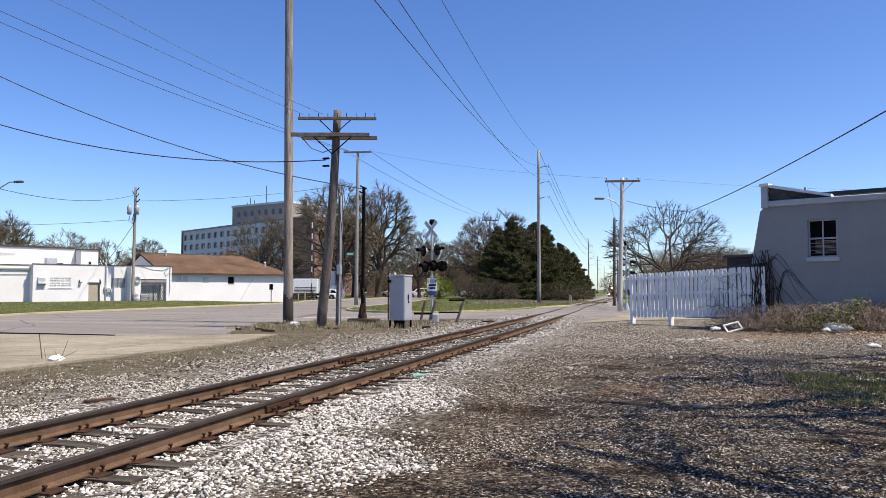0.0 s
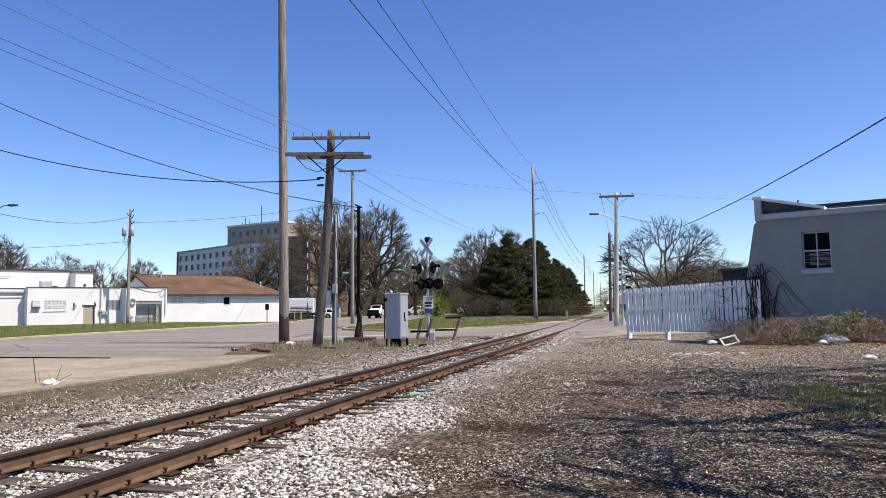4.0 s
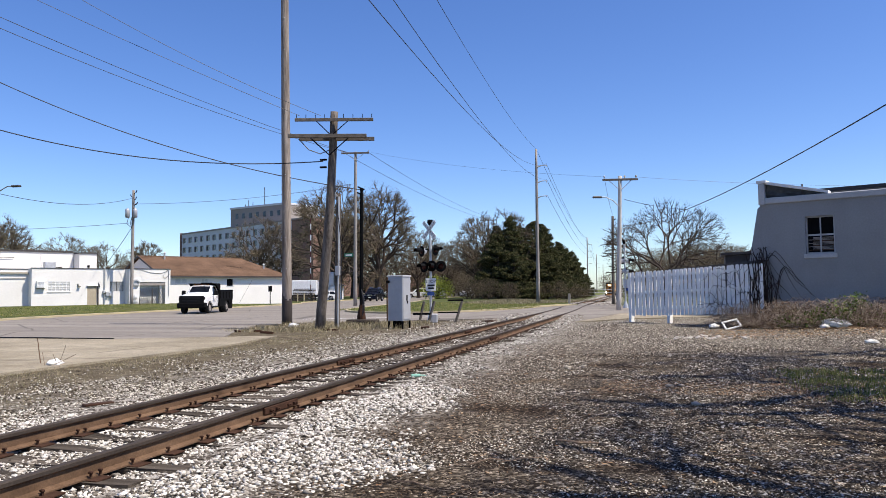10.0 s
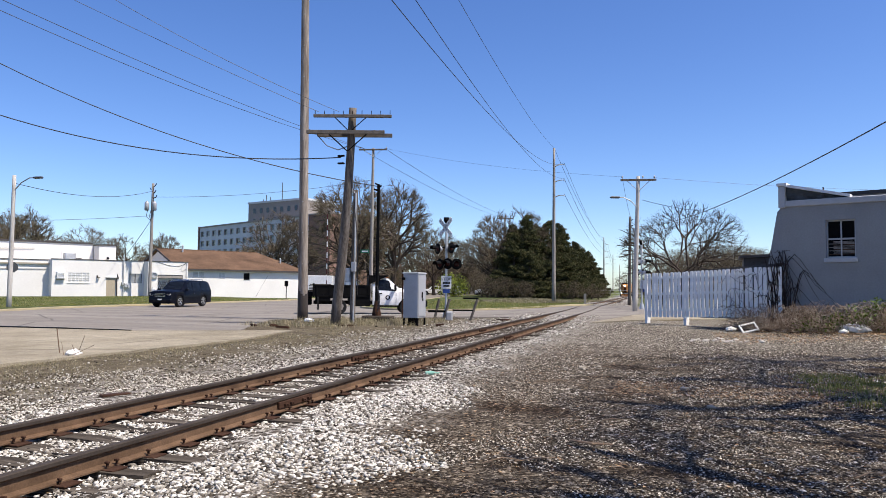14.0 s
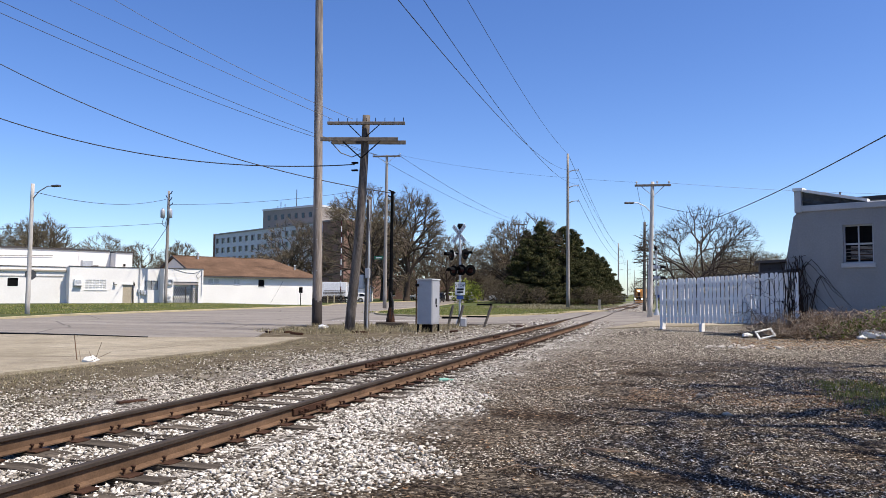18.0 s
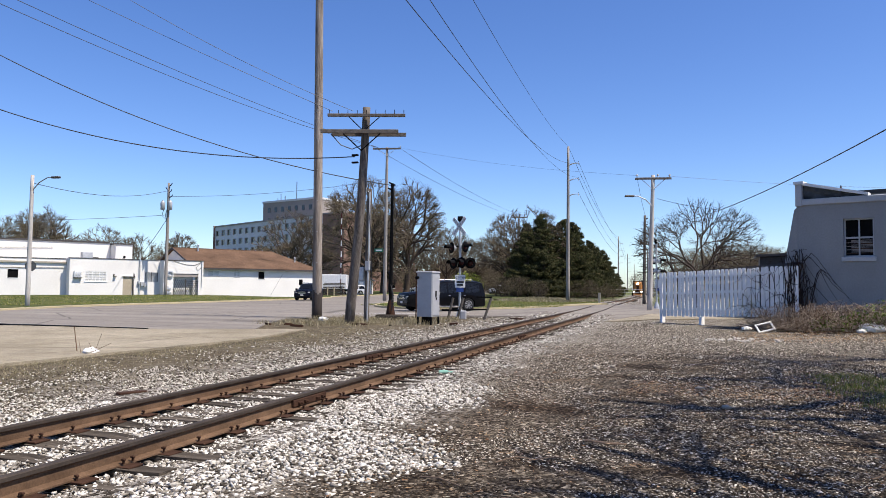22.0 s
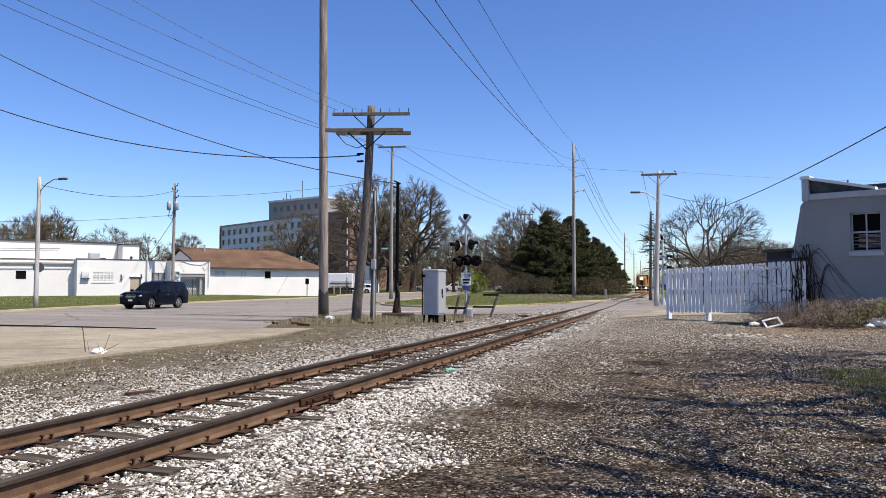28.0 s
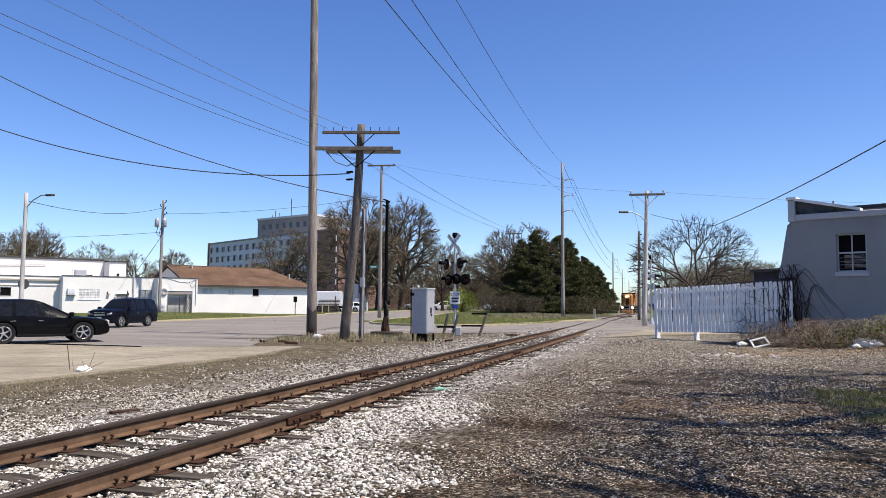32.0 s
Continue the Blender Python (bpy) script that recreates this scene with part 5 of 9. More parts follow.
def poles():
    tall_pole()
    leaning_pole()
    p = wood_pole("service_pole", (-12.98, 29.4, 0), (-12.87, 29.35, 5.75), 0.12, 0.10, "short grey wooden pole with conduit and a meter box", "grey_wood")
    part("conduit", tb([(-12.86, 29.22, 0), (-12.84, 29.22, 2.5), (-12.8, 29.18, 2.9), (-12.8, 29.2, 5.6)], 0.035, 8), "galv", p, "steel conduit")
    part("meter_box", bx((-13.28, 29.2, 1.75), (-13.05, 29.34, 2.35), None, 0.02), "galv", p, "grey meter box")
    part("switch_box", bx((-12.95, 29.1, 2.2), (-12.75, 29.26, 2.62), None, 0.02), "cabinet", p)
    part("weather_head", tb([(-12.9, 29.2, 5.6), (-12.98, 29.12, 5.78), (-13.06, 29.05, 5.7)], [0.05, 0.07, 0.06], 8), "galv", p)
    p = tagged(empty("black_pole"), "thin black steel signal pole on a rotten timber base", "pole")
    part("pole", tb([(-12.95, 32.1, 0.15), (-12.86, 31.95, 6.35)], [0.085, 0.07], 10), "black", p)
    part("pole_base", tb([(-12.95, 32.1, 0.0), (-12.95, 32.1, 0.35), (-12.94, 32.08, 0.9)], [0.24, 0.2, 0.1], 10), "rust_dark", p)
    part("base_timber", bx((-13.5, 31.6, -0.05), (-12.1, 32.2, 0.22), None, 0.03), "tie", p, "rotten timber footing")
    for z, dx in ((6.2, 0.16), (6.32, -0.16), (6.05, -0.2)):
        part("line_clamp", tb([(-12.87, 31.95, z), (-12.87 + dx, 31.92, z + 0.08)], 0.04, 6), "black", p)
    for k in range(4):
        z = 0.5 + 0.14 * k
        part("hanging_cable", tb([(-12.78 - 0.03 * k, 31.9, z + 0.7), (-12.7, 31.85, z + 0.2), (-12.82, 31.88, z - 0.1)], 0.02, 5), "cable", p)
    p = wood_pole("utility_pole", (-29.12, 70.5, 0), (-28.99, 70.4, 15.9), 0.2, 0.13, "tall thin grey pole with one cross-arm and a street sign")
    cross_arm(p, (-29.0, 70.4, 15.75), 1.45, 12, 0.08, (-0.95, 0.97))
    s = part("street_sign", bx((-30.2, 70.25, 5.05), (-29.25, 70.29, 5.4)), "sign_green", p, "green street name sign")
    part("sign_text", bx((-30.05, 70.24, 5.16), (-29.4, 70.249, 5.28)), "sign_white", s)
    # the pole line along the track
    for i, (x, y, top) in enumerate(((-12.37, 84.5, 17.9), (-16.2, 203, 16.0), (-20.8, 306, 15.5), (-25, 420, 15))):
        z = lz(x, y)
        p = wood_pole("line_pole", (x, y, z), (x + 0.05, y, z + top), 0.23, 0.13, "tall grey transmission pole with steel arms", "pale_wood", "poles along the track")
        for k, zz in enumerate((top - 1.9, top - 3.7, top - 5.4, top - 7.1) if i else (top - 1.95, top - 3.75, top - 5.5)):
            part("line_arm", tb([(x, y, z + zz - 0.25), (x + 0.6, y - 0.02, z + zz - 0.02), (x + 1.2, y - 0.05, z + zz)], [0.07, 0.06, 0.04], 6), "galv", p)
            insulator(p, (x + 1.2, y - 0.05, z + zz - 0.12), 1.6)
    p = wood_pole("utility_pole", (-30.2, 141, lz(-30, 141)), (-30.2, 141, 15.4), 0.2, 0.14, "grey wooden utility pole before the dark pines")
    cross_arm(p, (-30.2, 141, 15.1), 1.6, 10, 0.09, (-0.95, 0.97))
    # pole with lamp and arm beyond the crossing
    p = wood_pole("utility_pole", (-2.05, 50.9, lz(-2, 51)), (-1.77, 50.85, 9.1), 0.17, 0.12, "grey wooden utility pole with a lamp arm and cross-arm", "bleached_wood")
    cross_arm(p, (-1.78, 50.9, 8.85), 1.17, 10, 0.07, (-0.9, 0.25, 0.9))
    cobra_lamp(p, (-1.85, 50.75, 7.15), 197, 1.2, 0.52)
    p = wood_pole("utility_pole", (-3.64, 77.1, lz(-3.6, 77)), (-3.5, 77.0, 8.9), 0.17, 0.13, "dark wooden pole beside the track", "arm_wood")
    for z in (8.5, 7.9):
        part("side_pin", tb([(-3.5, 77, z), (-3.2, 76.9, z + 0.1)], 0.05, 6), "black", p)
    part("side_arm", tb([(-3.55, 77, 6.9), (-2.6, 77.2, 7.6), (-2.0, 77.2, 7.7)], 0.04, 6), "galv", p)
    for x, y in ((-5.5, 130), (-8.2, 230), (-10, 280)):
        wood_pole("utility_pole", (x, y, lz(x, y)), (x, y, 7.5), 0.16, 0.12, "distant wooden pole beside the track", "pale_wood", "poles along the track")
    # transformer pole before the white building
    p = wood_pole("utility_pole", (-50.05, 62.85, lz(-50, 62.85)), (-49.9, 62.78, 11.9), 0.18, 0.13, "grey pole with two transformer cans")
    for dx in (-0.38, 0.36):
        bm = lathe(bmesh.new(), [(0.15, 0), (0.22, 0.04), (0.22, 0.75), (0.19, 0.83), (0.1, 0.9), (0.06, 1.0)], Matrix.Translation((-49.95 + dx, 62.55 + dx * 0.3, 9.1)), 14)
        part("transformer", bm, "cabinet", p, "grey transformer can", True)
    for z, dx in ((11.7, 0.52), (11.05, 0.48), (10.5, 0.6), (11.3, -0.25)):
        part("cutout", tb([(-49.9, 62.78, z - 0.15), (-49.9 + dx * 0.7, 62.68, z - 0.05), (-49.9 + dx, 62.63, z + 0.15)], 0.045, 6), "black", p)
    for dx in (-0.3, 0.1, 0.4):
        part("loose_lead", tb([(-49.95 + dx, 62.5, 9.15), (-50.05 + dx, 62.4, 8.5), (-49.95, 62.6, 8.1)], 0.03, 5), "cable", p)
    # street lamp and stop sign on the west kerb
    p = tagged(empty("street_lamp"), "weathered wooden street lamp pole on the lawn by the kerb", "street lamp")
    part("pole", pole_shape((-39.4, 36.4, 0), (-39.25, 36.3, 8.4), 0.15, 0.11, 0, 10), "bleached_wood", p, smooth=True)
    cobra_lamp(p, (-39.25, 36.3, 7.55), 2, 1.55, 0.65)
    s = tagged(empty("stop_sign", pose(-46.8, 43.4, lz(-46.8, 43.4) + 0.1, 0, 0, -140)), "back of an octagonal stop sign on a post", "sign")
    part("post", tb([(0, 0, 0), (0, 0, 3.0)], 0.04, 6), "galv", s)
    bm = lathe(bmesh.new(), [(0.41, 0), (0.41, 0.03)], pose(0, 0.03, 2.52, 90, 22.5, 0), 8)
    part("sign_plate", bm, "lamp_grey", s, "bare metal back of the sign")
    s = tagged(empty("stop_sign", pose(-50.5, 109, lz(-50, 109) + 0.1, 0, 0, 25)), "stop sign on a thin post by the side street", "sign")
    part("post", tb([(0, 0, 0), (0, 0, 2.6)], 0.04, 6), "galv", s)
    bm = lathe(bmesh.new(), [(0.42, 0), (0.42, 0.03)], pose(0, 0.03, 2.3, 90, 22.5, 0), 8)
    part("sign_plate", bm, "steel", s)


poles()


def span(a, b, sag, r, n=24, material="wire", label="thin overhead wire", name="overhead_wire"):
    a, b = Vector(a), Vector(b)
    pts = [a.lerp(b, i / n) - Vector((0, 0, 4 * sag * (i / n) * (1 - i / n))) for i in range(n + 1)]
    tagged(finish(name, tb(pts, r, 5), material), label if len(label.split()) > 3 else "thin grey overhead wire between poles", "wire", "overhead wires")


def wires():
    # service cables from the left to the old poles
    span((-33.5, 21.4, 11.57), (-12.45, 26.85, 6.72), 1.53, 0.022, material="cable", label="black service cable to the leaning pole")
    span((-36.7, 24.1, 15.96), (-12.87, 31.95, 6.25), 1.52, 0.022, 30, "cable", "black service cable to the thin black pole")
    # the three line wires along the track
    for x, z, sag, x0, z0 in ((-11.15, 15.95, 4.0, -2.74, 9.54), (-11.15, 14.15, 4.0, -3.14, 12.8), (-12.3, 17.75, 2.4, -3.1, 12.64)):
        span((x0, -30, z0), (x, 84.4, z), sag, 0.012, 60)
        span((x, 84.4, z), (x - 3.9, 203, z - 2.6), 1.8, 0.02, 20)
        span((x - 3.9, 203, z - 2.6), (x - 8.5, 306, z - 4), 2, 0.02, 14)
    span((-11.15, 84.4, 12.4), (-15, 203, 10.2), 1.8, 0.02, 20)
    # high wires from upper left towards the tall pole and beyond
    for a, b, s in (((-40.86, 22.94, 20.32), (-29.9, 70.2, 15.9), 0.8), ((-41.58, 22.74, 20.03), (-30.0, 70.2, 15.9), 1.09), ((-29.0, 18.05, 16.29), (-13.3, 26.55, 8.55), 0.22), ((-29.0, 17.95, 19.0), (-12.5, 26.75, 8.55), 0.92)):
        span(a, b, s, 0.022 if b[1] > 50 else 0.010, 30)
    span((-27.8, 70.6, 15.9), (-2.8, 50.8, 9.1), 0.4, 0.007, 20)
    span((-30.3, 70.2, 15.9), (-30.2, 141, 15.2), 0.8, 0.02, 16)
    span((-27.8, 70.6, 15.9), (-28.7, 141, 15.2), 0.8, 0.02, 16)
    # service drop to the grey building, and to the right
    span((-1.5, 50.8, 7.5), (2.3, 46.0, 6.15), 0.1, 0.014, 10, "cable", "thin black lead from the lamp pole")
    span((-2.6, 77, 7.9), (6.9, 21.5, 6.75), 0.9, 0.022, 24, "cable", "black service cable over the fence")
    span((-0.8, 50.9, 9.0), (32, 60, 8.6), 0.6, 0.007)
    span((-2.8, 50.8, 9.0), (-3.4, 77, 8.7), 0.3, 0.012)
    # along the west side
    span((-49.9, 62.7, 11.1), (-39.2, 36.3, 7.9), 0.7, 0.02, material="wire")
    span((-49.9, 62.7, 10.5), (-29.1, 70.4, 12.6), 0.5, 0.018)
    span((-90, 62, 9.5), (-49.9, 62.7, 8.6), 0.6, 0.02)
    span((-49.95, 62.7, 8.2), (-53.0, 62.7, 4.5), 0.1, 0.025, 10, "cable", "service drop to the white building")


wires()


# ---- crossing signals and cabinet ----
def crossing_signal(m, name="crossing_signal"):
    s = tagged(empty(name, m), "railway crossing signal mast with crossbuck and round black lamp hoods", "crossing signal", "crossing signals")
    part("mast", tb([(0, 0, 0), (0, 0, 4.75)], 0.06, 10), "galv", s)
    part("mast_base", tb([(0, 0, 0), (0, 0, 0.12), (0, 0, 0.5)], [0.2, 0.18, 0.09], 10), "galv", s)
    part("mast_cap", tb([(0, 0, 4.72), (0, 0, 4.85), (0, 0, 5.0)], [0.07, 0.15, 0.13], 10), "black", s, "black bell housing")
    for a in (42, -42):
        bm = bx((-0.62, -0.075, -0.11), (0.62, -0.06, 0.11))
        ob = part("crossbuck_blade", bm, "sign_white", s, "weathered white crossbuck blade")
        ob.matrix_local = pose(0, 0, 4.5, 0, a, -46)
        for k in range(7):
            x = -0.5 + k * 0.165
            part("lettering_bar", bx((x - 0.03, -0.08, -0.045), (x + 0.03, -0.0755, 0.045)), "panel_dark", ob)
    def lamp(x, z, y, turn):
        bm = lathe(bmesh.new(), [(0.27, 0), (0.27, 0.02), (0.2, 0.03), (0.13, 0.03)], pose(0, 0, 0, 90, 0, 0), 20)
        bg = part("lamp_background", bm, "black", s, "round black signal background")
        bg.matrix_local = pose(x, y, z, 0, 0, turn)
        hood = bmesh.new()
        for k in range(11):
            a0 = radians(10 + k * 16)
            a1 = radians(10 + (k + 1) * 16)
            q = [(0.16 * math.cos(a), y0, 0.16 * math.sin(a)) for a, y0 in ((a0, -0.03), (a1, -0.03), (a1, -0.36), (a0, -0.36))]
            hood.faces.new([hood.verts.new(p) for p in q])
        bmesh.ops.remove_doubles(hood, verts=hood.verts[:], dist=0.001)
        bmesh.ops.solidify(hood, geom=hood.faces[:], thickness=0.012)
        part("hood", hood, "black", bg, "black lamp hood")
        part("lens", lathe(bmesh.new(), [(0.14, 0), (0.12, 0.03), (0.05, 0.05)], pose(0, -0.03, 0, 90, 0, 0), 16), "red_lens", bg, "dark red signal lens")
        part("lamp_can", lathe(bmesh.new(), [(0.15, 0), (0.15, 0.16), (0.1, 0.22)], pose(0, 0.0, 0, -90, 0, 0), 14), "galv", bg)
    part("cross_tube", tb([(-0.55, 0, 3.55), (0.42, 0, 3.5)], 0.035, 8), "black", s)
    part("cross_tube", tb([(-0.6, 0, 2.72), (0.7, 0, 2.72)], 0.035, 8), "black", s)
    lamp(-0.42, 3.45, 0.0, -55)
    lamp(0.24, 3.5, 0.0, 58)
    lamp(-0.3, 2.68, -0.08, -40)
    lamp(0.08, 2.72, -0.1, -25)
    lamp(0.5, 2.7, -0.05, 10)
    sg = part("sign_plate", bx((-0.24, -0.09, 1.5), (0.26, -0.07, 2.12)), "sign_white", s, "white stop here sign")
    for k, (w, z) in enumerate(((0.18, 1.77), (0.15, 1.63))):
        part("lettering_bar", bx((0.02 - w, -0.094, z - 0.045), (0.02 + w, -0.0905, z + 0.045)), "sign_black", sg)
    t = bpy.data.curves.new("sign_word", "FONT")
    t.body, t.size, t.align_x, t.extrude = "STOP", 0.2, "CENTER", 0.002
    tm = bpy.data.meshes.new_from_object(bpy.data.objects.new("sign_word", t))
    tm.materials.append(M["sign_black"])
    tx = new("sign_word", tm)
    tx.parent = sg
    tx.matrix_local = pose(0.01, -0.094, 1.9, 90, 0, 0)
    part("sign_plate", bx((-0.16, -0.088, 1.28), (0.18, -0.07, 1.47)), "sign_blue", s, "small blue emergency sign")
    return s


def signals():
    crossing_signal(pose(-10.35, 34.7, lz(-10.3, 34.7), 0, 0, 12))
    crossing_signal(pose(-1.75, 56.0, lz(-1.8, 56), 0, 0, 138))
    # lowered gate counterweight frame beside the mast
    g = tagged(empty("gate_counterweight", pose(-10.0, 34.3, lz(-10, 34.3), 0, 0, 10)), "rusty counterweight arms of a crossing gate", "crossing gate")
    for x, lean in ((-0.8, 0.25), (-0.35, 0.3), (0.95, 0.35)):
        part("post", tb([(x, 0, -0.05), (x + lean, 0, 1.0)], 0.07, 6), "arm_wood", g)
    part("weight_bar", bx((-1.1, -0.06, 0.35), (-0.2, 0.06, 0.45)), "black", g)
    part("weight_bar", bx((0.6, -0.06, 1.0), (1.35, 0.06, 1.08)), "black", g)
    part("weight_bar", bx((0.1, -0.05, 0.42), (1.1, 0.05, 0.5)), "black", g)
    part("gate_motor", bx((-0.2, -0.12, -0.05), (0.1, 0.12, 0.4), None, 0.05), "cabinet", g)
    # raised striped gate arm beyond the street
    a = tagged(empty("crossing_gate"), "raised red and white striped crossing gate arm", "crossing gate")
    for k in range(14):
        z = 0.9 + k * 0.80
        part("stripe", bx((-47.16, 97.3, z), (-47.04, 97.36, z + 0.80)), "gate_red" if k % 2 else "sign_white", a)
    part("gate_mast", tb([(-47.1, 97.45, 0), (-47.1, 97.45, 1.3)], 0.15, 8), "galv", a)
    c = tagged(empty("signal_cabinet", pose(-9.98, 28.9, 0.0, 0, 0, -9.5)), "grey steel railway signal cabinet on short legs", "cabinet")
    h = 0.34
    part("body", bx((-h, -h, 0.3), (h, h, 2.1), None, 0.012), "cabinet", c)
    part("roof", bx((-h - 0.035, -h - 0.035, 2.1), (h + 0.035, h + 0.035, 2.16), None, 0.012), "grey_trim", c, "pale overhanging cabinet lid")
    d = part("door", bx((h + 0.002, -h + 0.03, 0.36), (h + 0.02, h - 0.03, 2.06), None, 0.006), "cabinet", c, "steel door")
    part("door_handle", bx((h + 0.02, -0.06, 1.12), (h + 0.06, 0.0, 1.36), None, 0.01), "black", d, "black lever handle")
    part("door_lock", bx((h + 0.02, -0.02, 1.0), (h + 0.05, 0.06, 1.1), None, 0.01), "black", d)
    for z in (0.55, 1.2, 1.85):
        part("hinge", bx((h + 0.0, h - 0.04, z), (h + 0.025, h + 0.004, z + 0.12)), "steel", d)
    part("lamp", bx((-h - 0.06, -h - 0.08, 1.84), (-h + 0.1, -h, 1.96), None, 0.02), "black", c, "small black lamp on the cabinet")
    for x in (-h + 0.03, h - 0.03):
        for y in (-h + 0.03, h - 0.03):
            part("leg", bx((x - 0.03, y - 0.03, -0.05), (x + 0.03, y + 0.03, 0.3)), "black", c)
    for k in range(5):
        part("cable_bundle", tb([(-0.25 + 0.1 * k, -0.05 + 0.08 * (k % 2), -0.05), (-0.22 + 0.1 * k, -0.05, 0.32)], 0.05, 6), "black", c)
    s = tagged(empty("marker_stake", pose(-11.75, 32.3, 0, 0, 0, 0)), "thin dark steel marker stake in the gravel", "stake")
    part("stake", bx((-0.025, -0.02, -0.1), (0.025, 0.02, 2.35)), "rust_dark", s)
    s = tagged(empty("marker_post", pose(-6.9, 66, lz(-6.9, 66), 0, 0, 0)), "short pale marker post by the track", "post")
    part("post", bx((-0.1, -0.06, -0.1), (0.1, 0.06, 1.0)), "concrete", s)


signals()


# ---- trees and plants ----
def prisms(segs, sides=3):
    """Tapered prisms for segments (p0, p1, r0, r1) as one array mesh of quads."""
    S = np.array([(*a, *b, r0, r1) for a, b, r0, r1 in segs], float)
    A, B, r0, r1 = S[:, :3], S[:, 3:6], S[:, 6:7], S[:, 7:8]
    d = B - A
    d /= np.linalg.norm(d, axis=1, keepdims=True) + 1e-9
    up = np.where(np.abs(d[:, 2:3]) > 0.9, np.array([[1.0, 0, 0]]), np.array([[0, 0, 1.0]]))
    u = np.cross(d, up)
    u /= np.linalg.norm(u, axis=1, keepdims=True) + 1e-9
    w = np.cross(d, u)
    n = len(S)
    V = np.empty((n, 2 * sides, 3))
    for k in range(sides):
        o = math.cos(k * math.tau / sides) * u + math.sin(k * math.tau / sides) * w
        V[:, k], V[:, sides + k] = A + o * r0, B + o * r1
    f = np.array([[k, (k + 1) % sides, sides + (k + 1) % sides, sides + k] for k in range(sides)])
    F = (f[None] + (np.arange(n) * 2 * sides)[:, None, None]).reshape(-1, 4)
    return V.reshape(-1, 3), F


def flakes(P, size, rng, droop=0.0):
    """Small free triangles at the points P."""
    n = len(P)
    a = rng.normal(0, 1, (n, 3))
    b = rng.normal(0, 1, (n, 3))
    a /= np.linalg.norm(a, axis=1, keepdims=True)
    b /= np.linalg.norm(b, axis=1, keepdims=True)
    a[:, 2] -= droop
    s = rng.uniform(0.6, 1.3, (n, 1)) * size
    V = np.stack([P - b * s * 0.4, P + b * s * 0.4, P + a * s], 1)
    return V.reshape(-1, 3), np.arange(3 * n).reshape(-1, 3)


def branch_tree(seed, height, limbs=8, spread=1.0, fork=0.28, levels=4, kids=(8, 6, 5, 4), trunk=0.72, fine=0.012, reach=0.62):
    """A bare broad-leaved tree: thick segments, thin segments and twig ends."""
    rng = np.random.default_rng(seed)
    thick, thin, ends = [], [], []

    def run(p, d, length, r, level):
        n = 5 if level < 2 else 3
        q, dirn = np.array(p, float), np.array(d, float)
        pts = [(q.copy(), r)]
        for i in range(n):
            t = (i + 1) / n
            wob = rng.normal(0, 0.16 if level else 0.05, 3)
            dirn = dirn + wob + np.array([0, 0, 0.05 if level else 0.0])
            dirn /= np.linalg.norm(dirn)
            r1 = max(r * (1 - 0.62 * t), 0.6 * fine) if level else r * (1 - 0.35 * t)
            q2 = q + dirn * length / n
            (thick if r > 0.035 * height / 15 else thin).append((q.copy(), q2.copy(), pts[-1][1], r1))
            q = q2
            pts.append((q.copy(), r1))
        if level >= levels:
            ends.append(q.copy())
            ends.append(pts[len(pts) // 2][0])
            return
        m = kids[min(level, len(kids) - 1)] + rng.integers(0, 2)
        for k in range(m):
            t = (fork + (1 - fork) * (k + 0.6) / m) if level == 0 else 0.25 + 0.75 * (k + rng.random()) / m
            i = min(int(t * n), n - 1)
            base = pts[i][0] + (pts[i + 1][0] - pts[i][0]) * (t * n - i)
            rr = max(pts[i][1] * 0.62, fine)
            ax = rng.normal(0, 1, 3)
            if level == 0:
                a = k * 2.4 + rng.normal(0, 0.4)
                ax = np.array([math.cos(a), math.sin(a), 0])
                nd = ax * spread * (1.15 - 0.75 * t) + np.array([0, 0, 0.35 + 0.75 * t])
                nl = length * (reach - 0.18 * t) * spread
            else:
                nd = pts[i + 1][0] - pts[i][0]
                nd = nd / np.linalg.norm(nd) + ax * 0.62 + np.array([0, 0, 0.10])
                nl = length * rng.uniform(0.42, 0.66)
            run(base, nd / np.linalg.norm(nd), nl, rr * rng.uniform(0.75, 1.0), level + 1)
    run((0, 0, -0.2), (rng.normal(0, 0.04), rng.normal(0, 0.04), 1), height * trunk, height * 0.024, 0)
    return thick, thin, np.array(ends), rng


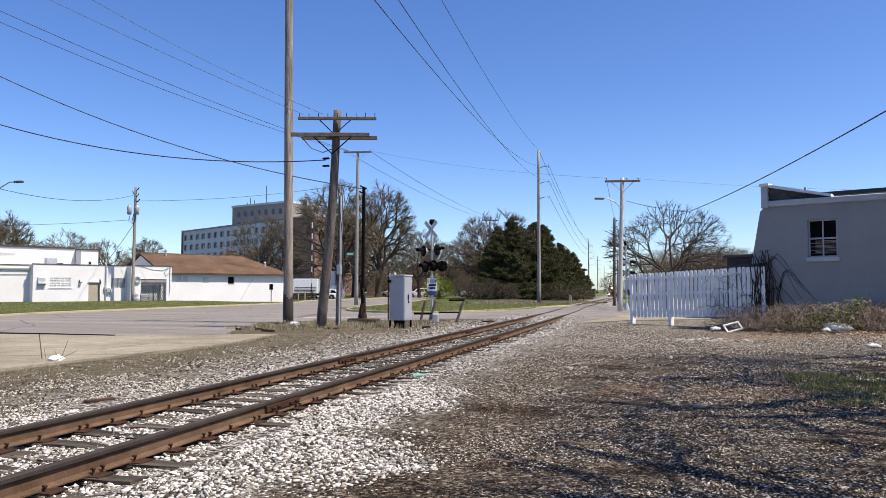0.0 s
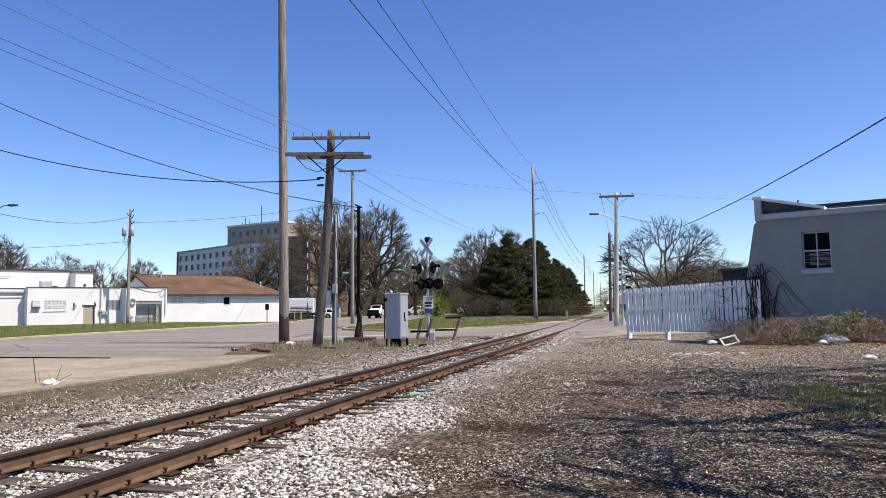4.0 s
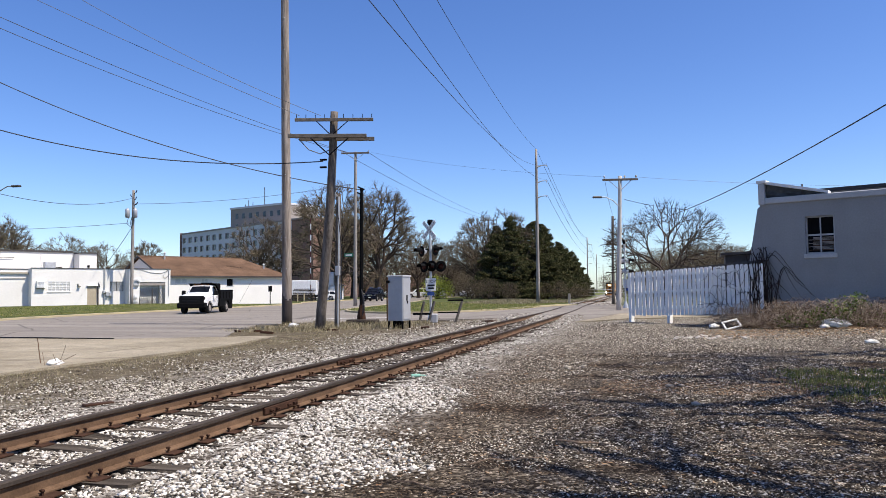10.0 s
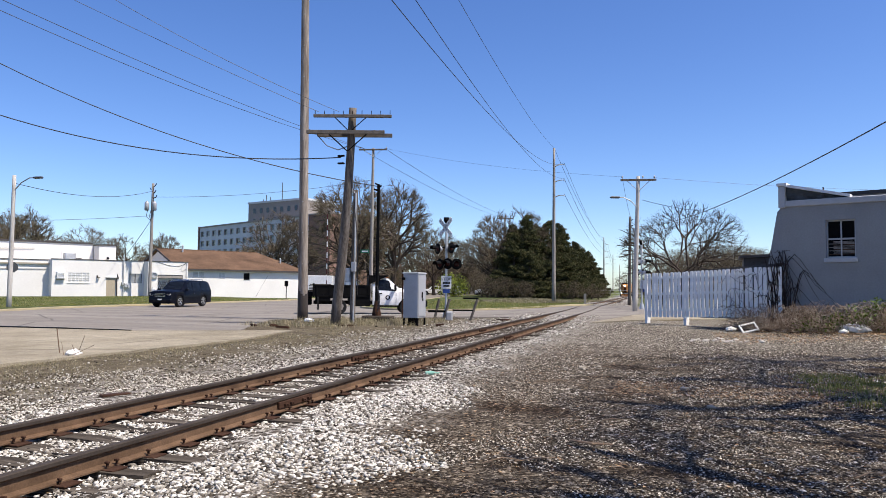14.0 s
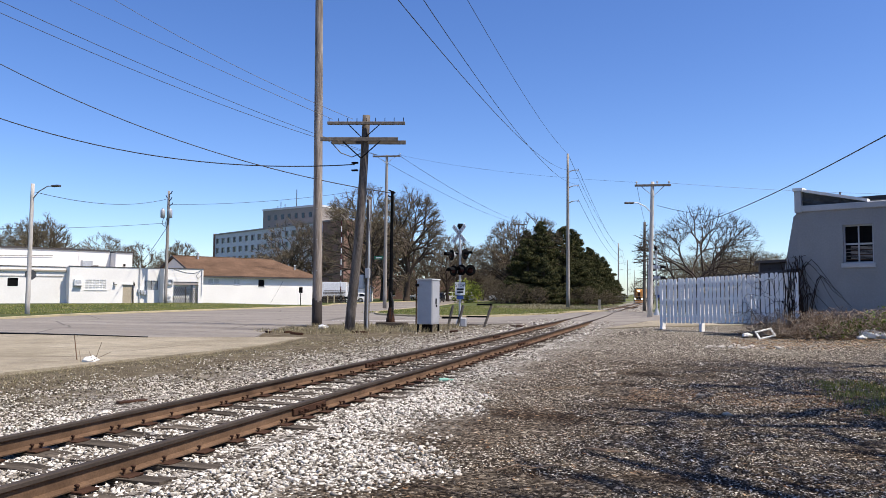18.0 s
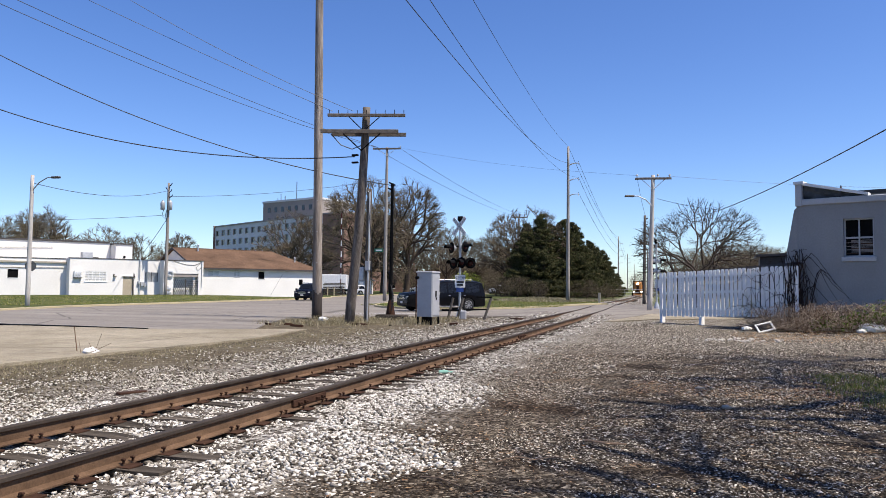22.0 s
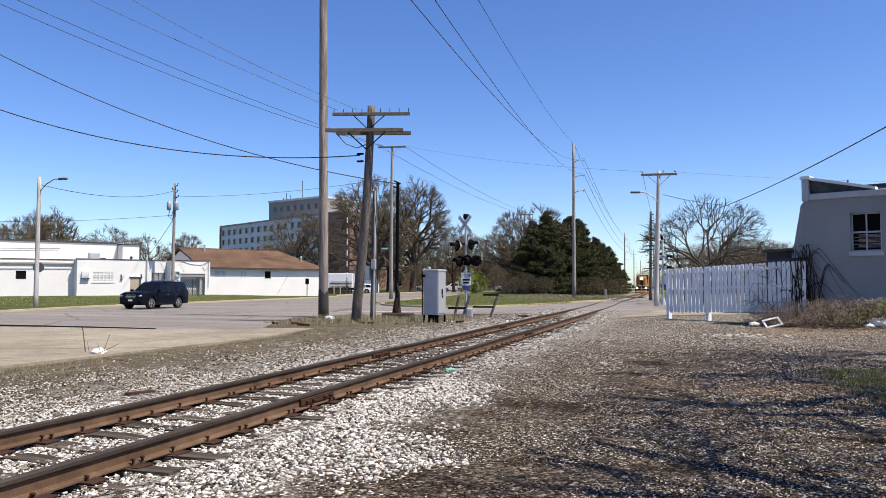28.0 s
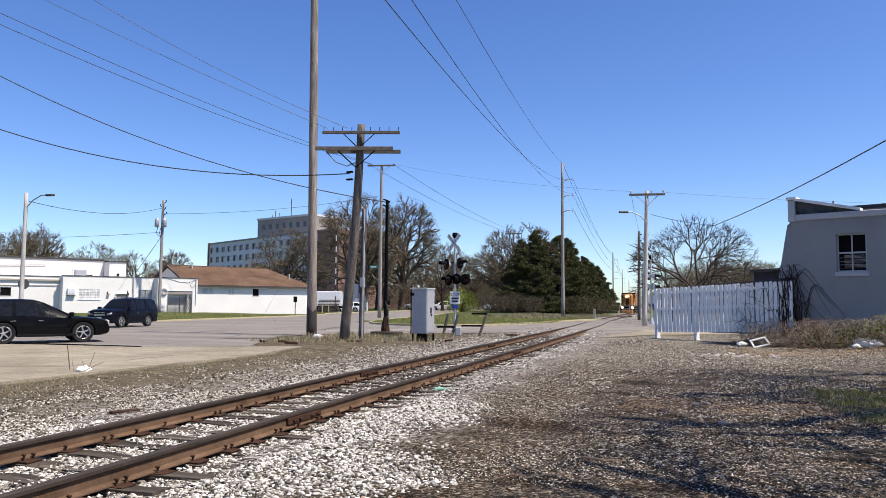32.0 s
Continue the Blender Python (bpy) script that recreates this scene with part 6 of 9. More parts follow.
def oak(seed, height, half, bole=0.26, limbs=6, depth=8, fine=0.012, twigs=7, thick_at=0.0055, girth=0.026, low=-0.3):
    """A bare broad-leaved tree: a short bole parts into rising limbs, and each forks again and again towards a rounded crown."""
    rng = np.random.default_rng(seed)
    seg, ends = [], []
    top = np.array([rng.normal(0, 0.01), rng.normal(0, 0.01), bole]) * height
    r0 = girth * height
    seg.append((np.array([0, 0, -0.3]), np.array([0, 0, 0.04 * height]), r0 * 1.5, r0 * 1.05))
    seg.append((np.array([0, 0, 0.04 * height]), top, r0 * 1.05, r0 * 0.85))
    centre, rad = np.array([0, 0, (1 + bole) * 0.5 * height]), np.array([half, half, (1 - bole) * 0.5]) * height

    def fork(p, d, length, r, level, aim):
        n = 3 if level < 4 else 2
        q = p
        for i in range(n):
            d = d + rng.normal(0, 0.11, 3) + aim * 0.07
            d = d / np.linalg.norm(d)
            e = q + d * length / n
            k0, k1 = r * (1 - 0.22 * i / n), r * (1 - 0.22 * (i + 1) / n)
            seg.append((q, e, k0, k1))
            q = e
        out = np.linalg.norm((q - centre) / rad)
        if level >= depth or r < fine * 0.9 or (out > 1.0 and level > 3):
            ends.append((q, d))
            return
        side = np.cross(d, rng.normal(0, 1, 3))
        side /= np.linalg.norm(side) + 1e-9
        away = (q - centre) / rad
        away = away / (np.linalg.norm(away) + 1e-6) * 0.2
        share = rng.uniform(0.42, 0.58)
        a = rng.uniform(0.36, 0.72)
        for w, sg in ((share, 1), (1 - share, -1)):
            nd = d + side * sg * a * (1.3 - w) * 1.25 + away
            na = aim + side * sg * 0.55
            fork(q, nd / np.linalg.norm(nd), length * rng.uniform(0.72, 0.90), r * 0.78 * (w / 0.5) ** 0.42 * 0.98, level + 1, na / np.linalg.norm(na))
        if level > 1 and rng.random() < 0.3:
            nd = d * 0.3 + np.cross(d, side) * rng.choice((-1, 1)) + away * 2
            fork(q, nd / np.linalg.norm(nd), length * 0.6, r * 0.42, min(level + 3, depth), nd / np.linalg.norm(nd))
    for k in range(limbs):
        a = k * 2.4 + rng.normal(0, 0.25)
        up = low + (1.5 - low) * ((k + 0.3) / limbs)
        goal = centre + rad * np.array([math.cos(a) * math.cos(up), math.sin(a) * math.cos(up), math.sin(up)])
        d = (goal - top) / np.linalg.norm(goal - top)
        far = np.linalg.norm(goal - top)
        p = top * (0.72 + 0.28 * (k + 1) / limbs)
        fork(p, d, far * 0.26 * rng.uniform(0.95, 1.1), r0 * rng.uniform(0.46, 0.62), 0, d)
    thick, thin, tips = [], [], []
    for q in seg:
        (thick if q[3] > thick_at * height else thin).append(q)
    for p, d in ends:
        for _ in range(twigs):
            g = d * 0.55 + rng.normal(0, 0.6, 3) + (p - centre) / np.linalg.norm(p - centre) * 0.25
            g = g / np.linalg.norm(g) * rng.uniform(0.015, 0.05) * height
            thin.append((p - d * rng.uniform(0, 0.05) * height, p + g, fine * 0.5, fine * 0.25))
            tips.append(p + g)
    # bring the crown to its height and breadth
    T = np.array(tips)
    kz = height / T[:, 2].max()
    kx = half * height * 2 / (np.percentile(T[:, 0], 99) - np.percentile(T[:, 0], 1))
    ky = half * height * 2 / (np.percentile(T[:, 1], 99) - np.percentile(T[:, 1], 1))
    K = np.array([kx, ky, kz])
    fit = lambda L: [(a * K, b * K, u, v) for a, b, u, v in L]
    return fit(thick), fit(thin), T * K, rng


def grow(seed, height, wide, base=0.28, cz=0.60, rz=0.40, n=700, fine=0.02, twigs=5, limbs=8):
    """A bare tree that fills a rounded, uneven crown: limbs reach for points spread through it, thickness follows what they carry."""
    rng = np.random.default_rng(seed)
    N = n * 9 + 200
    P, Dn, par = np.zeros((N, 3)), np.zeros((N, 3)), np.full(N, -1)
    P[0], Dn[0], used = (0, 0, -0.3), (0, 0, 1), 1
    for k in range(5):
        P[used] = P[used - 1] + np.array([rng.normal(0, 0.012), rng.normal(0, 0.012), (base + 0.02) / 5]) * height
        Dn[used], par[used] = (0, 0, 1), used - 1
        used += 1
    top = P[used - 1].copy()
    u = rng.normal(0, 1, (n * 3, 3))
    u /= np.linalg.norm(u, axis=1, keepdims=True)
    a = np.arctan2(u[:, 1], u[:, 0])
    k = 1 + 0.11 * np.sin(3 * a + seed) + 0.09 * np.sin(5 * a + 4 * u[:, 2] + seed) + 0.05 * np.sin(11 * a + 9 * u[:, 2])
    T = u * (rng.random(n * 3) ** 0.42 * k)[:, None] * np.array([wide, wide, rz]) * height + np.array([0, 0, cz * height])
    T = T[T[:, 2] > base * height * 0.9][:n]
    T = T[np.argsort(np.linalg.norm(T - top, axis=1))]
    first = []
    for q in range(limbs):
        b = q * 2.4 + rng.normal(0, 0.3)
        e = (0.25 + 0.75 * (q / limbs)) * 1.2
        first.append(np.array([math.cos(b) * math.cos(e) * wide, math.sin(b) * math.cos(e) * wide, math.sin(e) * rz]) * 0.62 * height + np.array([0, 0, (cz * 0.55 + base * 0.45) * height]))
    for t in first + list(T):
        d = t - P[:used]
        dist = np.linalg.norm(d, axis=1) + 1e-6
        cost = dist * (1.0 + 0.5 * (1 - (d * Dn[:used]).sum(1) / dist))
        i = int(np.argmin(cost))
        m = max(1, min(8, math.ceil(dist[i] / (0.055 * height))))
        c = P[i] + Dn[i] * dist[i] * 0.22
        prev, p0 = i, P[i].copy()
        for s in range(1, m + 1):
            v = s / m
            q = (1 - v) ** 2 * p0 + 2 * v * (1 - v) * c + v * v * t + (rng.normal(0, 0.004 * height, 3) if s < m else 0)
            P[used], par[used] = q, prev
            g = q - P[prev]
            Dn[used] = g / (np.linalg.norm(g) + 1e-9)
            prev = used
            used += 1
            if used >= N - 10:
                break
        if used >= N - 10:
            break
    cnt = np.ones(used)
    for i in range(used - 1, 0, -1):
        cnt[par[i]] += cnt[i]
    e = math.log(0.026 * height / fine) / math.log(cnt[0])
    rad = fine * cnt ** e
    thick, thin, ends = [], [], []
    for i in range(1, used):
        r0 = min(rad[par[i]], rad[i] * 1.35)
        (thick if rad[i] > 0.0028 * height else thin).append((P[par[i]], P[i], r0, rad[i]))
        if cnt[i] <= 4:
            for _ in range(twigs):
                o = P[i] - np.array([0, 0, cz * height * 0.8])
                g = Dn[i] * 0.5 + o / (np.linalg.norm(o) + 1e-6) * 0.6 + rng.normal(0, 0.5, 3)
                g *= rng.uniform(0.025, 0.075) * height / np.linalg.norm(g)
                thin.append((P[i], P[i] + g, fine * 0.7, fine * 0.4))
                ends.append(P[i] + g)
    return thick, thin, np.array(ends), rng


def bare_tree(seed, height, label, buds=1, keep=None, twig="twig", **how):
    thick, thin, ends, rng = (oak if "half" in how else grow if "wide" in how else branch_tree)(seed, height, **how)
    if keep:                                            # boughs left out in view or where shade would reach too far
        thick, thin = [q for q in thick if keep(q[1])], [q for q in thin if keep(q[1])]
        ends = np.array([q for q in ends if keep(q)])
    t = tagged(empty("bare_tree"), label, "tree", "bare trees")
    raw("trunk", *prisms(thick, 6), "bark", t, "dark furrowed trunk and limbs")
    raw("crown", *prisms(thin, 3), twig, t, "fine bare twigs")
    if buds:
        P = np.repeat(ends, buds, 0) + rng.normal(0, 0.12 * height / 15, (len(ends) * buds, 3))
        raw("young_foliage", *flakes(P, 0.085 * height / 15, rng), "bud", t, "sparse olive spring buds")
    return t


def pine(seed, height, width, label):
    rng = np.random.default_rng(seed)
    t = tagged(empty("pine_tree"), label, "tree", "dark pines")
    raw("trunk", *prisms([((0, 0, -0.2), (0, 0, height * 0.5), height * 0.02, height * 0.013), ((0, 0, height * 0.5), (0, 0, height * 0.96), height * 0.013, 0.03)], 7), "bark", t)
    P, segs = [], []
    n = int(height * 9)
    for k in range(n):
        z = height * (0.03 + 0.95 * (k / n))
        reach = width * (1 - (z / height) ** 1.5) * rng.uniform(0.55, 1.12) + 0.25
        a = rng.uniform(0, math.tau)
        d = np.array([math.cos(a), math.sin(a), rng.uniform(-0.05, 0.30)])
        segs.append(((0, 0, z), tuple(np.array([0, 0, z]) + d * reach), 0.045, 0.012))
        m = int(10 + reach * 16)
        s = rng.uniform(0.25, 1.0, m) ** 0.7
        q = np.array([0, 0, z]) + d * reach * s[:, None]
        side = np.array([-d[1], d[0], 0])
        q = q + side * rng.normal(0, 0.18 * reach, m)[:, None] * (1.1 - s[:, None]) + rng.normal(0, 0.09, (m, 3))
        for c in q:
            P.append(c + rng.normal(0, 0.16, (14, 3)) * np.array([1, 1, 0.55]))
    P = np.concatenate(P)
    raw("branches", *prisms(segs, 3), "bark", t)
    raw("crown", *flakes(P, 0.17, rng, -0.35), "needle", t, "dense dark green needle clumps")
    return t


def woods():
    # masters stand among the rest
    oak_a = bare_tree(21, 20.8, "large bare oak with a wide dark branching crown", 2, half=0.37, bole=0.24, limbs=9, depth=7, fine=0.034, twigs=13)
    oak_b = bare_tree(8, 22.8, "large bare oak with faint olive buds", 2, half=0.34, bole=0.26, limbs=9, depth=7, fine=0.034, twigs=13)
    elm = bare_tree(5, 14, "bare grey-brown tree with fine twigs and a rounded crown", 1, half=0.38, bole=0.2, limbs=8, depth=7, fine=0.022, twigs=12)
    scrub = bare_tree(33, 6, "small bare brown tree with a rounded dense crown", 6, wide=0.55, base=0.06, cz=0.48, rz=0.5, n=800, fine=0.009, twigs=6)
    oak_a.matrix_world = pose(-51.3, 116.2, 0, 0, 0, 20)
    oak_b.matrix_world = pose(-50.2, 132.5, 0, 0, 0, 100)
    elm.matrix_world = pose(-44.5, 140.5, 0, 0, 0, 10)
    scrub.matrix_world = pose(-30, 150, 0, 0, 0, 0)
    rr = random.Random(2)

    def more(src, x, y, k, h0):
        s = k / h0
        c = copy_thing(src, pose(x, y, lz(x, y) - 0.05, 0, 0, rr.uniform(0, 360)))
        c.scale = (s, s, s * rr.uniform(0.95, 1.05))
        return c
    for x, y, h in ((-57.5, 138, 18), (-106, 96, 14.3), (-66, 150, 16)):
        more(oak_a, x, y, h, 20.6)
    for x, y, h in ((-60.5, 149.5, 16), (-118, 112, 16), (-128, 122, 16)):
        more(oak_b, x, y, h, 21.6)
    for x, y, h in ((-79.2, 140, 18.6), (-75.2, 142, 15.5), (-47, 158, 13.5), (-41.7, 165, 13), (-43, 154, 13), (-38, 170, 13.5), (-34, 160, 12), (-30, 165, 14), (-27, 150, 13), (-106, 137, 14), (-122, 132, 14.5),
                    (-128, 151, 15), (-140, 140, 14), (-112, 145, 13), (-26.2, 118, 14.2), (-23.0, 119, 14.6), (-28.2, 122, 13.6), (-135, 118, 14), (-90, 150, 13), (-150, 170, 15), (-170, 180, 16), (-55, 175, 14), (-62, 178, 15), (-70, 182, 15)):
        more(elm, x, y, h, 14)
    for x, y, h in ((-32, 148, 6), (-36, 150, 5), (-58, 126, 5), (-62, 133, 6), (-19, 118, 4), (-16.4, 116, 3), (-14.2, 118, 3.4), (-13.6, 126, 3), (-12.8, 134, 3.2), (-12.6, 146, 3.4), (1.5, 82, 6.4), (4.5, 86, 6.8), (7.6, 88, 7.0),
                    (-1.2, 84, 3.8), (0.2, 80, 5.8), (3.0, 79, 6.3), (6.2, 80, 6.7), (8.8, 82, 6.4), (5.0, 75, 5.6), (1.8, 76, 5.2), (-0.4, 77, 3.6), (7.4, 76, 5.6), (11, 92, 6.2), (14, 97, 7), (18, 100, 8), (-8, 330, 9), (0, 345, 10), (10, 360, 11), (-18, 350, 10), (24, 240, 9), (16, 220, 8), (30, 180, 9), (8, 180, 6), (-72, 118, 5), (-40, 160, 7), (-44, 166, 7.5), (-50, 170, 8), (-56, 168, 7), (-60, 160, 6.5), (-66, 170, 8), (-36, 168, 7), (-30, 172, 7.5), (-28, 160, 6), (-25, 140, 5.5), (-26.5, 131, 5), (-70, 160, 7), (-48, 176, 9), (-42, 180, 9), (-54, 148, 5), (-22.8, 105.5, 3.2), (-25.5, 107, 3.4), (-19.6, 105, 2.8), (-27.5, 112, 4.2)):
        more(scrub, x, y, h, 6)
    # the spreading tree behind the fence
    t = bare_tree(14, 9.3, "wide bare tree with dark twisting limbs behind the fence", 0, twig="dark_twig", half=0.52, bole=0.2, limbs=7, depth=8, fine=0.011, twigs=5, girth=0.025, low=-0.25, thick_at=0.004)
    t.matrix_world = pose(1.35, 63.5, lz(1.3, 63.5), 0, 0, 200)
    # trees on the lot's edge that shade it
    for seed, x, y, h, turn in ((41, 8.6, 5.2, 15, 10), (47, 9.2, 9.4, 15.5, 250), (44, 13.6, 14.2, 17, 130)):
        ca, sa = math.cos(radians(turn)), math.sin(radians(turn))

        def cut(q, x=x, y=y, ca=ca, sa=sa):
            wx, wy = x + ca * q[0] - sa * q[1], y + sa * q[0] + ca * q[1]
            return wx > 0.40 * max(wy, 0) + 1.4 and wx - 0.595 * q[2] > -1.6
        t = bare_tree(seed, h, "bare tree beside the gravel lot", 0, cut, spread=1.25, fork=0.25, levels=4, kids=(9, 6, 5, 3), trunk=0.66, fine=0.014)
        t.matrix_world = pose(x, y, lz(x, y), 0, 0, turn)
    # two unseen boughs over the lot, added to cast its long shadow streaks
    def bough(tree, a, b, r, seed):
        q = np.random.default_rng(seed)
        a, b = np.array(a, float), np.array(b, float)
        segs, last = [], a
        for i in range(1, 15):
            t = i / 14
            p = a + (b - a) * t + np.array([0, 0, 0.5 * math.sin(math.pi * t)]) + q.normal(0, 0.08, 3)
            k = r * (1.05 - 0.8 * t)
            segs.append((last, p, k * 1.05, k))
            for _ in range(3):
                d = (b - a) / np.linalg.norm(b - a) * 0.7 + q.normal(0, 0.6, 3)
                e = p + d * q.uniform(0.5, 1.3)
                segs.append((p, e, k * 0.35, 0.012))
                for _ in range(4):
                    g = p + (e - p) * q.uniform(0.3, 1)
                    segs.append((g, g + d * 0.25 + q.normal(0, 0.28, 3), 0.011, 0.006))
            last = p
        raw("bough", *prisms(segs, 5), "bark", tree, "long bare bough").matrix_world = Matrix.Identity(4)
    # unseen tree, placed here only to carry the first bough
    stem = tagged(empty("bare_tree", pose(12.4, 21.3, lz(12.4, 21.3))), "slim unseen bare tree added to carry a shading bough", "tree", "bare trees")
    raw("trunk", *prisms([((0, 0, -0.2), (-0.1, -0.1, 3), 0.2, 0.17), ((-0.1, -0.1, 3), (-0.4, -0.4, 5.6), 0.17, 0.14), ((-0.4, -0.4, 5.6), (-0.2, -0.3, 9.5), 0.12, 0.04)], 8), "bark", stem)
    bough(stem, (12.0, 20.9, 5.5), (4.6, 14.9, 8.7), 0.12, 3)
    bough(t, (13.4, 14.2, 5.6), (4.4, 11.0, 7.9), 0.10, 4)
    # pines
    pa = pine(3, 13, 4.6, "tall dense dark green pine at the woods' edge")
    pb = pine(9, 10, 4.4, "broad dark green pine with layered boughs")
    pa.matrix_world = pose(-20.8, 113, 0, 0, 0, 0)
    pb.matrix_world = pose(-22.2, 110.5, 0, 0, 0, 0)
    for src, h0, x, y, h in ((pa, 13, -18.4, 120, 13.2), (pa, 13, -17.2, 124, 12.8), (pb, 10, -24.4, 127, 12), (pa, 13, -21.8, 129, 13.4), (pb, 10, -23.4, 121, 11), (pb, 10, -16.9, 127, 11.8), (pa, 13, -16.1, 137, 11.0), (pb, 10, -15.6, 142, 9.8), (pb, 10, -15.1, 149, 9.4),
                             (pb, 10, -14.9, 156, 7.4), (pa, 13, -14.8, 168, 6.6), (pb, 10, -14.9, 182, 5.8), (pb, 10, -19.5, 109, 7.6), (pa, 13, -23.4, 116, 11.8), (pb, 10, -19.6, 135, 11.5), (pb, 10, -17.6, 116.5, 8.2)):
        more(src, x, y, h, h0)


woods()


def blades(name, pts, h, w, material, label, seed, lean=0.35):
    rng = np.random.default_rng(seed)
    n = len(pts)
    a = rng.uniform(0, math.tau, n)
    side = np.stack([np.cos(a), np.sin(a), np.zeros(n)], 1) * (w * rng.uniform(0.6, 1.4, (n, 1)))
    hh = (h * rng.uniform(0.4, 1.3, n))[:, None]
    b = rng.normal(0, lean, (n, 2)) * hh
    tip = pts + np.concatenate([b, hh], 1)
    mid = pts + np.concatenate([b * 0.3, hh * 0.6], 1)
    V = np.stack([pts - side, pts + side, mid + side * 0.7, mid - side * 0.7, tip], 1).reshape(-1, 3)
    f = np.array([[0, 1, 2], [0, 2, 3], [3, 2, 4]])
    F = (f[None] + (np.arange(n) * 5)[:, None, None]).reshape(-1, 3)
    return tagged(raw(name, V, F, material), label, "grass", kind="stuff")


def on_land(x, y, lift=-0.03):
    return np.stack([x, y, land(x, y) + lift], 1)


def plants():
    rng = np.random.default_rng(17)

    def clumps(n, m, x0, x1, y0, y1, s):
        cx, cy = rng.uniform(x0, x1, n), rng.uniform(y0, y1, n)
        return np.repeat(cx, m) + rng.normal(0, s, n * m), np.repeat(cy, m) + rng.normal(0, s, n * m)
    # tall dry grass round the old poles
    x, y = clumps(170, 26, -16.3, -11.0, 25.5, 33.5, 0.2)
    k = (y > 24.8 + 0.2 * (x + 12)) & (x < -10.4) & (y < 35.5 + 0.5 * (x + 12)) & (x - 0.45 * (y - 30) > -17.2)
    blades("dry_grass", on_land(x[k], y[k]), 0.2, 0.006, "dry_grass", "tall dry straw-coloured grass round the poles", 1, 0.65)
    x, y = clumps(60, 30, -13.4, -9.6, 28, 33.5, 0.14)
    blades("dry_grass", on_land(x, y), 0.2, 0.007, "dry_grass", "dry weeds beside the signal cabinet", 2)
    # verge between apron and ballast
    x, y = clumps(420, 22, -12.25, -10.4, 4, 25, 0.22)
    blades("verge_grass", on_land(x, y), 0.045, 0.004, "dry_grass", "short dry verge grass along the apron", 3, 0.9)
    x, y = rng.uniform(-11.6, -8.2, 5000), rng.uniform(4, 24, 5000)
    blades("verge_grass", on_land(x, y), 0.045, 0.005, "dry_grass", "thin dry grass among the stones", 4)
    # green tuft on the lot
    x, y = clumps(110, 40, 2.2, 4.6, 11.2, 15.2, 0.12)
    k = (x > 1.9) & (y > 10.6 + 0.2 * (x - 2)) & (x < 7)
    blades("green_tuft", on_land(x[k], y[k]), 0.085, 0.005, "green_grass", "fresh green grass tuft on the lot", 5)
    x, y = clumps(60, 30, 4.5, 8.5, 11.5, 16.5, 0.15)
    blades("green_tuft", on_land(x, y), 0.085, 0.005, "green_grass", "fresh green grass tuft on the lot", 6)
    # rough grass on the island and lawn edge
    x, y = rng.uniform(-24, -6.5, 26000), rng.uniform(46, 84, 26000)
    k = (y > 47.2 + np.abs(x + 15) * 0.55) & (x + 0.05 * (y - 50) > -23.5) & (x < -8.2 - 0.0 * y)
    blades("island_grass", on_land(x[k], y[k], 0.08), 0.10, 0.014, "green_grass", "rough spring grass on the island", 7)
    x, y = rng.uniform(-20, -8.4, 9000), rng.uniform(74, 108, 9000)
    blades("island_grass", on_land(x, y, 0.08), 0.24, 0.02, "dry_grass", "long dry grass before the pines", 8)
    x, y = rng.uniform(-52, -39.5, 16000), rng.uniform(36, 72, 16000)
    k = x < np.interp(y, [12, 30.5, 38.5, 48.4, 60, 71, 82], [-33.6, -35.6, -37.4, -38.0, -38.6, -39.2, -41.2]) - 0.3
    blades("lawn_grass", on_land(x[k], y[k], 0.1), 0.09, 0.015, "green_grass", "mown green lawn grass", 9)
    # leaf litter
    def leaves(n, x0, x1, y0, y1, size, seed, keep=None, name="leaf_litter", material="litter", label="scattered dry brown fallen leaves"):
        r = np.random.default_rng(seed)
        x, y = r.uniform(x0, x1, n), r.uniform(y0, y1, n)
        if keep is not None:
            k = keep(x, y)
            x, y = x[k], y[k]
        P = on_land(x, y, 0.0)
        V, F = flakes(P, size, r)
        V[:, 2] = np.repeat(P[:, 2], 3) + np.abs(V[:, 2] - np.repeat(P[:, 2], 3)) * 0.35
        tagged(raw(name, V, F, material), label, "leaves", kind="stuff")
    leaves(9500, 2.0, 9.5, 24.2, 30.5, 0.10, 1, lambda x, y: y > 30.3 - (x - 2.2) * 0.95 * (x < 6) - (x >= 6) * 3.7 - 1.2)
    leaves(2600, -3.5, 7.5, 4, 20, 0.045, 2)
    leaves(9500, 1.5, 9.5, 22.4, 27.6, 0.075, 21, lambda x, y: np.random.default_rng(8).random(len(x)) < np.clip((y - 22.6 + 0.15 * (x - 2)) / 3.5, 0.03, 1) * (0.35 + 0.65 * (np.sin(x * 2.3 + y) * np.sin(y * 2.9 - x) > -0.2)))
    leaves(5200, -4.42, -4.0, 3, 24, 0.03, 3, lambda x, y: np.sin(y * 2.1) + np.sin(y * 5.3 + 1) > -0.5)
    leaves(900, -4.2, -3.6, 3, 22, 0.03, 34)
    leaves(1800, -5.95, -4.5, 3, 22, 0.028, 31)
    leaves(3600, -0.8, 2.4, 11.3, 12.9, 0.035, 32)
    leaves(5000, -3.0, 6.5, 3.5, 14, 0.03, 33)
    leaves(2600, 1.8, 5.6, 10.8, 15.5, 0.055, 4)
    # shredded bark and straw trodden into the lot
    r = np.random.default_rng(61)
    n = 26000
    x, y = r.uniform(-2.9, 8.5, n), 3.6 + 17 * r.random(n) ** 1.5
    k = r.random(n) < np.clip(0.25 + 0.5 * (np.sin(x * 1.3 + y * 0.7) * np.sin(y * 1.1 - x * 0.6) > -0.1) + 0.12 * x, 0.1, 1)
    x, y = x[k], y[k]
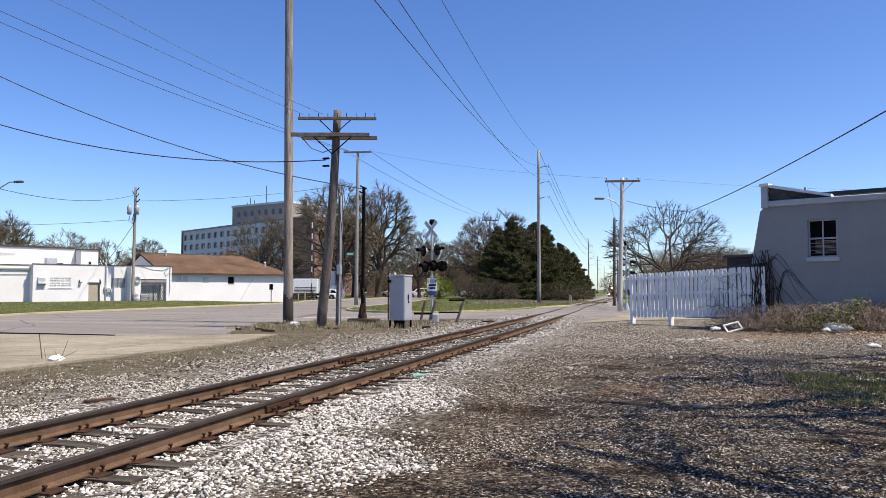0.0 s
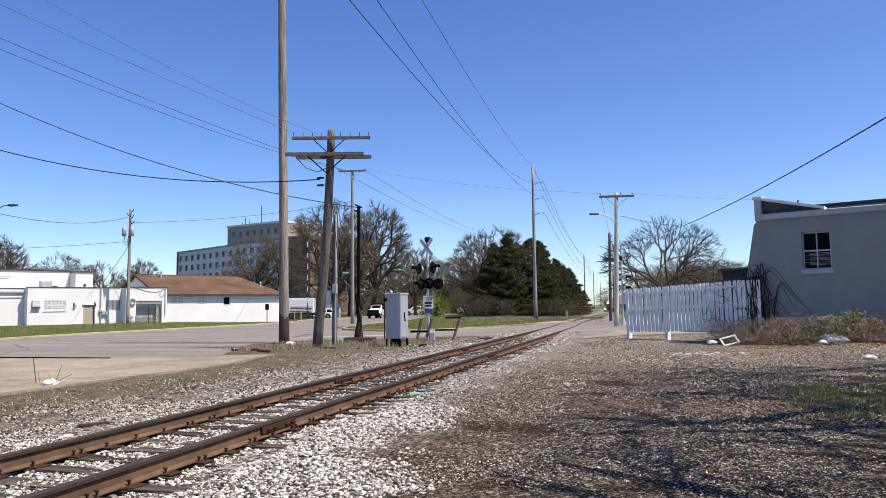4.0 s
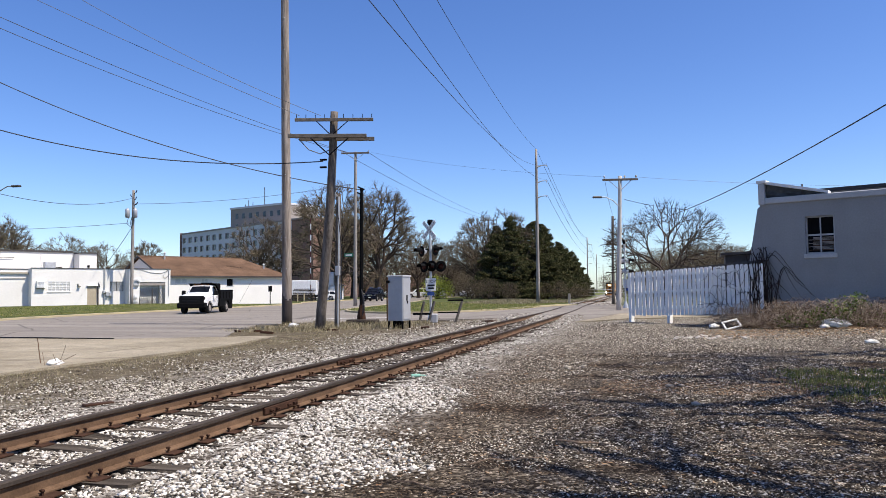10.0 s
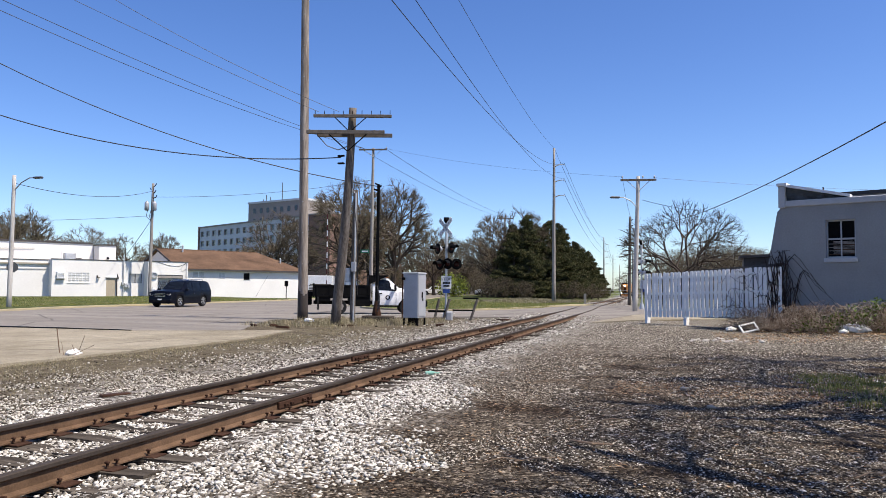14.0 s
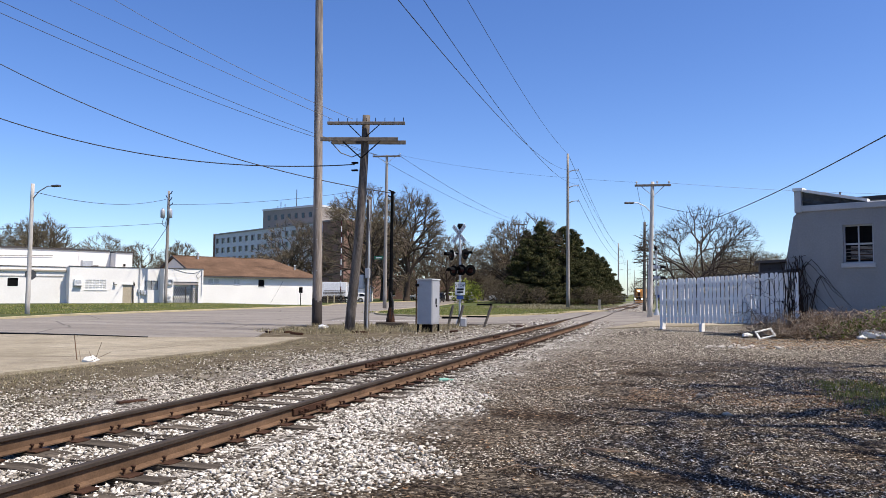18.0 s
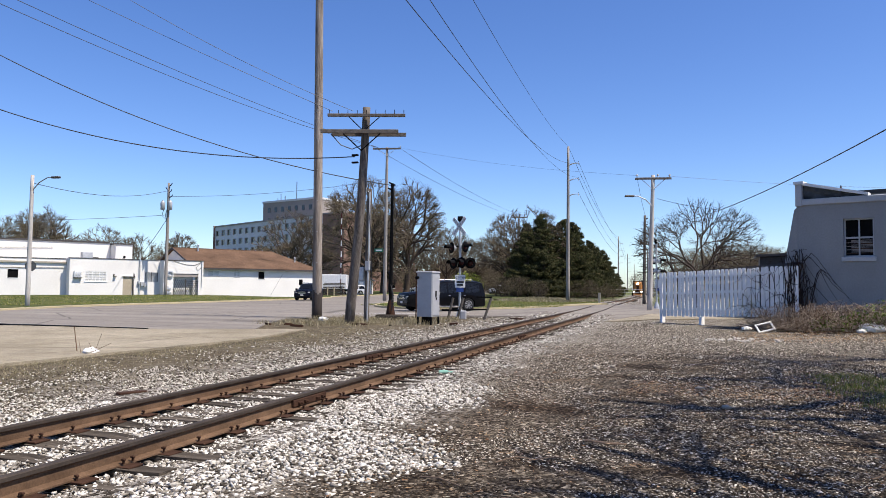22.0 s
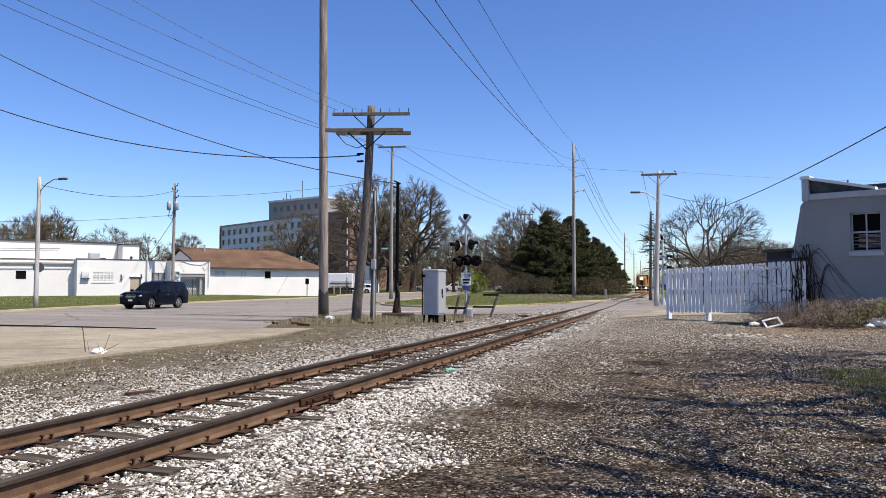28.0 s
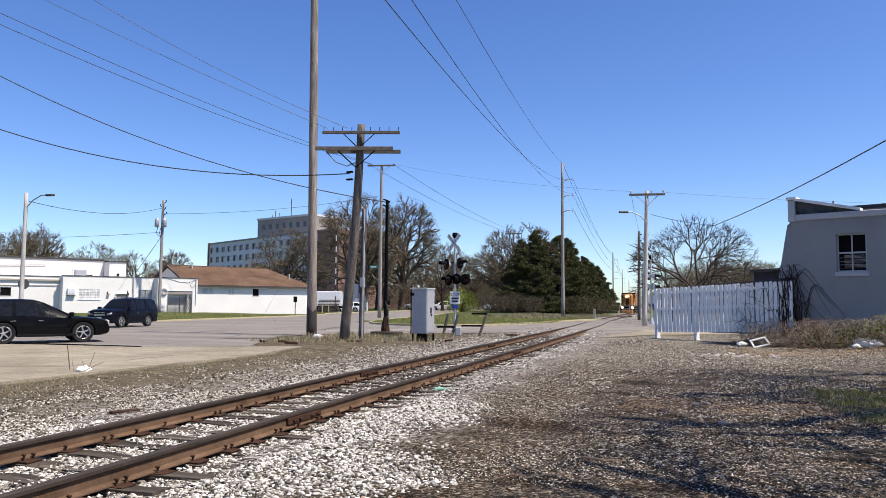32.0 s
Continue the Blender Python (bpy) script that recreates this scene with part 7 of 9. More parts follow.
    P = on_land(x, y, -0.018)
    a, L = r.uniform(0, math.pi, len(x)), r.uniform(0.01, 0.055, len(x)) * r.uniform(0.5, 1.2, len(x))
    d = np.stack([np.cos(a), np.sin(a), r.normal(0, 0.18, len(x))], 1) * L[:, None]
    w = np.stack([-np.sin(a), np.cos(a), r.normal(0, 0.5, len(x))], 1) * r.uniform(0.0015, 0.004, (len(x), 1))
    V = np.stack([P - d - w, P + d * 0.9 - w, P + d + w, P - d * 0.8 + w], 1).reshape(-1, 3)
    V[:, 2] = np.maximum(V[:, 2], np.repeat(P[:, 2], 4) - 0.004)
    tagged(raw("bark_shreds", V, np.arange(4 * len(x)).reshape(-1, 4), "shred"), "pale and brown bark shreds and straw on the lot", "litter", kind="stuff")
    # tangled brush along the grey wall
    segs = []
    for k in range(1800):
        u = rng.random()
        bx0 = 2.6 + 7.5 * u
        front = 29.6 - (bx0 - 2.6) * 0.75 if bx0 < 5.5 else 27.4 - (bx0 - 5.5) * 0.35
        by0 = front + rng.uniform(-0.9, 0.5)
        p = np.array([bx0, by0, lz(bx0, by0)])
        L = rng.uniform(0.5, 1.7)
        a = rng.uniform(0, math.tau)
        out = np.array([math.cos(a), math.sin(a) * 0.6, 0])
        rise = rng.uniform(0.1, 0.95) ** 1.3
        q = p
        for i in range(6):
            t = (i + 1) / 6
            n = p + out * L * t + np.array([0, 0, rise * math.sin(math.pi * min(1, t * 0.9))]) + rng.normal(0, 0.06, 3)
            segs.append((q, n, 0.006 * (1.2 - t) + 0.0025, 0.006 * (1.1 - t) + 0.0025))
            q = n
    tagged(raw("brush_tangle", *prisms(segs, 3), "brush"), "tangle of dry brown brambles along the grey wall", "brush", kind="stuff")
    # young leaves in the brush
    P = []
    for cx, cy, cz, n, s in ((5.3, 26.7, 0.55, 260, 0.28), (6.1, 26.5, 0.75, 300, 0.3), (6.4, 26.45, 1.15, 120, 0.16), (7.6, 26.2, 0.5, 260, 0.4), (4.6, 27.2, 0.35, 120, 0.25), (8.6, 25.9, 0.6, 200, 0.4), (8.1, 26.1, 1.3, 50, 0.2)):
        P.append(np.array([cx, cy, cz]) + rng.normal(0, s, (n, 3)) * np.array([1, 0.6, 0.6]))
    tagged(raw("brush_leaves", *flakes(np.concatenate(P), 0.085, rng), "leaf"), "fresh yellow-green leaves in the brush", "leaves", kind="stuff")
    # vines on the corner of the grey building and over the fence end
    segs = []
    for k in range(60):
        x0 = rng.normal(0.0, 0.3)
        p = np.array([x0 * 0.6, -0.12, 0.0])
        top = rng.uniform(1.2, 3.0)
        drift = rng.normal(-0.1, 0.22) if k % 5 else rng.uniform(0.5, 1.6)
        q = p
        for i in range(12):
            t = (i + 1) / 12
            z = top * math.sin(math.pi * 0.5 * min(1, t * 1.5)) - (max(0, t - 0.6) * 3.2 if k % 5 == 0 else 0)
            n = np.array([p[0] + drift * t ** 2 + 0.05 * math.sin(9 * t + k), -0.1 - 0.12 * math.sin(math.pi * t), max(0.05, z)]) + rng.normal(0, 0.02, 3)
            r = 0.017 * (1.15 - t) + 0.002
            segs.append((q, n, r, r * 0.9))
            q = n
    for k in range(34):
        p = np.array([rng.uniform(-0.1, 0.9), -0.18, rng.uniform(0.2, 0.5)])
        q = p
        a = rng.uniform(-0.4, 0.3)
        for i in range(10):
            t = (i + 1) / 10
            n = np.array([p[0] + a * 1.5 * t + 0.8 * t, -0.2, p[2] + 0.55 * math.sin(3.0 * t + a) * t]) + rng.normal(0, 0.03, 3)
            segs.append((q, n, 0.012, 0.010))
            q = n
    ob = raw("vine", *prisms(segs, 4), "vine")
    tagged(ob, "dark bare vines climbing the grey corner", "vine", kind="stuff")
    ob.matrix_world = GREY
    segs = []
    m = frame_of((-0.9, 32.55), (3.93, 28.72))[0]
    for k in range(26):
        p = np.array([rng.uniform(3.6, 6.1), -0.05, rng.uniform(0.4, 2.3)])
        q = p
        a = rng.uniform(0, math.tau)
        for i in range(7):
            a += rng.normal(0, 0.5)
            n = q + np.array([math.cos(a) * 0.16, rng.normal(0, 0.015), math.sin(a) * 0.16])
            n[2] = min(max(n[2], 0.1), 2.55)
            n[1] = min(n[1], -0.02)
            segs.append((q, n, 0.008, 0.007))
            q = n
    ob = raw("vine", *prisms(segs, 3), "vine")
    tagged(ob, "thin bare vines over the white fence", "vine", kind="stuff")
    ob.matrix_world = m
    # green bush by the street
    segs = []
    b = tagged(empty("green_bush", pose(-33.0, 114.5, 0, 0, 0, 0)), "bright yellow-green leafing bush beside the street", "bush")
    for k in range(40):
        a, r = rng.uniform(0, math.tau), rng.uniform(0.2, 2.2)
        segs.append(((0, 0, 0), (r * math.cos(a), r * math.sin(a), rng.uniform(1.2, 3.2)), 0.04, 0.01))
    raw("stems", *prisms(segs, 3), "bark", b)
    P = rng.normal(0, 1, (2600, 3))
    P /= np.linalg.norm(P, axis=1, keepdims=True)
    P = P * np.array([2.8, 2.4, 2.1]) * rng.uniform(0.35, 1.08, (2600, 1)) + np.array([0, 0, 1.75])
    P = P[P[:, 2] > 0.1]
    raw("foliage", *flakes(P, 0.24, rng), "spring_leaf", b)


plants()


# ---- clutter ----
def clutter():
    rng = np.random.default_rng(23)
    # white plastic frame, bags and rubble by the brush
    f = tagged(empty("broken_crate", pose(2.75, 28.0, lz(2.7, 28.0) + 0.14, 42, -14, 14)), "broken white plastic crate frame on the ground", "crate")
    for lo, hi in (((-0.29, -0.2, 0), (0.29, -0.14, 0.05)), ((-0.29, 0.14, 0), (0.29, 0.2, 0.05)), ((-0.29, -0.14, 0), (-0.23, 0.14, 0.05)), ((0.23, -0.14, 0), (0.29, 0.14, 0.05))):
        part("frame_bar", bx(lo, hi, None, 0.008), "trash", f)

    def bag(x, y, s, label, seed, z=0.0):
        v, fc = ico(3)
        r = np.random.default_rng(seed)
        ph = r.uniform(0, 6, 6)
        k = 1 + 0.28 * np.sin(v[:, 0] * 5 + ph[0]) * np.sin(v[:, 1] * 6 + ph[1]) + 0.2 * np.sin(v[:, 2] * 9 + ph[2] + v[:, 0] * 7)
        v = v * k[:, None] * np.array([s * 1.5, s, s * 0.62])
        v[:, 2] = np.maximum(v[:, 2], -0.3 * s)
        ob = raw("plastic_bag", v, fc, "trash")
        tagged(ob, label, "litter")
        ob.matrix_world = pose(x, y, lz(x, y) + 0.28 * s + z, 0, 0, r.uniform(0, 360))
    bag(5.75, 26.6, 0.30, "crumpled white plastic bag in the leaves", 1)
    bag(5.4, 26.35, 0.12, "small white scrap of plastic", 2)
    bag(5.35, 20.9, 0.09, "small white cup on the gravel", 3)
    bag(-12.45, 13.2, 0.14, "small white plastic bag by weeds", 4)
    bag(-15.1, 29.5, 0.17, "white plastic bag caught in dry grass", 5)
    bag(2.2, 28.6, 0.14, "white scrap on the gravel", 6)
    ob = finish("glass_bottle", tb([(0, 0, 0), (0.15, 0, 0), (0.19, 0, 0), (0.26, 0, 0)], [0.036, 0.036, 0.016, 0.014], 12), "bottle")
    tagged(ob, "green glass bottle lying on the ballast", "bottle")
    ob.matrix_world = pose(-4.1, 12.5, 0.03, 0, 0, 30)
    # pale rubble patch
    for k in range(40):
        x, y = 1.6 + rng.normal(0, 0.7), 24.2 + rng.normal(0, 0.45)
        v, fc = ico(1)
        s = rng.uniform(0.025, 0.085)
        ob = raw("rubble_lump", v * rng.uniform(0.7, 1.2, (len(v), 1)) * np.array([s * 1.3, s, s * 0.6]), fc, "stone")
        tagged(ob, "pale lump of broken concrete on the lot", "rubble", "rubble patch")
        ob.matrix_world = pose(x, y, lz(x, y) - 0.02 + s * 0.15, 0, 0, rng.uniform(0, 360))
    for x, y, s in ((0.56, 10.5, 0.085), (-1.6, 14.8, 0.10), (-1.3, 15.0, 0.12), (-1.9, 14.6, 0.08), (0.1, 11.8, 0.06), (0.45, 12.4, 0.07), (0.25, 12.3, 0.09), (-4.55, 12.9, 0.1)):
        v, fc = ico(1)
        ob = raw("field_stone", v * rng.uniform(0.75, 1.2, (len(v), 1)) * np.array([s * 0.9, s * 0.6, s * 0.4]), fc, "dirty_stone")
        tagged(ob, "pale stone lying on the gravel lot", "stone", "loose stones")
        ob.matrix_world = pose(x, y, lz(x, y) - 0.01, 0, 0, rng.uniform(0, 360))
    # sticks
    def stick(pts, r, label="dry broken stick on the gravel", material="brush"):
        tagged(finish("stick", tb(pts, [r, r * 0.8] if len(pts) == 2 else [r, r, r * 0.7], 6), material), label, "stick", "loose sticks")
    stick([(-0.95, 7.7, -0.005), (-0.72, 7.6, 0.0), (-0.52, 7.62, 0.0)], 0.013, "pale barkless stick on the gravel")
    for k in range(70):
        x, y = rng.uniform(-2.5, 6.5), rng.uniform(4.5, 19)
        a, L = rng.normal(0.3, 0.8), rng.uniform(0.12, 0.55)
        z = lz(x, y)
        stick([(x, y, z - 0.012), (x + math.cos(a) * L * 0.5, y + math.sin(a) * L * 0.5 + rng.normal(0, 0.02), z + rng.uniform(0, 0.03)), (x + math.cos(a) * L, y + math.sin(a) * L, z - 0.012)], rng.uniform(0.003, 0.007))
    for k in range(4):
        stick([(-12.5 + rng.normal(0, 0.25), 13.2 + rng.normal(0, 0.2), 0), (-12.5 + rng.normal(0, 0.3), 13.2 + rng.normal(0, 0.2), rng.uniform(0.2, 0.55))], 0.006, "dry weed stalk at the apron's edge")
    stick([(-13.0, 13.4, -0.02), (-13.25, 13.55, 0.55)], 0.012, "thin rusty rod in the ground", "rust")
    # timber and scrap beside the poles and the track
    for x, y, L, a, w in ((-13.9, 25.0, 0.5, 12, 0.05), (-15.5, 25.6, 0.3, -20, 0.05), (-14.8, 25.9, 0.3, 50, 0.05), (-12.2, 27.0, 0.6, 35, 0.06), (-7.6, 34.9, 0.7, -35, 0.08), (-7.3, 34.6, 0.45, 30, 0.07), (-8.9, 29.0, 0.35, 10, 0.06)):
        ob = finish("scrap_timber", bx((-L / 2, -w, 0), (L / 2, w, 0.09), None, 0.012), "rust_dark")
        tagged(ob, "dark rotten piece of timber on the verge", "timber", "scrap timber")
        ob.matrix_world = pose(x, y, lz(x, y) - 0.03, rng.uniform(-6, 6), rng.uniform(-5, 5), a)
    ob = finish("tie_stub", bx((-0.2, -0.07, 0), (0.2, 0.07, 0.06), None, 0.01), "rust_dark")
    tagged(ob, "half-buried dark rail plate beside the track", "timber")
    ob.matrix_world = pose(-7.35, 8.6, -0.02, 0, 0, 60)


clutter()


def beyond_the_street():
    """Trailer, timber stack, garage, houses and wire fence beyond the junction."""
    t = tagged(empty("box_trailer", pose(-50.6, 101, lz(-50, 101) + 0.1, 0, 0, 18)), "white box trailer parked by the shop", "trailer")
    part("box", bx((-2.9, -1.2, 0.9), (2.6, 1.2, 3.1), None, 0.05), "paint_white", t)
    part("chassis", bx((-2.9, -1.0, 0.6), (3.6, 1.0, 0.9)), "plastic", t)
    for x in (-1.2, -0.3):
        part("wheel", lathe(bmesh.new(), [(0.38, -0.13), (0.38, 0.13), (0.2, 0.15)], pose(x, -1.05, 0.38, 90, 0, 0), 14), "rubber", t)
    s = tagged(empty("timber_stack", pose(-47.9, 96.9, lz(-47.6, 97) + 0.1, 0, 0, 15)), "stack of dark timber and pallets beside the street", "timber stack")
    rr = random.Random(6)
    for k in range(9):
        part("board", bx((-1.3 - rr.uniform(0, 0.2), -0.9, 0.1 + k * 0.2), (1.3 + rr.uniform(0, 0.2), 0.9, 0.22 + k * 0.2), Matrix.Rotation(radians(rr.uniform(-4, 4)), 4, "Z")), "tie", s)
    for k in range(3):
        b = tagged(empty("bollard", pose(-49.2 + k * 1.0, 95.4, lz(-49.5, 95), 0, 0, 0)), "faded yellow steel bollard by the stack", "bollard", "yellow bollards")
        part("post", tb([(0, 0, 0), (0, 0, 1.25)], 0.09, 8), "kerb", b)
    g = tagged(empty("white_garage", pose(-52.6, 115, 0, 0, 0, 20)), "small white garage with a gabled roof", "garage")
    part("wall", bx((-2.4, 0, 0), (2.4, 6, 2.5)), "white_wall", g)
    part("gable", extrude_poly(bmesh.new(), [(-2.4, 0, 2.5), (2.4, 0, 2.5), (0, 0, 3.9)], (0, 6, 0)), "white_wall", g)
    for sx in (-1, 1):
        part("roof", extrude_poly(bmesh.new(), [(sx * 2.8, -0.3, 2.35), (0, -0.3, 3.95), (0, -0.3, 4.07), (sx * 2.8, -0.3, 2.47)], (0, 6.6, 0)), "dark_trim", g)
    part("garage_door", bx((-1.9, -0.04, 0), (1.2, 0.0, 2.1)), "panel", g)

    def house(x, y, turn, w, d, h, wall, label):
        g = tagged(empty("house", pose(x, y, 0, 0, 0, turn)), label, "house", "houses behind the trees")
        part("wall", bx((-w / 2, 0, 0), (w / 2, d, h)), wall, g)
        part("gable", extrude_poly(bmesh.new(), [(-w / 2, 0, h), (w / 2, 0, h), (0, 0, h + w * 0.36)], (0, d, 0)), wall, g)
        for sx in (-1, 1):
            part("roof", extrude_poly(bmesh.new(), [(sx * (w / 2 + 0.4), -0.4, h - 0.3), (0, -0.4, h + w * 0.36 + 0.1), (0, -0.4, h + w * 0.36 + 0.3), (sx * (w / 2 + 0.4), -0.4, h - 0.1)], (0, d + 0.8, 0)), "dark_trim", g)
        for k in range(3):
            wx = -w / 2 + w * (k + 0.5) / 3
            win = part("window", bx((wx - 0.5, -0.05, 1.0), (wx + 0.5, 0.0, 2.3)), "glass", g)
            part("window_frame", bx((wx - 0.6, -0.06, 0.88), (wx + 0.6, -0.01, 1.0)), "white_paint", win)
        win = part("window", bx((-0.45, -0.05, h + 0.3), (0.45, 0.0, h + 1.3)), "glass", g)
        part("chimney", bx((w * 0.2, d * 0.5, h), (w * 0.2 + 0.6, d * 0.5 + 0.6, h + w * 0.36 + 0.9)), "brick", g)
    house(-64, 168, 20, 9, 9, 3.2, "brick", "small brick house with a gabled roof")
    house(-60, 186, 20, 9, 9, 4.5, "brick", "brown brick house behind the oaks")
    house(-36.5, 186, 8, 10, 9, 3.6, "panel", "pale grey house behind the trees")
    house(-21, 176, 5, 9, 9, 3.6, "panel_dark", "grey house half hidden by pines")
    house(-48.5, 190, 10, 9, 8, 3.4, "panel_dark", "grey house far down the street")
    f = tagged(empty("wire_fence"), "low grey chain-link fence along the far yard", "fence")
    for k in range(22):
        part("post", tb([(-49.5 + k * 1.9 + 16, 150 - 0.05 * k, 0), (-49.5 + k * 1.9 + 16, 150 - 0.05 * k, 1.3)], 0.035, 5), "galv", f)
    for z in (0.15, 0.7, 1.28):
        part("rail", tb([(-33.5, 150, z), (6, 149, z)], 0.03, 4), "galv", f)
    b = tagged(empty("notice_board", pose(-30.6, 142.5, 0, 0, 0, 12)), "white notice board on two posts", "sign")
    for x in (-0.9, 0.9):
        part("post", tb([(x, 0, 0), (x, 0, 3.2)], 0.07, 6), "grey_wood", b)
    part("board", bx((-1.2, -0.05, 1.6), (1.2, 0.05, 3.1)), "sign_white", b)
    for k in range(3):
        part("lettering_bar", bx((-0.9, -0.055, 1.9 + k * 0.4), (0.9 - 0.2 * k, -0.051, 2.05 + k * 0.4)), "sign_black", b)


beyond_the_street()


# ---- vehicles: local x forward, z up, origin on the road under the middle ----
def loft(stations, parent, material, label="", axles=(), r=0.38):
    """Body shell through rings (x, z_low, z_belt, z_top, w_low, w_belt, w_top), with open round wheel arches."""
    R = 1.13 * r
    xs = {s[0] for s in stations}
    for xa in axles:
        for k in range(11):
            xs.add(xa - R * 0.999 * math.cos(math.pi * k / 10))
        xs |= {xa - R * 1.003, xa + R * 1.003}
    bm = bmesh.new()
    rings = []
    for x in sorted(xs):
        x, zl, zb, zt, wl, wb, wt = station_at(stations, x)
        zm = 0.62 * zb
        for xa in axles:
            if abs(x - xa) < R:
                zl = max(zl, r + math.sqrt(R * R - (x - xa) ** 2))
                wl = max(wl, wb * 0.99)
        half = [(0, zl), (wl * 0.85, zl), (wl, zl + 0.03), (wb, max(zm, zl + 0.07)), (wb * 0.985, max(zb, zl + 0.12)), (wt, zt - 0.06), (wt * 0.86, zt - 0.008), (0, zt + 0.015)]
        ring = [bm.verts.new((x, y, z)) for y, z in half] + [bm.verts.new((x, -y, z)) for y, z in half[-2:0:-1]]
        rings.append(ring)
    n = len(rings[0])
    for a, b in zip(rings, rings[1:]):
        for k in range(n):
            bm.faces.new((a[k], b[k], b[(k + 1) % n], a[(k + 1) % n]))
    bm.faces.new(rings[0])
    bm.faces.new(rings[-1][::-1])
    bmesh.ops.recalc_face_normals(bm, faces=bm.faces[:])
    ob = part("body", bm, material, parent, label, True)
    ob.data.set_sharp_from_angle(angle=radians(32))
    return ob


def station_at(stations, x):
    for a, b in zip(stations, stations[1:]):
        lo, hi = sorted((a[0], b[0]))
        if lo <= x <= hi:
            t = (x - a[0]) / (b[0] - a[0]) if b[0] != a[0] else 0
            return [p + (q - p) * t for p, q in zip(a, b)]
    return list(stations[-1])


def side_pane(st, x0, x1, u0, u1, side, parent, material="glass", off=0.008, x0t=None, x1t=None):
    """A window pane that follows the body's side between belt and roof."""
    bm = bmesh.new()
    rows = []
    n = 5
    for i in range(n + 1):
        col = []
        for u in (u0, (u0 + u1) / 2, u1):
            v = (u - u0) / (u1 - u0)
            xa = x0 + ((x0t if x0t is not None else x0) - x0) * v
            xb = x1 + ((x1t if x1t is not None else x1) - x1) * v
            x = xa + (xb - xa) * i / n
            s = station_at(st, x)
            y = s[5] * 0.985 + (s[6] - s[5] * 0.985) * u + off
            z = s[2] + (s[3] - 0.06 - s[2]) * u
            col.append(bm.verts.new((x, side * y, z)))
        rows.append(col)
    for a, b in zip(rows, rows[1:]):
        for k in range(2):
            bm.faces.new((a[k], b[k], b[k + 1], a[k + 1]))
    bmesh.ops.solidify(bm, geom=bm.faces[:], thickness=0.004)
    bmesh.ops.recalc_face_normals(bm, faces=bm.faces[:])
    return part("side_window", bm, material, parent, "dark tinted side window")


def cross_pane(st, xa, xb, ua, ub, name, parent, label, k=0.9, off=0.01):
    """Windscreen or rear window between two stations, across the car."""
    bm = bmesh.new()
    rows = []
    sa, sb = station_at(st, xa), station_at(st, xb)
    nx = Vector((sb[3] - sa[3], 0, -(xb - xa))).normalized()
    if nx.z < 0:
        nx = -nx
    for u in (ua, (ua + ub) / 2, ub):
        x, w, z = xa + (xb - xa) * u, sa[6] + (sb[6] - sa[6]) * u, sa[3] + (sb[3] - sa[3]) * u
        rows.append([bm.verts.new(Vector((x, w * k * j / 2, z - 0.012 * abs(j))) + nx * (off + 0.012)) for j in (-2, -1, 0, 1, 2)])
    for a, b in zip(rows, rows[1:]):
        for j in range(4):
            bm.faces.new((a[j], b[j], b[j + 1], a[j + 1]))
    bmesh.ops.solidify(bm, geom=bm.faces[:], thickness=0.004)
    bmesh.ops.recalc_face_normals(bm, faces=bm.faces[:])
    return part(name, bm, "glass", parent, label)


def wheel(parent, x, y, r, width, rim="rim", spokes=6, hub=0.62):
    s = 1 if y > 0 else -1
    w = width / 2
    bm = lathe(bmesh.new(), [(r * 0.6, -w * 0.8), (r * 0.93, -w), (r, -w * 0.72), (r, w * 0.72), (r * 0.93, w), (r * 0.6, w * 0.8)], pose(0, 0, 0, 90, 0, 0), 22)
    ob = part("wheel", bm, "rubber", parent, "black tyre on a metal wheel")
    ob.matrix_local = pose(x, y, r)
    bm = lathe(bmesh.new(), [(r * hub, 0), (r * (hub + 0.02), 0.02), (r * (hub - 0.05), 0.02), (r * (hub - 0.08), -0.03), (r * 0.24, -0.05), (r * 0.2, 0.015)], pose(0, s * (w * 0.82), 0, 90 if s < 0 else -90, 0, 0), 20)
    part("rim", bm, "plastic" if spokes else rim, ob)
    ring = [(r * hub * math.cos(q * math.tau / 20), s * w * 0.86, r * hub * math.sin(q * math.tau / 20)) for q in range(21)]
    part("rim_lip", tb(ring, 0.022, 5), rim, ob)
    for k in range(spokes):
        a = k * math.tau / spokes
        bm = bx((0.05 * r, -0.012, -r * 0.055), (r * 0.64, 0.014, r * 0.055), Matrix.Translation((0, s * (w * 0.82 + 0.006), 0)) @ Matrix.Rotation(a, 4, "Y"))
        part("spoke", bm, rim, ob)
    part("hub_cap", lathe(bmesh.new(), [(r * 0.15, 0), (r * 0.12, 0.03)], pose(0, s * (w * 0.84), 0, 90 if s < 0 else -90, 0, 0), 12), rim, ob)
    return ob


def arch(parent, x, r, y, material="plastic"):
    """Thin lip round the wheel opening."""
    bm = bmesh.new()
    s = 1 if y > 0 else -1
    n = 14
    inner = [(x + r * 1.12 * math.cos(math.pi * k / n), r + r * 1.12 * math.sin(math.pi * k / n)) for k in range(n + 1)]
    outer = [(x + r * 1.21 * math.cos(math.pi * k / n), r + r * 1.2 * math.sin(math.pi * k / n)) for k in range(n + 1)]
    a = [bm.verts.new((p[0], y, p[1])) for p in inner]
    b = [bm.verts.new((p[0], y, p[1])) for p in outer]
    for k in range(n):
        bm.faces.new((a[k], a[k + 1], b[k + 1], b[k]))
    bmesh.ops.solidify(bm, geom=bm.faces[:], thickness=0.03)
    part("wheel_arch", bm, material, parent)


WHEELS = {}


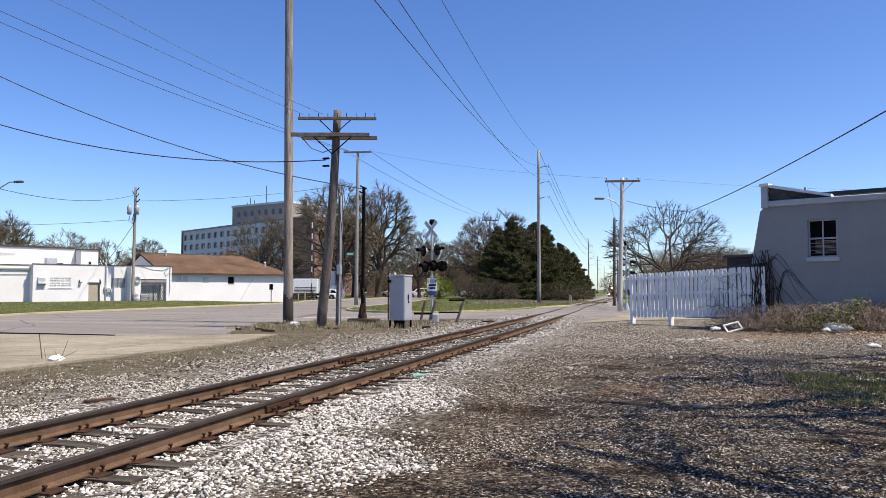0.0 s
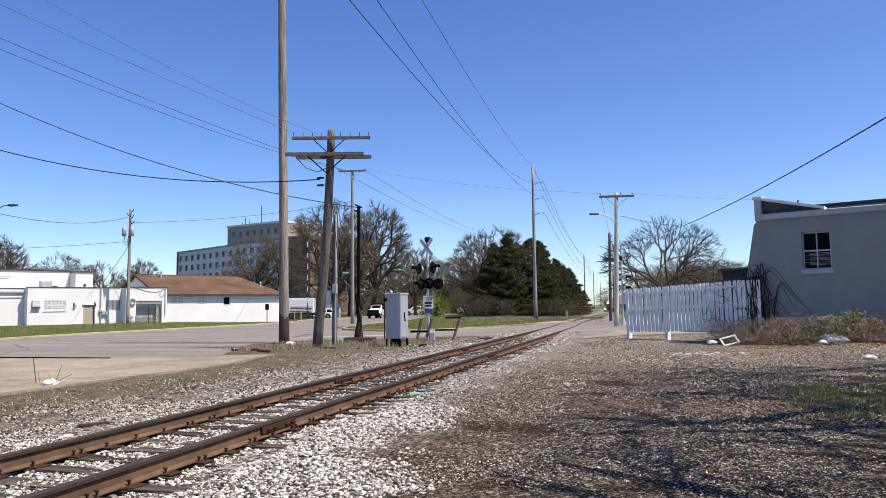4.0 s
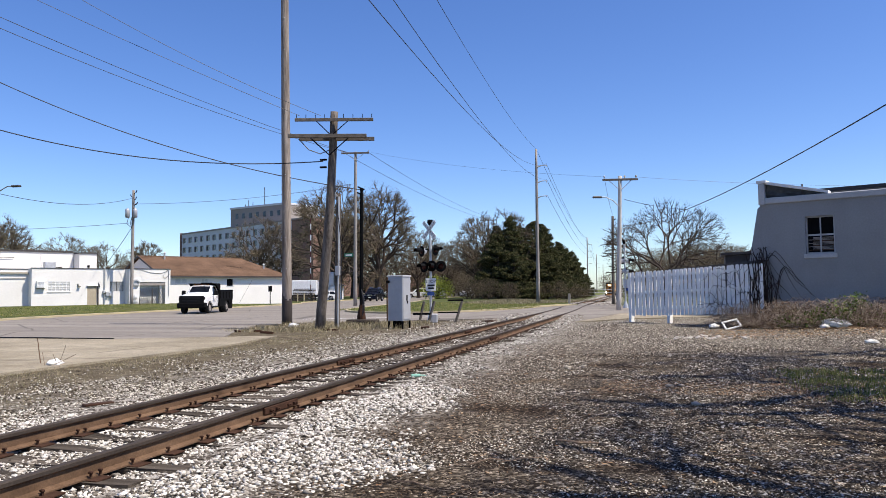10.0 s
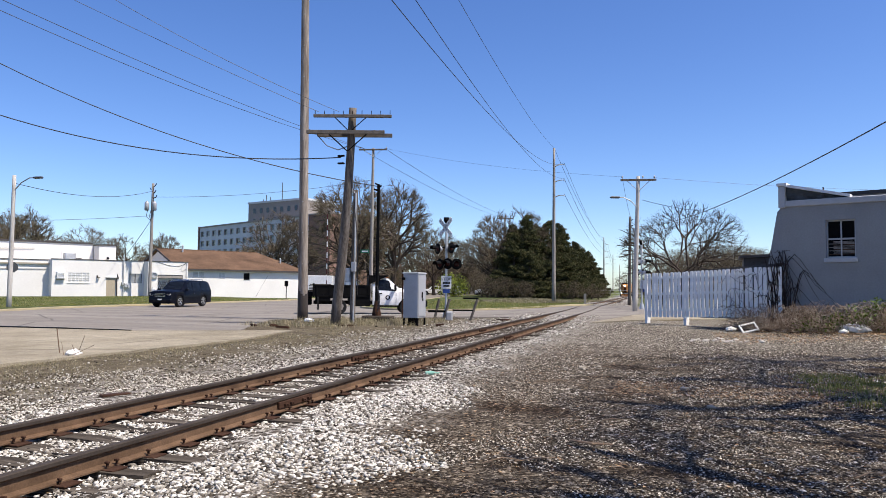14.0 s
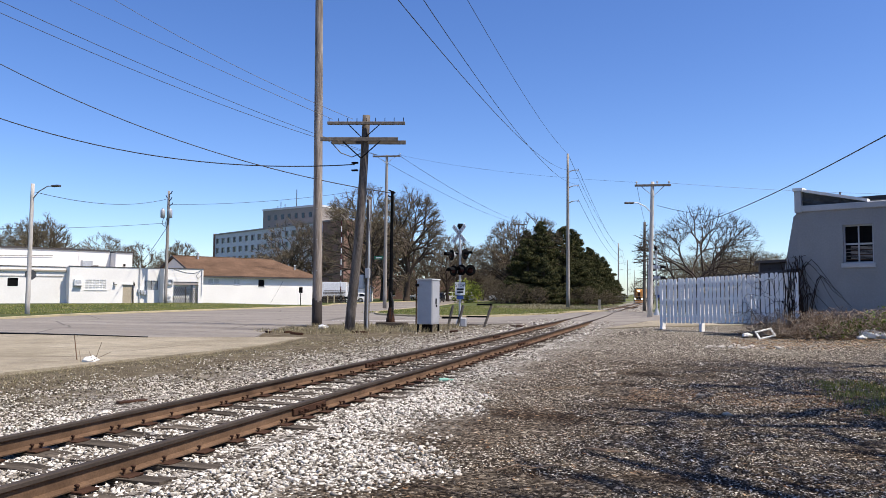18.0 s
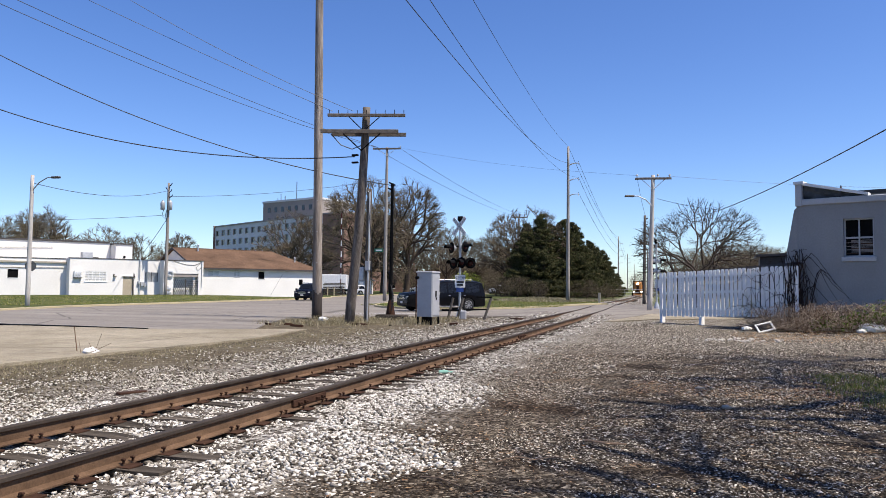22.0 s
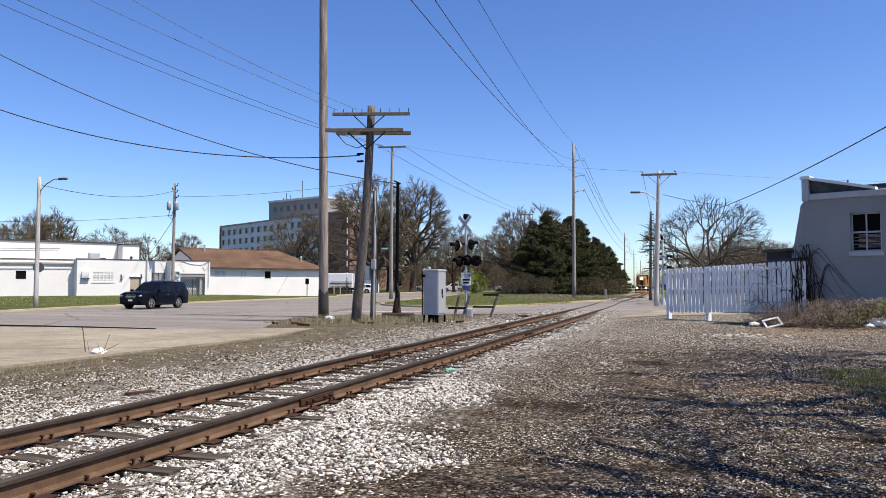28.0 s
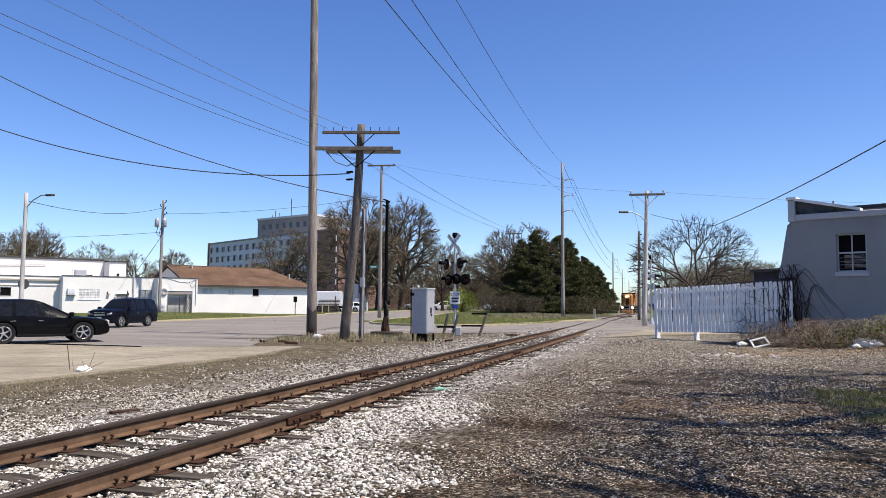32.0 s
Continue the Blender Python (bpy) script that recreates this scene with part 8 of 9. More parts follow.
def suv(name, label, L, W, H, paint, grille="chrome", rack=True, rim_spokes=7, crossover=False, screen=(0.08, 0.20, 0.475), front_axle=0.315, rear_axle=-0.27, r=0.38):
    c = tagged(empty(name), label, "car")
    hl, hw = L / 2, W / 2
    b = 0.585 if not crossover else 0.60
    tail = 0.93 if not crossover else 0.86
    st = [(-hl, 0.42, H * 0.52, H * 0.56, hw * 0.86, hw * 0.9, hw * 0.84),
          (-hl * 0.985, 0.30, H * b, H * 0.66, hw * 0.93, hw * 0.95, hw * 0.86),
          (-hl * (0.94 if not crossover else 0.86), 0.27, H * b, H * 0.945, hw * 0.96, hw * 0.985, hw * 0.74),
          (-hl * 0.80, 0.26, H * b, H * 0.985, hw * 0.97, hw, hw * 0.76),
          (-hl * 0.3, 0.25, H * b * 0.99, H, hw * 0.98, hw, hw * 0.77),
          (hl * screen[0], 0.25, H * b * 0.98, H * 0.985, hw * 0.98, hw, hw * 0.76),
          (hl * screen[1], 0.25, H * b * 0.975, H * 0.935, hw * 0.98, hw, hw * 0.73),
          (hl * screen[2], 0.25, H * b * 0.965, H * (0.625 if crossover else 0.655), hw * 0.98, hw, hw * 0.82),
          (hl * 0.56, 0.25, H * b * (0.95 if crossover else 0.98), H * (0.60 if crossover else 0.64), hw * 0.98, hw, hw * 0.86),
          (hl * 0.86, 0.26, H * b * (0.89 if crossover else 0.95), H * (0.56 if crossover else 0.615), hw * 0.96, hw * 0.98, hw * 0.84),
          (hl * 0.965, 0.30, H * b * (0.84 if crossover else 0.91), H * (0.52 if crossover else 0.585), hw * 0.92, hw * 0.93, hw * 0.78),
          (hl, 0.36, H * (0.38 if crossover else 0.44), H * (0.43 if crossover else 0.50), hw * 0.86, hw * 0.87, hw * 0.76)]
    body = loft(st, c, paint, "", (front_axle * L, rear_axle * L), r)
    part("underbody", bx((-hl * 0.92, -hw * 0.6, 0.26), (hl * 0.92, hw * 0.6, 0.85)), "black", c, "dark underbody")
    for s in (1, -1):
        side_pane(st, hl * 0.02, hl * (screen[2] - 0.115), 0.06, 0.93, s, body, x0t=hl * min(0.02, screen[1] - 0.1), x1t=hl * (screen[1] - 0.03))
        side_pane(st, -hl * 0.40, -hl * 0.02, 0.06, 0.93, s, body)
        side_pane(st, -hl * 0.86, -hl * 0.45, 0.08, 0.92, s, body, x0t=-hl * (0.83 if not crossover else 0.74))
        m = part("mirror", bx((hl * 0.36, s * hw * 1.0, H * 0.60), (hl * 0.43, s * (hw + 0.22), H * 0.60 + 0.17), None, 0.03), paint, body)
        for x in (-hl * 0.03, -hl * 0.42):
            part("door_handle", bx((x - 0.11, s * hw * 0.99 - 0.01, H * 0.50), (x + 0.05, s * hw * 0.99 + 0.03, H * 0.50 + 0.035), None, 0.008), "chrome" if grille == "chrome" else paint, body)
        part("sill", bx((-hl * 0.38, s * hw * 0.95 - 0.04, 0.24), (hl * 0.48, s * hw * 0.95 + 0.05, 0.34), None, 0.02), "chrome" if name == "black_suv" else "plastic", body)
        for x0 in (hl * 0.0, -hl * 0.43, hl * 0.40):
            part("door_seam", bx((x0 - 0.006, s * hw * 1.0 - 0.01, 0.42), (x0 + 0.006, s * hw * 1.0 + 0.003, H * 0.56)), "black", body)
        part("headlight", bx((hl * 0.88, s * hw * 0.68 - 0.17, H * 0.40), (hl * 1.0, s * hw * 0.68 + 0.19, H * 0.40 + 0.19), None, 0.04), "lamp_glass", body, "clear headlight")
        part("fog_lamp", bx((hl * 0.955, s * hw * 0.62 - 0.08, 0.45), (hl * 0.99, s * hw * 0.62 + 0.08, 0.53), None, 0.02), "lamp_glass", body)
        part("tail_lamp", bx((-hl * 0.99, s * hw * 0.80 - 0.07, H * 0.46), (-hl * 0.94, s * hw * 0.80 + 0.10, H * 0.46 + 0.4), None, 0.02), "red_lens", body)
        if rack:
            part("roof_rail", tb([(-hl * 0.75, s * hw * 0.62, H * 0.97), (-hl * 0.68, s * hw * 0.62, H * 1.025), (hl * 0.02, s * hw * 0.62, H * 1.035), (hl * 0.08, s * hw * 0.62, H * 0.98)], 0.022, 6), "chrome", body)
    cross_pane(st, hl * (screen[1] - 0.01), hl * screen[2], 0.05, 0.95, "windscreen", body, "dark raked windscreen")
    cross_pane(st, -hl * (0.94 if not crossover else 0.86), -hl * 0.985, 0.08, 0.9, "rear_window", body, "dark rear window", 0.92)
    part("front_bumper", bx((hl * 0.90, -hw * 0.9, 0.34), (hl * 1.01, hw * 0.9, 0.60), None, 0.06), paint, body)
    part("lower_grille", bx((hl * 0.985, -hw * 0.5, 0.36), (hl * 1.015, hw * 0.5, 0.5), None, 0.01), "plastic", body)
    part("grille", bx((hl * 0.95, -hw * 0.40, H * 0.385), (hl * 0.995, hw * 0.40, H * 0.385 + 0.24), None, 0.02), "plastic", body, "front grille")
    for k in range(3):
        part("grille_bar", bx((hl * 0.99, -hw * 0.41, H * 0.395 + k * 0.085), (hl * 1.003, hw * 0.41, H * 0.395 + k * 0.085 + 0.03)), grille, body)
    part("rear_bumper", bx((-hl * 1.01, -hw * 0.92, 0.36), (-hl * 0.93, hw * 0.92, 0.62), None, 0.05), paint, body)
    part("plate_bar", bx((hl * 1.008, -0.15, 0.50), (hl * 1.02, 0.15, 0.6)), "sign_white", body, "plain number plate")
    ws = []
    for x in (front_axle * L, rear_axle * L):
        for s in (1, -1):
            arch(body, x, r, s * hw * 1.0, "plastic")
            ws.append(wheel(c, x, s * (hw - 0.125), r, 0.24, "rim", rim_spokes))
    WHEELS[c.name] = (ws, r)
    return c


def dump_truck():
    c = tagged(empty("dump_truck"), "white dump truck with a black steel tipping bed", "truck")
    st = [(0.10, 0.55, 1.32, 2.02, 0.92, 0.97, 0.76), (0.16, 0.5, 1.32, 2.06, 0.95, 0.98, 0.78), (0.75, 0.5, 1.31, 2.08, 0.96, 0.99, 0.79), (1.0, 0.5, 1.30, 2.02, 0.96, 0.99, 0.78),
          (1.60, 0.5, 1.28, 1.50, 0.96, 1.0, 0.84), (1.85, 0.5, 1.26, 1.45, 0.96, 1.0, 0.82), (2.75, 0.55, 1.2, 1.40, 0.94, 0.98, 0.80), (2.98, 0.62, 1.1, 1.30, 0.9, 0.95, 0.76), (3.06, 0.7, 1.0, 1.15, 0.85, 0.9, 0.72)]
    cab = loft(st, c, "paint_white", "white pickup cab and bonnet", (2.05,), 0.41)
    part("engine_bay", bx((0.9, -0.6, 0.5), (2.95, 0.6, 1.0)), "black", c, "dark chassis under the bonnet")
    for s in (1, -1):
        side_pane(st, 0.34, 1.36, 0.05, 0.92, s, cab, x1t=1.02)
        part("mirror", bx((1.30, s * 1.06, 1.32), (1.42, s * 1.34, 1.68), None, 0.03), "plastic", cab, "tall black towing mirror")
        part("mirror_arm", bx((1.34, s * 0.95, 1.36), (1.40, s * 1.1, 1.42)), "plastic", cab)
        part("door_handle", bx((0.42, s * 0.985, 1.15), (0.62, s * 1.02, 1.2), None, 0.008), "plastic", cab)
        part("door_seam", bx((0.27, s * 0.975, 0.62), (0.285, s * 0.994, 1.32)), "black", cab)
        part("door_seam", bx((1.42, s * 0.98, 0.62), (1.435, s * 1.003, 1.28)), "black", cab)
        part("running_board", bx((0.2, s * 0.9, 0.42), (1.5, s * 1.08, 0.5), None, 0.02), "plastic", cab)
        em = part("door_emblem", lathe(bmesh.new(), [(0.13, 0), (0.13, 0.006)], pose(0.95, s * 0.992, 0.95, -90 * s, 0, 0), 20), "paint_navy", cab, "round dark emblem on the door")
        part("emblem_center", lathe(bmesh.new(), [(0.075, 0), (0.075, 0.004)], pose(0.95, s * 0.9985, 0.95, -90 * s, 0, 0), 16), "sign_white", em)
        # headlights coloured black to carry the shade on the truck's front
        part("headlight", bx((2.86, s * 0.8 - 0.12, 0.98), (3.09, s * 0.8 + 0.135, 1.2), None, 0.03), "plastic", cab, "headlight painted black as shade on the front")
    cross_pane(st, 1.0, 1.62, 0.08, 0.9, "windscreen", cab, "dark raked windscreen", 0.86)
    # black grille, widened so its colour also gives the white front's shade
    part("grille", bx((2.93, -0.9, 0.62), (3.12, 0.9, 1.30), None, 0.06), "plastic", cab, "large black front grille")
    for k in range(4):
        part("grille_bar", bx((3.11, -0.64, 0.84 + k * 0.11), (3.14, 0.64, 0.88 + k * 0.11)), "rubber", cab)
    part("front_bumper", bx((2.72, -1.02, 0.42), (3.22, 1.02, 0.8), None, 0.06), "black", cab, "black steel front bumper")
    part("fog_lamp", bx((3.19, 0.55, 0.58), (3.21, 0.7, 0.66)), "lamp_glass", cab)
    part("fog_lamp", bx((3.19, -0.7, 0.58), (3.21, -0.55, 0.66)), "lamp_glass", cab)
    for k in range(5):
        part("marker_lamp", bx((0.92, -0.5 + k * 0.25 - 0.04, 2.07), (1.02, -0.5 + k * 0.25 + 0.04, 2.12), None, 0.01), "amber", cab)
    part("chassis", bx((-3.2, -0.42, 0.55), (2.2, 0.42, 0.75)), "black", c, "black ladder frame")
    part("fuel_tank", bx((-0.9, 0.5, 0.45), (0.0, 0.95, 0.8), None, 0.05), "black", c)
    part("battery_box", bx((-0.9, -0.95, 0.45), (0.0, -0.5, 0.8), None, 0.05), "black", c)
    bed = part("tipping_bed", bx((-3.15, -1.05, 0.98), (-0.05, 1.05, 1.1)), "black", c, "black steel tipping bed")
    for s in (1, -1):
        part("bed_side", bx((-3.15, s * 1.02 - 0.03, 1.1), (-0.05, s * 1.02 + 0.03, 1.58), None, 0.01), "black", bed)
        part("top_rail", bx((-3.15, s * 1.03 - 0.05, 1.55), (-0.05, s * 1.03 + 0.05, 1.64), None, 0.01), "black", bed)
        for k in range(5):
            x = -3.0 + k * 0.72
            part("bed_rib", bx((x - 0.04, s * 1.06 - 0.03, 1.08), (x + 0.04, s * 1.06 + 0.03, 1.6)), "black", bed)
        part("mud_flap", bx((-2.98, s * 0.75 - 0.34, 0.25), (-2.9, s * 0.75 + 0.34, 0.98)), "rubber", c)
        part("side_skirt", bx((-3.1, s * 0.96 - 0.04, 0.72), (-2.25, s * 0.96 + 0.06, 0.98)), "black", bed)
        part("side_skirt", bx((-1.25, s * 0.96 - 0.04, 0.5), (-0.05, s * 0.96 + 0.06, 0.98)), "black", bed)
        part("wheel_guard", bx((-2.25, s * 0.9 - 0.12, 0.88), (-1.25, s * 0.9 + 0.12, 0.98)), "black", bed)
    part("headboard", bx((-0.12, -1.05, 1.1), (-0.03, 1.05, 2.16), None, 0.01), "black", bed)
    part("cab_guard", bx((-0.1, -1.0, 2.14), (0.95, 1.0, 2.2), None, 0.01), "black", bed, "black steel cab guard")
    for s in (1, -1):
        part("guard_gusset", extrude_poly(bmesh.new(), [(-0.1, s * 0.98, 2.14), (0.9, s * 0.98, 2.14), (-0.05, s * 0.98, 1.7)], (0, 0.03, 0)), "black", bed)
    part("tailgate", bx((-3.24, -1.05, 0.95), (-3.16, 1.05, 1.72), None, 0.01), "black", bed)
    part("hitch_gear", bx((-3.7, -0.75, 0.95), (-3.26, 0.75, 1.25), None, 0.04), "black", c, "black spreader gear at the tail")
    part("spreader", bx((-3.85, -0.5, 0.5), (-3.3, 0.5, 0.95), None, 0.05), "black", c)
    part("light_bar", bx((-0.2, -0.4, 2.2), (-0.05, 0.4, 2.27), None, 0.02), "black", c)
    ws = []
    for s in (1, -1):
        arch(cab, 2.05, 0.41, s * 1.005, "plastic")
        ws.append(wheel(c, 2.05, s * 0.87, 0.41, 0.26, "panel_dark", 0, 0.5))
        ws.append(wheel(c, -1.75, s * 0.9, 0.41, 0.27, "panel_dark", 0, 0.5))
        ws.append(wheel(c, -1.75, s * 0.62, 0.41, 0.24, "panel_dark", 0, 0.5))
    WHEELS[c.name] = (ws, 0.41)
    return c


def locomotive():
    """Hood-unit diesel, cab forward; local x forward, origin on the rail."""
    c = tagged(empty("locomotive"), "orange diesel locomotive with a bright headlight coming down the track", "locomotive")
    part("frame", bx((-8.5, -1.5, 1.0), (8.5, 1.5, 1.5), None, 0.05), "black", c)
    part("pilot", bx((8.3, -1.5, 0.18), (8.75, 1.5, 1.5), None, 0.08), "black", c, "dark pilot plate with steps")
    plow = extrude_poly(bmesh.new(), [(8.7, -1.3, 0.12), (9.15, -1.0, 0.15), (9.15, 1.0, 0.15), (8.7, 1.3, 0.12)], (-0.1, 0, 0.75))
    part("plow", plow, "orange", c)
    part("coupler", bx((8.7, -0.18, 0.85), (9.4, 0.18, 1.15), None, 0.05), "rust_dark", c)
    nose = part("short_hood", bx((6.2, -1.05, 1.5), (8.1, 1.05, 4.2), None, 0.35), "orange", c, "orange full-height rounded nose")
    part("cab", bx((4.0, -1.5, 1.5), (6.2, 1.5, 4.25), None, 0.22), "orange", c, "orange driving cab")
    part("cab_roof", bx((3.9, -1.45, 4.2), (6.3, 1.45, 4.42), None, 0.1), "black", c)
    part("long_hood", bx((-8.0, -0.95, 1.5), (4.0, 0.95, 4.1), None, 0.1), "orange", c)
    part("dynamic_fan", bx((-4.5, -1.2, 3.9), (-1.0, 1.2, 4.35), None, 0.1), "orange", c)
    for s in (1, -1):
        part("front_window", bx((6.2, s * 1.05 - 0.33, 3.35), (6.24, s * 1.05 + 0.33, 3.95), None, 0.01), "glass", c)
        part("side_window", bx((4.5, s * 1.5 - 0.01, 3.2), (5.8, s * 1.5 + 0.02, 3.9)), "glass", c)
        part("ditch_light", lathe(bmesh.new(), [(0.2, 0), (0.2, 0.05), (0.1, 0.07)], pose(8.74, s * 1.05, 1.32, 0, 90, 0), 14), "head_light", c, "glowing ditch light")
        part("handrail", tb([(8.4, s * 1.4, 1.5), (8.4, s * 1.4, 2.5), (6.4, s * 1.4, 2.5)], 0.03, 6), "sign_white", c)
        part("handrail", tb([(3.8, s * 1.45, 2.5), (-8.2, s * 1.45, 2.5), (-8.2, s * 1.45, 1.5)], 0.03, 6), "sign_white", c)
        for k in range(3):
            part("step", bx((8.0, s * 1.5 - 0.15, 0.35 + k * 0.35), (8.4, s * 1.5 + 0.05, 0.4 + k * 0.35)), "black", c)
        part("number_board", bx((6.2, s * 0.55 - 0.22, 4.02), (6.32, s * 0.55 + 0.22, 4.2)), "sign_white", c)
    hl = part("headlight_housing", bx((8.06, -0.3, 3.5), (8.18, 0.3, 3.8), None, 0.04), "black", c)
    for s in (1, -1):
        part("headlight", lathe(bmesh.new(), [(0.17, 0), (0.17, 0.04), (0.1, 0.06)], pose(8.18, s * 0.15, 3.65, 0, 90, 0), 14), "head_light", hl, "glowing headlight")
    part("nose_door", bx((8.09, -0.35, 1.6), (8.13, 0.35, 3.2), None, 0.02), "rust_dark", nose, "dark door in the nose")
    part("fuel_tank", bx((-2.2, -1.3, 0.3), (2.2, 1.3, 1.0), None, 0.15), "black", c)
    for bx0 in (-5.6, 5.2):
        part("truck_frame", bx((bx0 - 1.9, -1.25, 0.45), (bx0 + 1.9, 1.25, 0.85), None, 0.05), "black", c)
        for dx in (-1.35, 1.35):
            for s in (1, -1):
                part("wheel", lathe(bmesh.new(), [(0.5, -0.06), (0.5, 0.06), (0.35, 0.07)], pose(bx0 + dx, s * 0.75, 0.5, 90, 0, 0), 18), "rust_dark", c)
    return c


TRUCK = dump_truck()
ESCALADE = suv("black_suv", "large glossy black SUV with chrome wheels", 5.3, 2.0, 1.90, "paint_black", rim_spokes=8, r=0.40)
YUKON = suv("navy_suv", "dark navy full-size SUV with bright wheels", 5.15, 2.0, 1.93, "paint_navy", rim_spokes=6, r=0.40)
ESCAPE = suv("compact_suv", "dark navy compact SUV with silver wheels", 4.45, 1.82, 1.74, "paint_navy", rim_spokes=5, r=0.36)
EDGE = suv("black_crossover", "glossy black crossover with five-spoke wheels", 4.5, 1.88, 1.60, "paint_black", grille="chrome", rack=False, crossover=True, screen=(-0.12, 0.0, 0.44), rim_spokes=5, front_axle=0.295, rear_axle=-0.28, r=0.38)
LOCO = locomotive()


def parked():
    v = suv("white_van", "white utility van parked in the far yard", 5.0, 1.95, 1.9, "paint_white", rack=False)
    v.matrix_world = pose(-47.4, 150, 0, 0, 0, 190)
    v["group"] = "parked white cars"
    for x, y, a in ((-44.6, 151, 185), (-37, 151.5, 262), (-52.8, 148, 175)):
        copy_thing(v, pose(x, y, 0, 0, 0, a))
    w = suv("white_car", "white estate car parked beside the stack", 4.5, 1.8, 1.5, "paint_white", rack=False, crossover=True, r=0.33)
    w.matrix_world = pose(-48.9, 105.5, lz(-48.9, 105.5) + 0.1, 0, 0, 200)


parked()


# ---- movement ----
def glide(rows, t):
    """Place on a smooth course through (t, x, y)."""
    T = [r[0] for r in rows]
    if t <= T[0]:
        i = 0
    elif t >= T[-1]:
        i = len(T) - 2
    else:
        i = max(k for k in range(len(T) - 1) if T[k] <= t)

    def slope(k):
        if k == 0 or k == len(T) - 1:
            a, b = (0, 1) if k == 0 else (-2, -1)
            return np.subtract(rows[b][1:], rows[a][1:]) / (rows[b][0] - rows[a][0])
        d0 = np.subtract(rows[k][1:], rows[k - 1][1:]) / (T[k] - T[k - 1])
        d1 = np.subtract(rows[k + 1][1:], rows[k][1:]) / (T[k + 1] - T[k])
        w0, w1 = T[k + 1] - T[k], T[k] - T[k - 1]
        return (d0 * w0 + d1 * w1) / (w0 + w1)
    h = T[i + 1] - T[i]
    u = min(max((t - T[i]) / h, 0.0), 1.0)
    p0, p1, m0, m1 = np.array(rows[i][1:]), np.array(rows[i + 1][1:]), slope(i) * h, slope(i + 1) * h
    return (2 * u ** 3 - 3 * u ** 2 + 1) * p0 + (u ** 3 - 2 * u ** 2 + u) * m0 + (-2 * u ** 3 + 3 * u ** 2) * p1 + (u ** 3 - u ** 2) * m1


def drive(car, rows, t0, t1, axle=1.4):
    """Keys a car along its course and rolls its wheels; it stands still outside t0..t1."""
    wheels, r = WHEELS[car.name]
    steps = [t0 + k / 10 for k in range(int(round((t1 - t0) * 10)) + 1)]
    keys, spin, yaw, turn, last, tail = [], [], None, 0.0, None, None
    for t in steps:
        p = glide(rows, t)
        if tail is None:
            d = glide(rows, t + 0.2) - p
            tail = p - d / np.hypot(*d) * axle
        d = p - tail
        tail = p - d / np.hypot(*d) * axle
        new_yaw = math.degrees(math.atan2(d[1], d[0]))
        yaw = new_yaw if yaw is None else yaw + ((new_yaw - yaw + 180) % 360 - 180)
        keys.append((t, pose(p[0], p[1], lz(p[0], p[1]) + 0.014, 0, 0, yaw)))
        if last is not None:
            turn += np.hypot(*(p - last)) / r
        last = p
        spin.append((t, turn))
    if t0 > 0:
        keys.insert(0, (0.0, keys[0][1]))
    if t1 < 32:
        keys.append((32.0, keys[-1][1]))
    walk(car, keys)
    for w in wheels:
        at = w.location.copy()
        rows_w = [(0.0, Matrix.Translation(at))]
        prev_t, prev = t0, 0.0
        for t, a in spin[1:]:
            n = max(1, math.ceil((a - prev) / 1.3))
            n = min(n, 3)
            for k in range(1, n + 1):
                aa = prev + (a - prev) * k / n
                rows_w.append((prev_t + (t - prev_t) * k / n, Matrix.Translation(at) @ Matrix.Rotation(aa, 4, "Y")))
            prev_t, prev = t, a
        if t1 < 32:
            rows_w.append((32.0, rows_w[-1][1]))
        walk(w, rows_w)


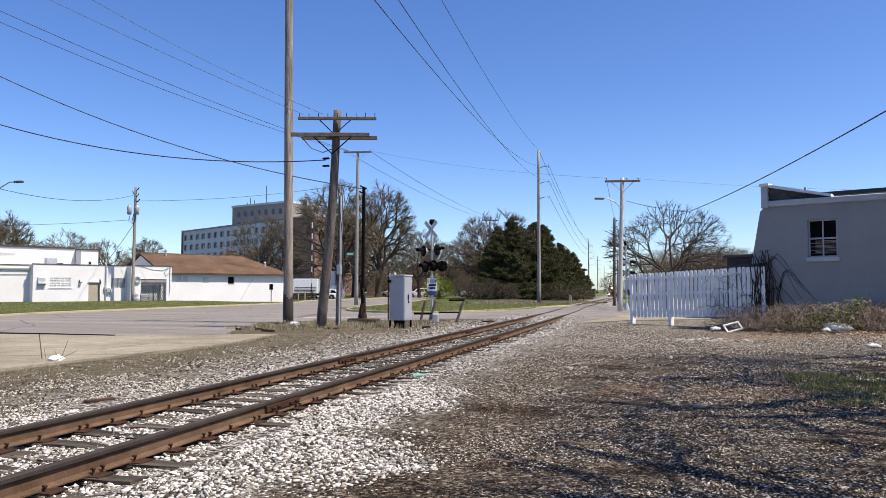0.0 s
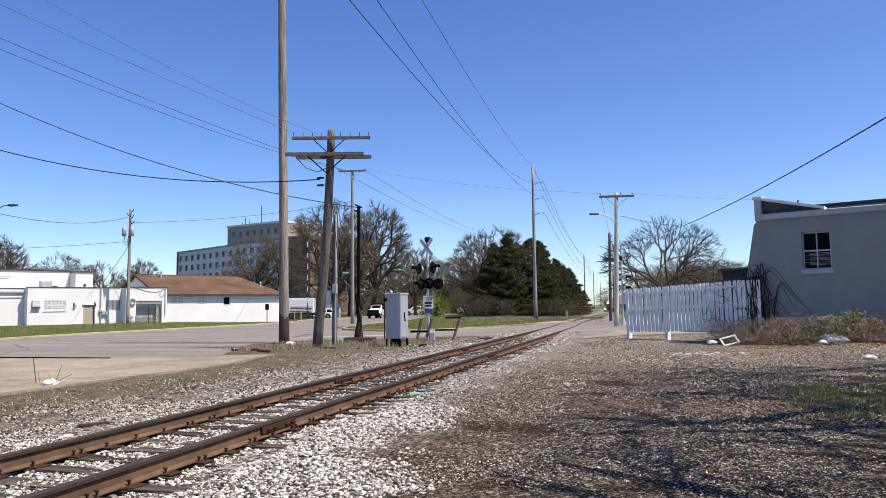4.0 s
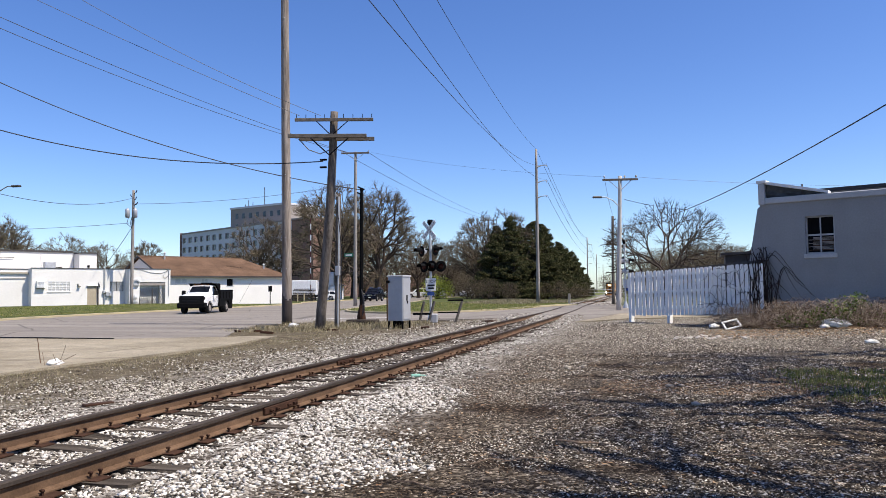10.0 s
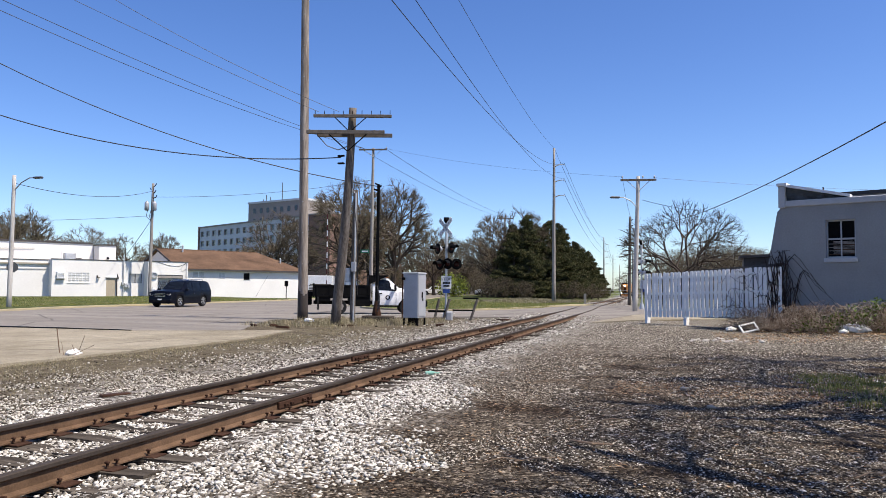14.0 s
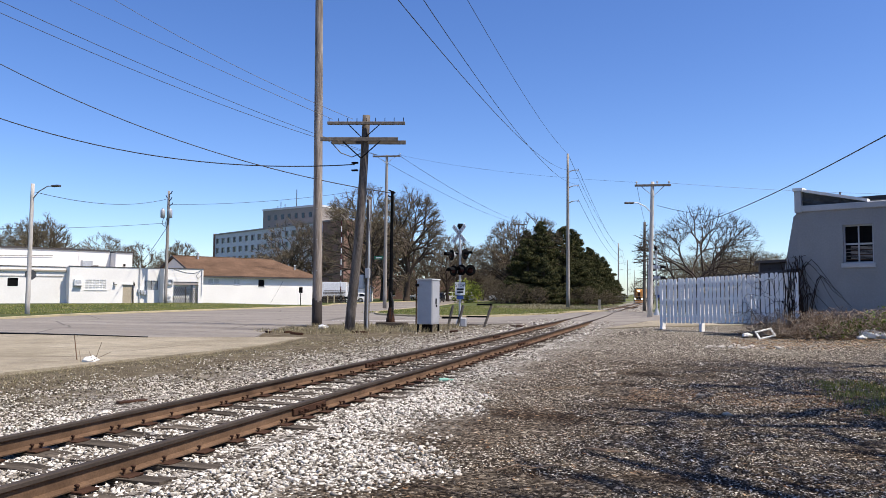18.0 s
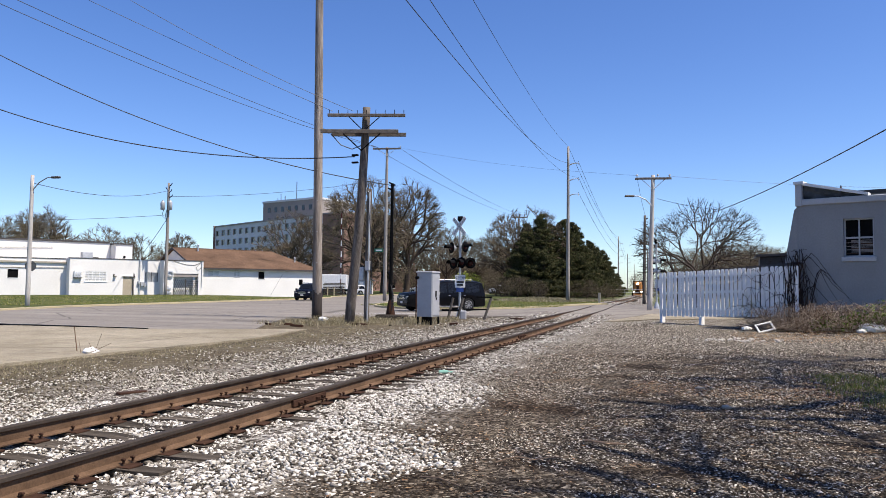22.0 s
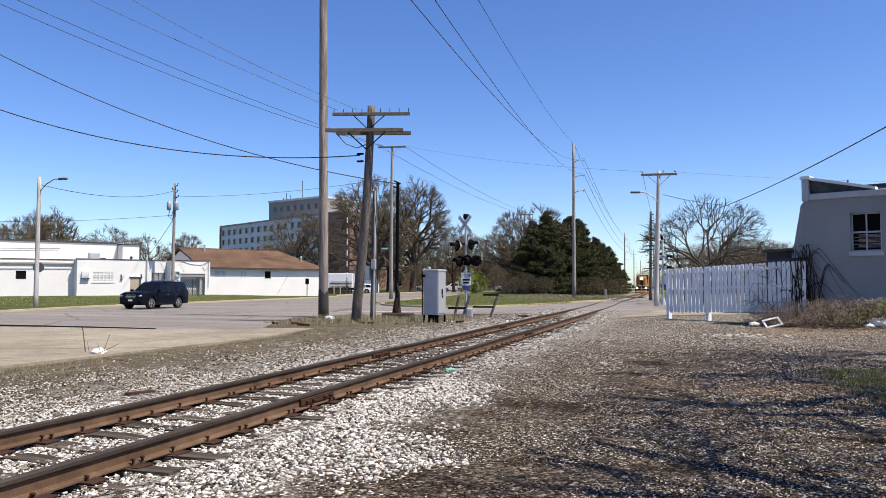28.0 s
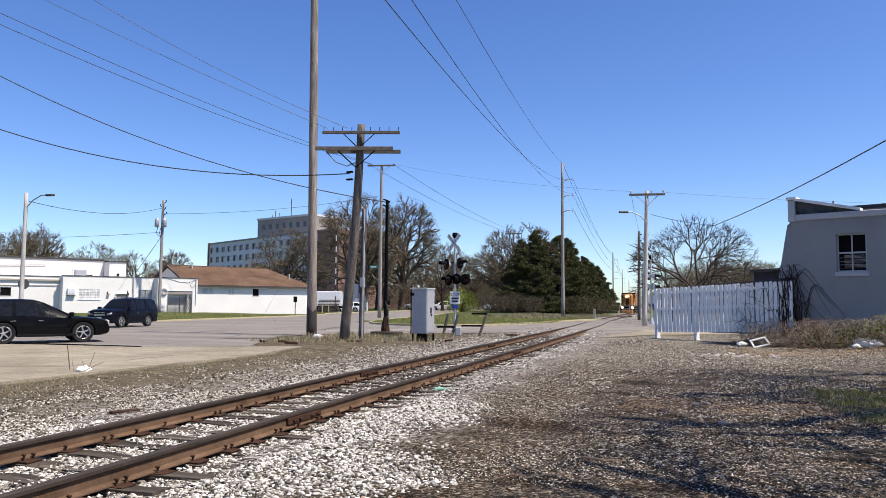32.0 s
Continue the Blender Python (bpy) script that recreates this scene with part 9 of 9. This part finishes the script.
def motions():
    drive(TRUCK, [(0, -45, 152), (2, -42.2, 130), (3, -41.2, 119), (5.5, -39.0, 91.5), (6.5, -38.5, 80.8), (7.5, -36.8, 69), (8.5, -34.8, 59.2), (9.5, -33.1, 52), (10, -32.3, 48.9), (10.5, -31.4, 46.2), (11, -29.85, 43.4), (11.5, -27.85, 40.8),
                  (12, -25.4, 38.9), (12.5, -23.0, 38.0), (13, -21.15, 37.75), (13.5, -18.85, 38.25), (14, -16.4, 39.6), (14.5, -14.2, 41.4), (15.5, -9.6, 46.0), (16.5, -4.7, 51), (17, -2.2, 54.3), (17.5, 0.8, 58), (18.5, 8, 65.5), (20, 20, 77)], 0.0, 20.0, 1.5)
    drive(YUKON, [(0, -50, 225), (6, -44.2, 156), (9, -41.2, 118), (10, -38.8, 101), (10.5, -38.1, 92.8), (11, -37.7, 85), (11.5, -37.3, 77.8), (12, -36.5, 69.6), (12.5, -35.5, 62), (13, -34.8, 56), (13.5, -34.4, 51), (14, -34.1, 46.3), (14.5, -33.9, 42),
                  (15.5, -33.7, 35), (16.5, -33.3, 28.3), (18, -31.5, 15), (19.5, -30, 0)], 0.0, 19.5)
    drive(ESCALADE, [(17, 22, 80), (19, 4, 64.5), (20, -4.0, 57.2), (20.5, -6.3, 54), (21, -8.7, 50.6), (21.5, -11.3, 47.1), (22, -14.4, 44.2), (22.5, -17.9, 41.3), (23, -21.6, 37.4), (23.5, -25.1, 32.4), (24, -28.4, 26.8), (24.5, -30.5, 20.3), (25.5, -31.3, 7), (26, -31.3, 0)], 17.0, 26.0)
    drive(ESCAPE, [(10, -48, 190), (14, -45.4, 165), (16.5, -43.4, 143), (17, -43, 138), (19, -41.4, 114.5), (19.5, -41, 106.8), (20, -40.2, 98.5), (21, -38.8, 83.5), (21.5, -38, 76), (22, -36.6, 68.2), (22.5, -35.5, 61.8), (23.5, -34.6, 54.3), (24, -34.2, 50.9),
                   (24.5, -33.5, 47.8), (25, -32.8, 45.1), (25.5, -32.5, 43.2), (27.5, -32.3, 39.6), (28, -32.3, 38.9), (29, -32.2, 37.9), (30, -32.15, 37.4), (32, -32.1, 37.1)], 10.0, 32.0)
    drive(EDGE, [(28, -43.6, -6.4), (30, -33.2, 7.7), (31, -28.0, 14.7), (31.5, -25.4, 18.25), (32, -22.75, 21.9)], 28.0, 32.0)
    rows = []
    for t, y in ((0, 300), (9, 268), (17, 238), (25, 206), (30, 181), (32, 169)):
        rows.append((t, pose(track_x(y), y, rail_z(y), 0, 0, -90 - 1.98)))
    walk(LOCO, rows)


motions()
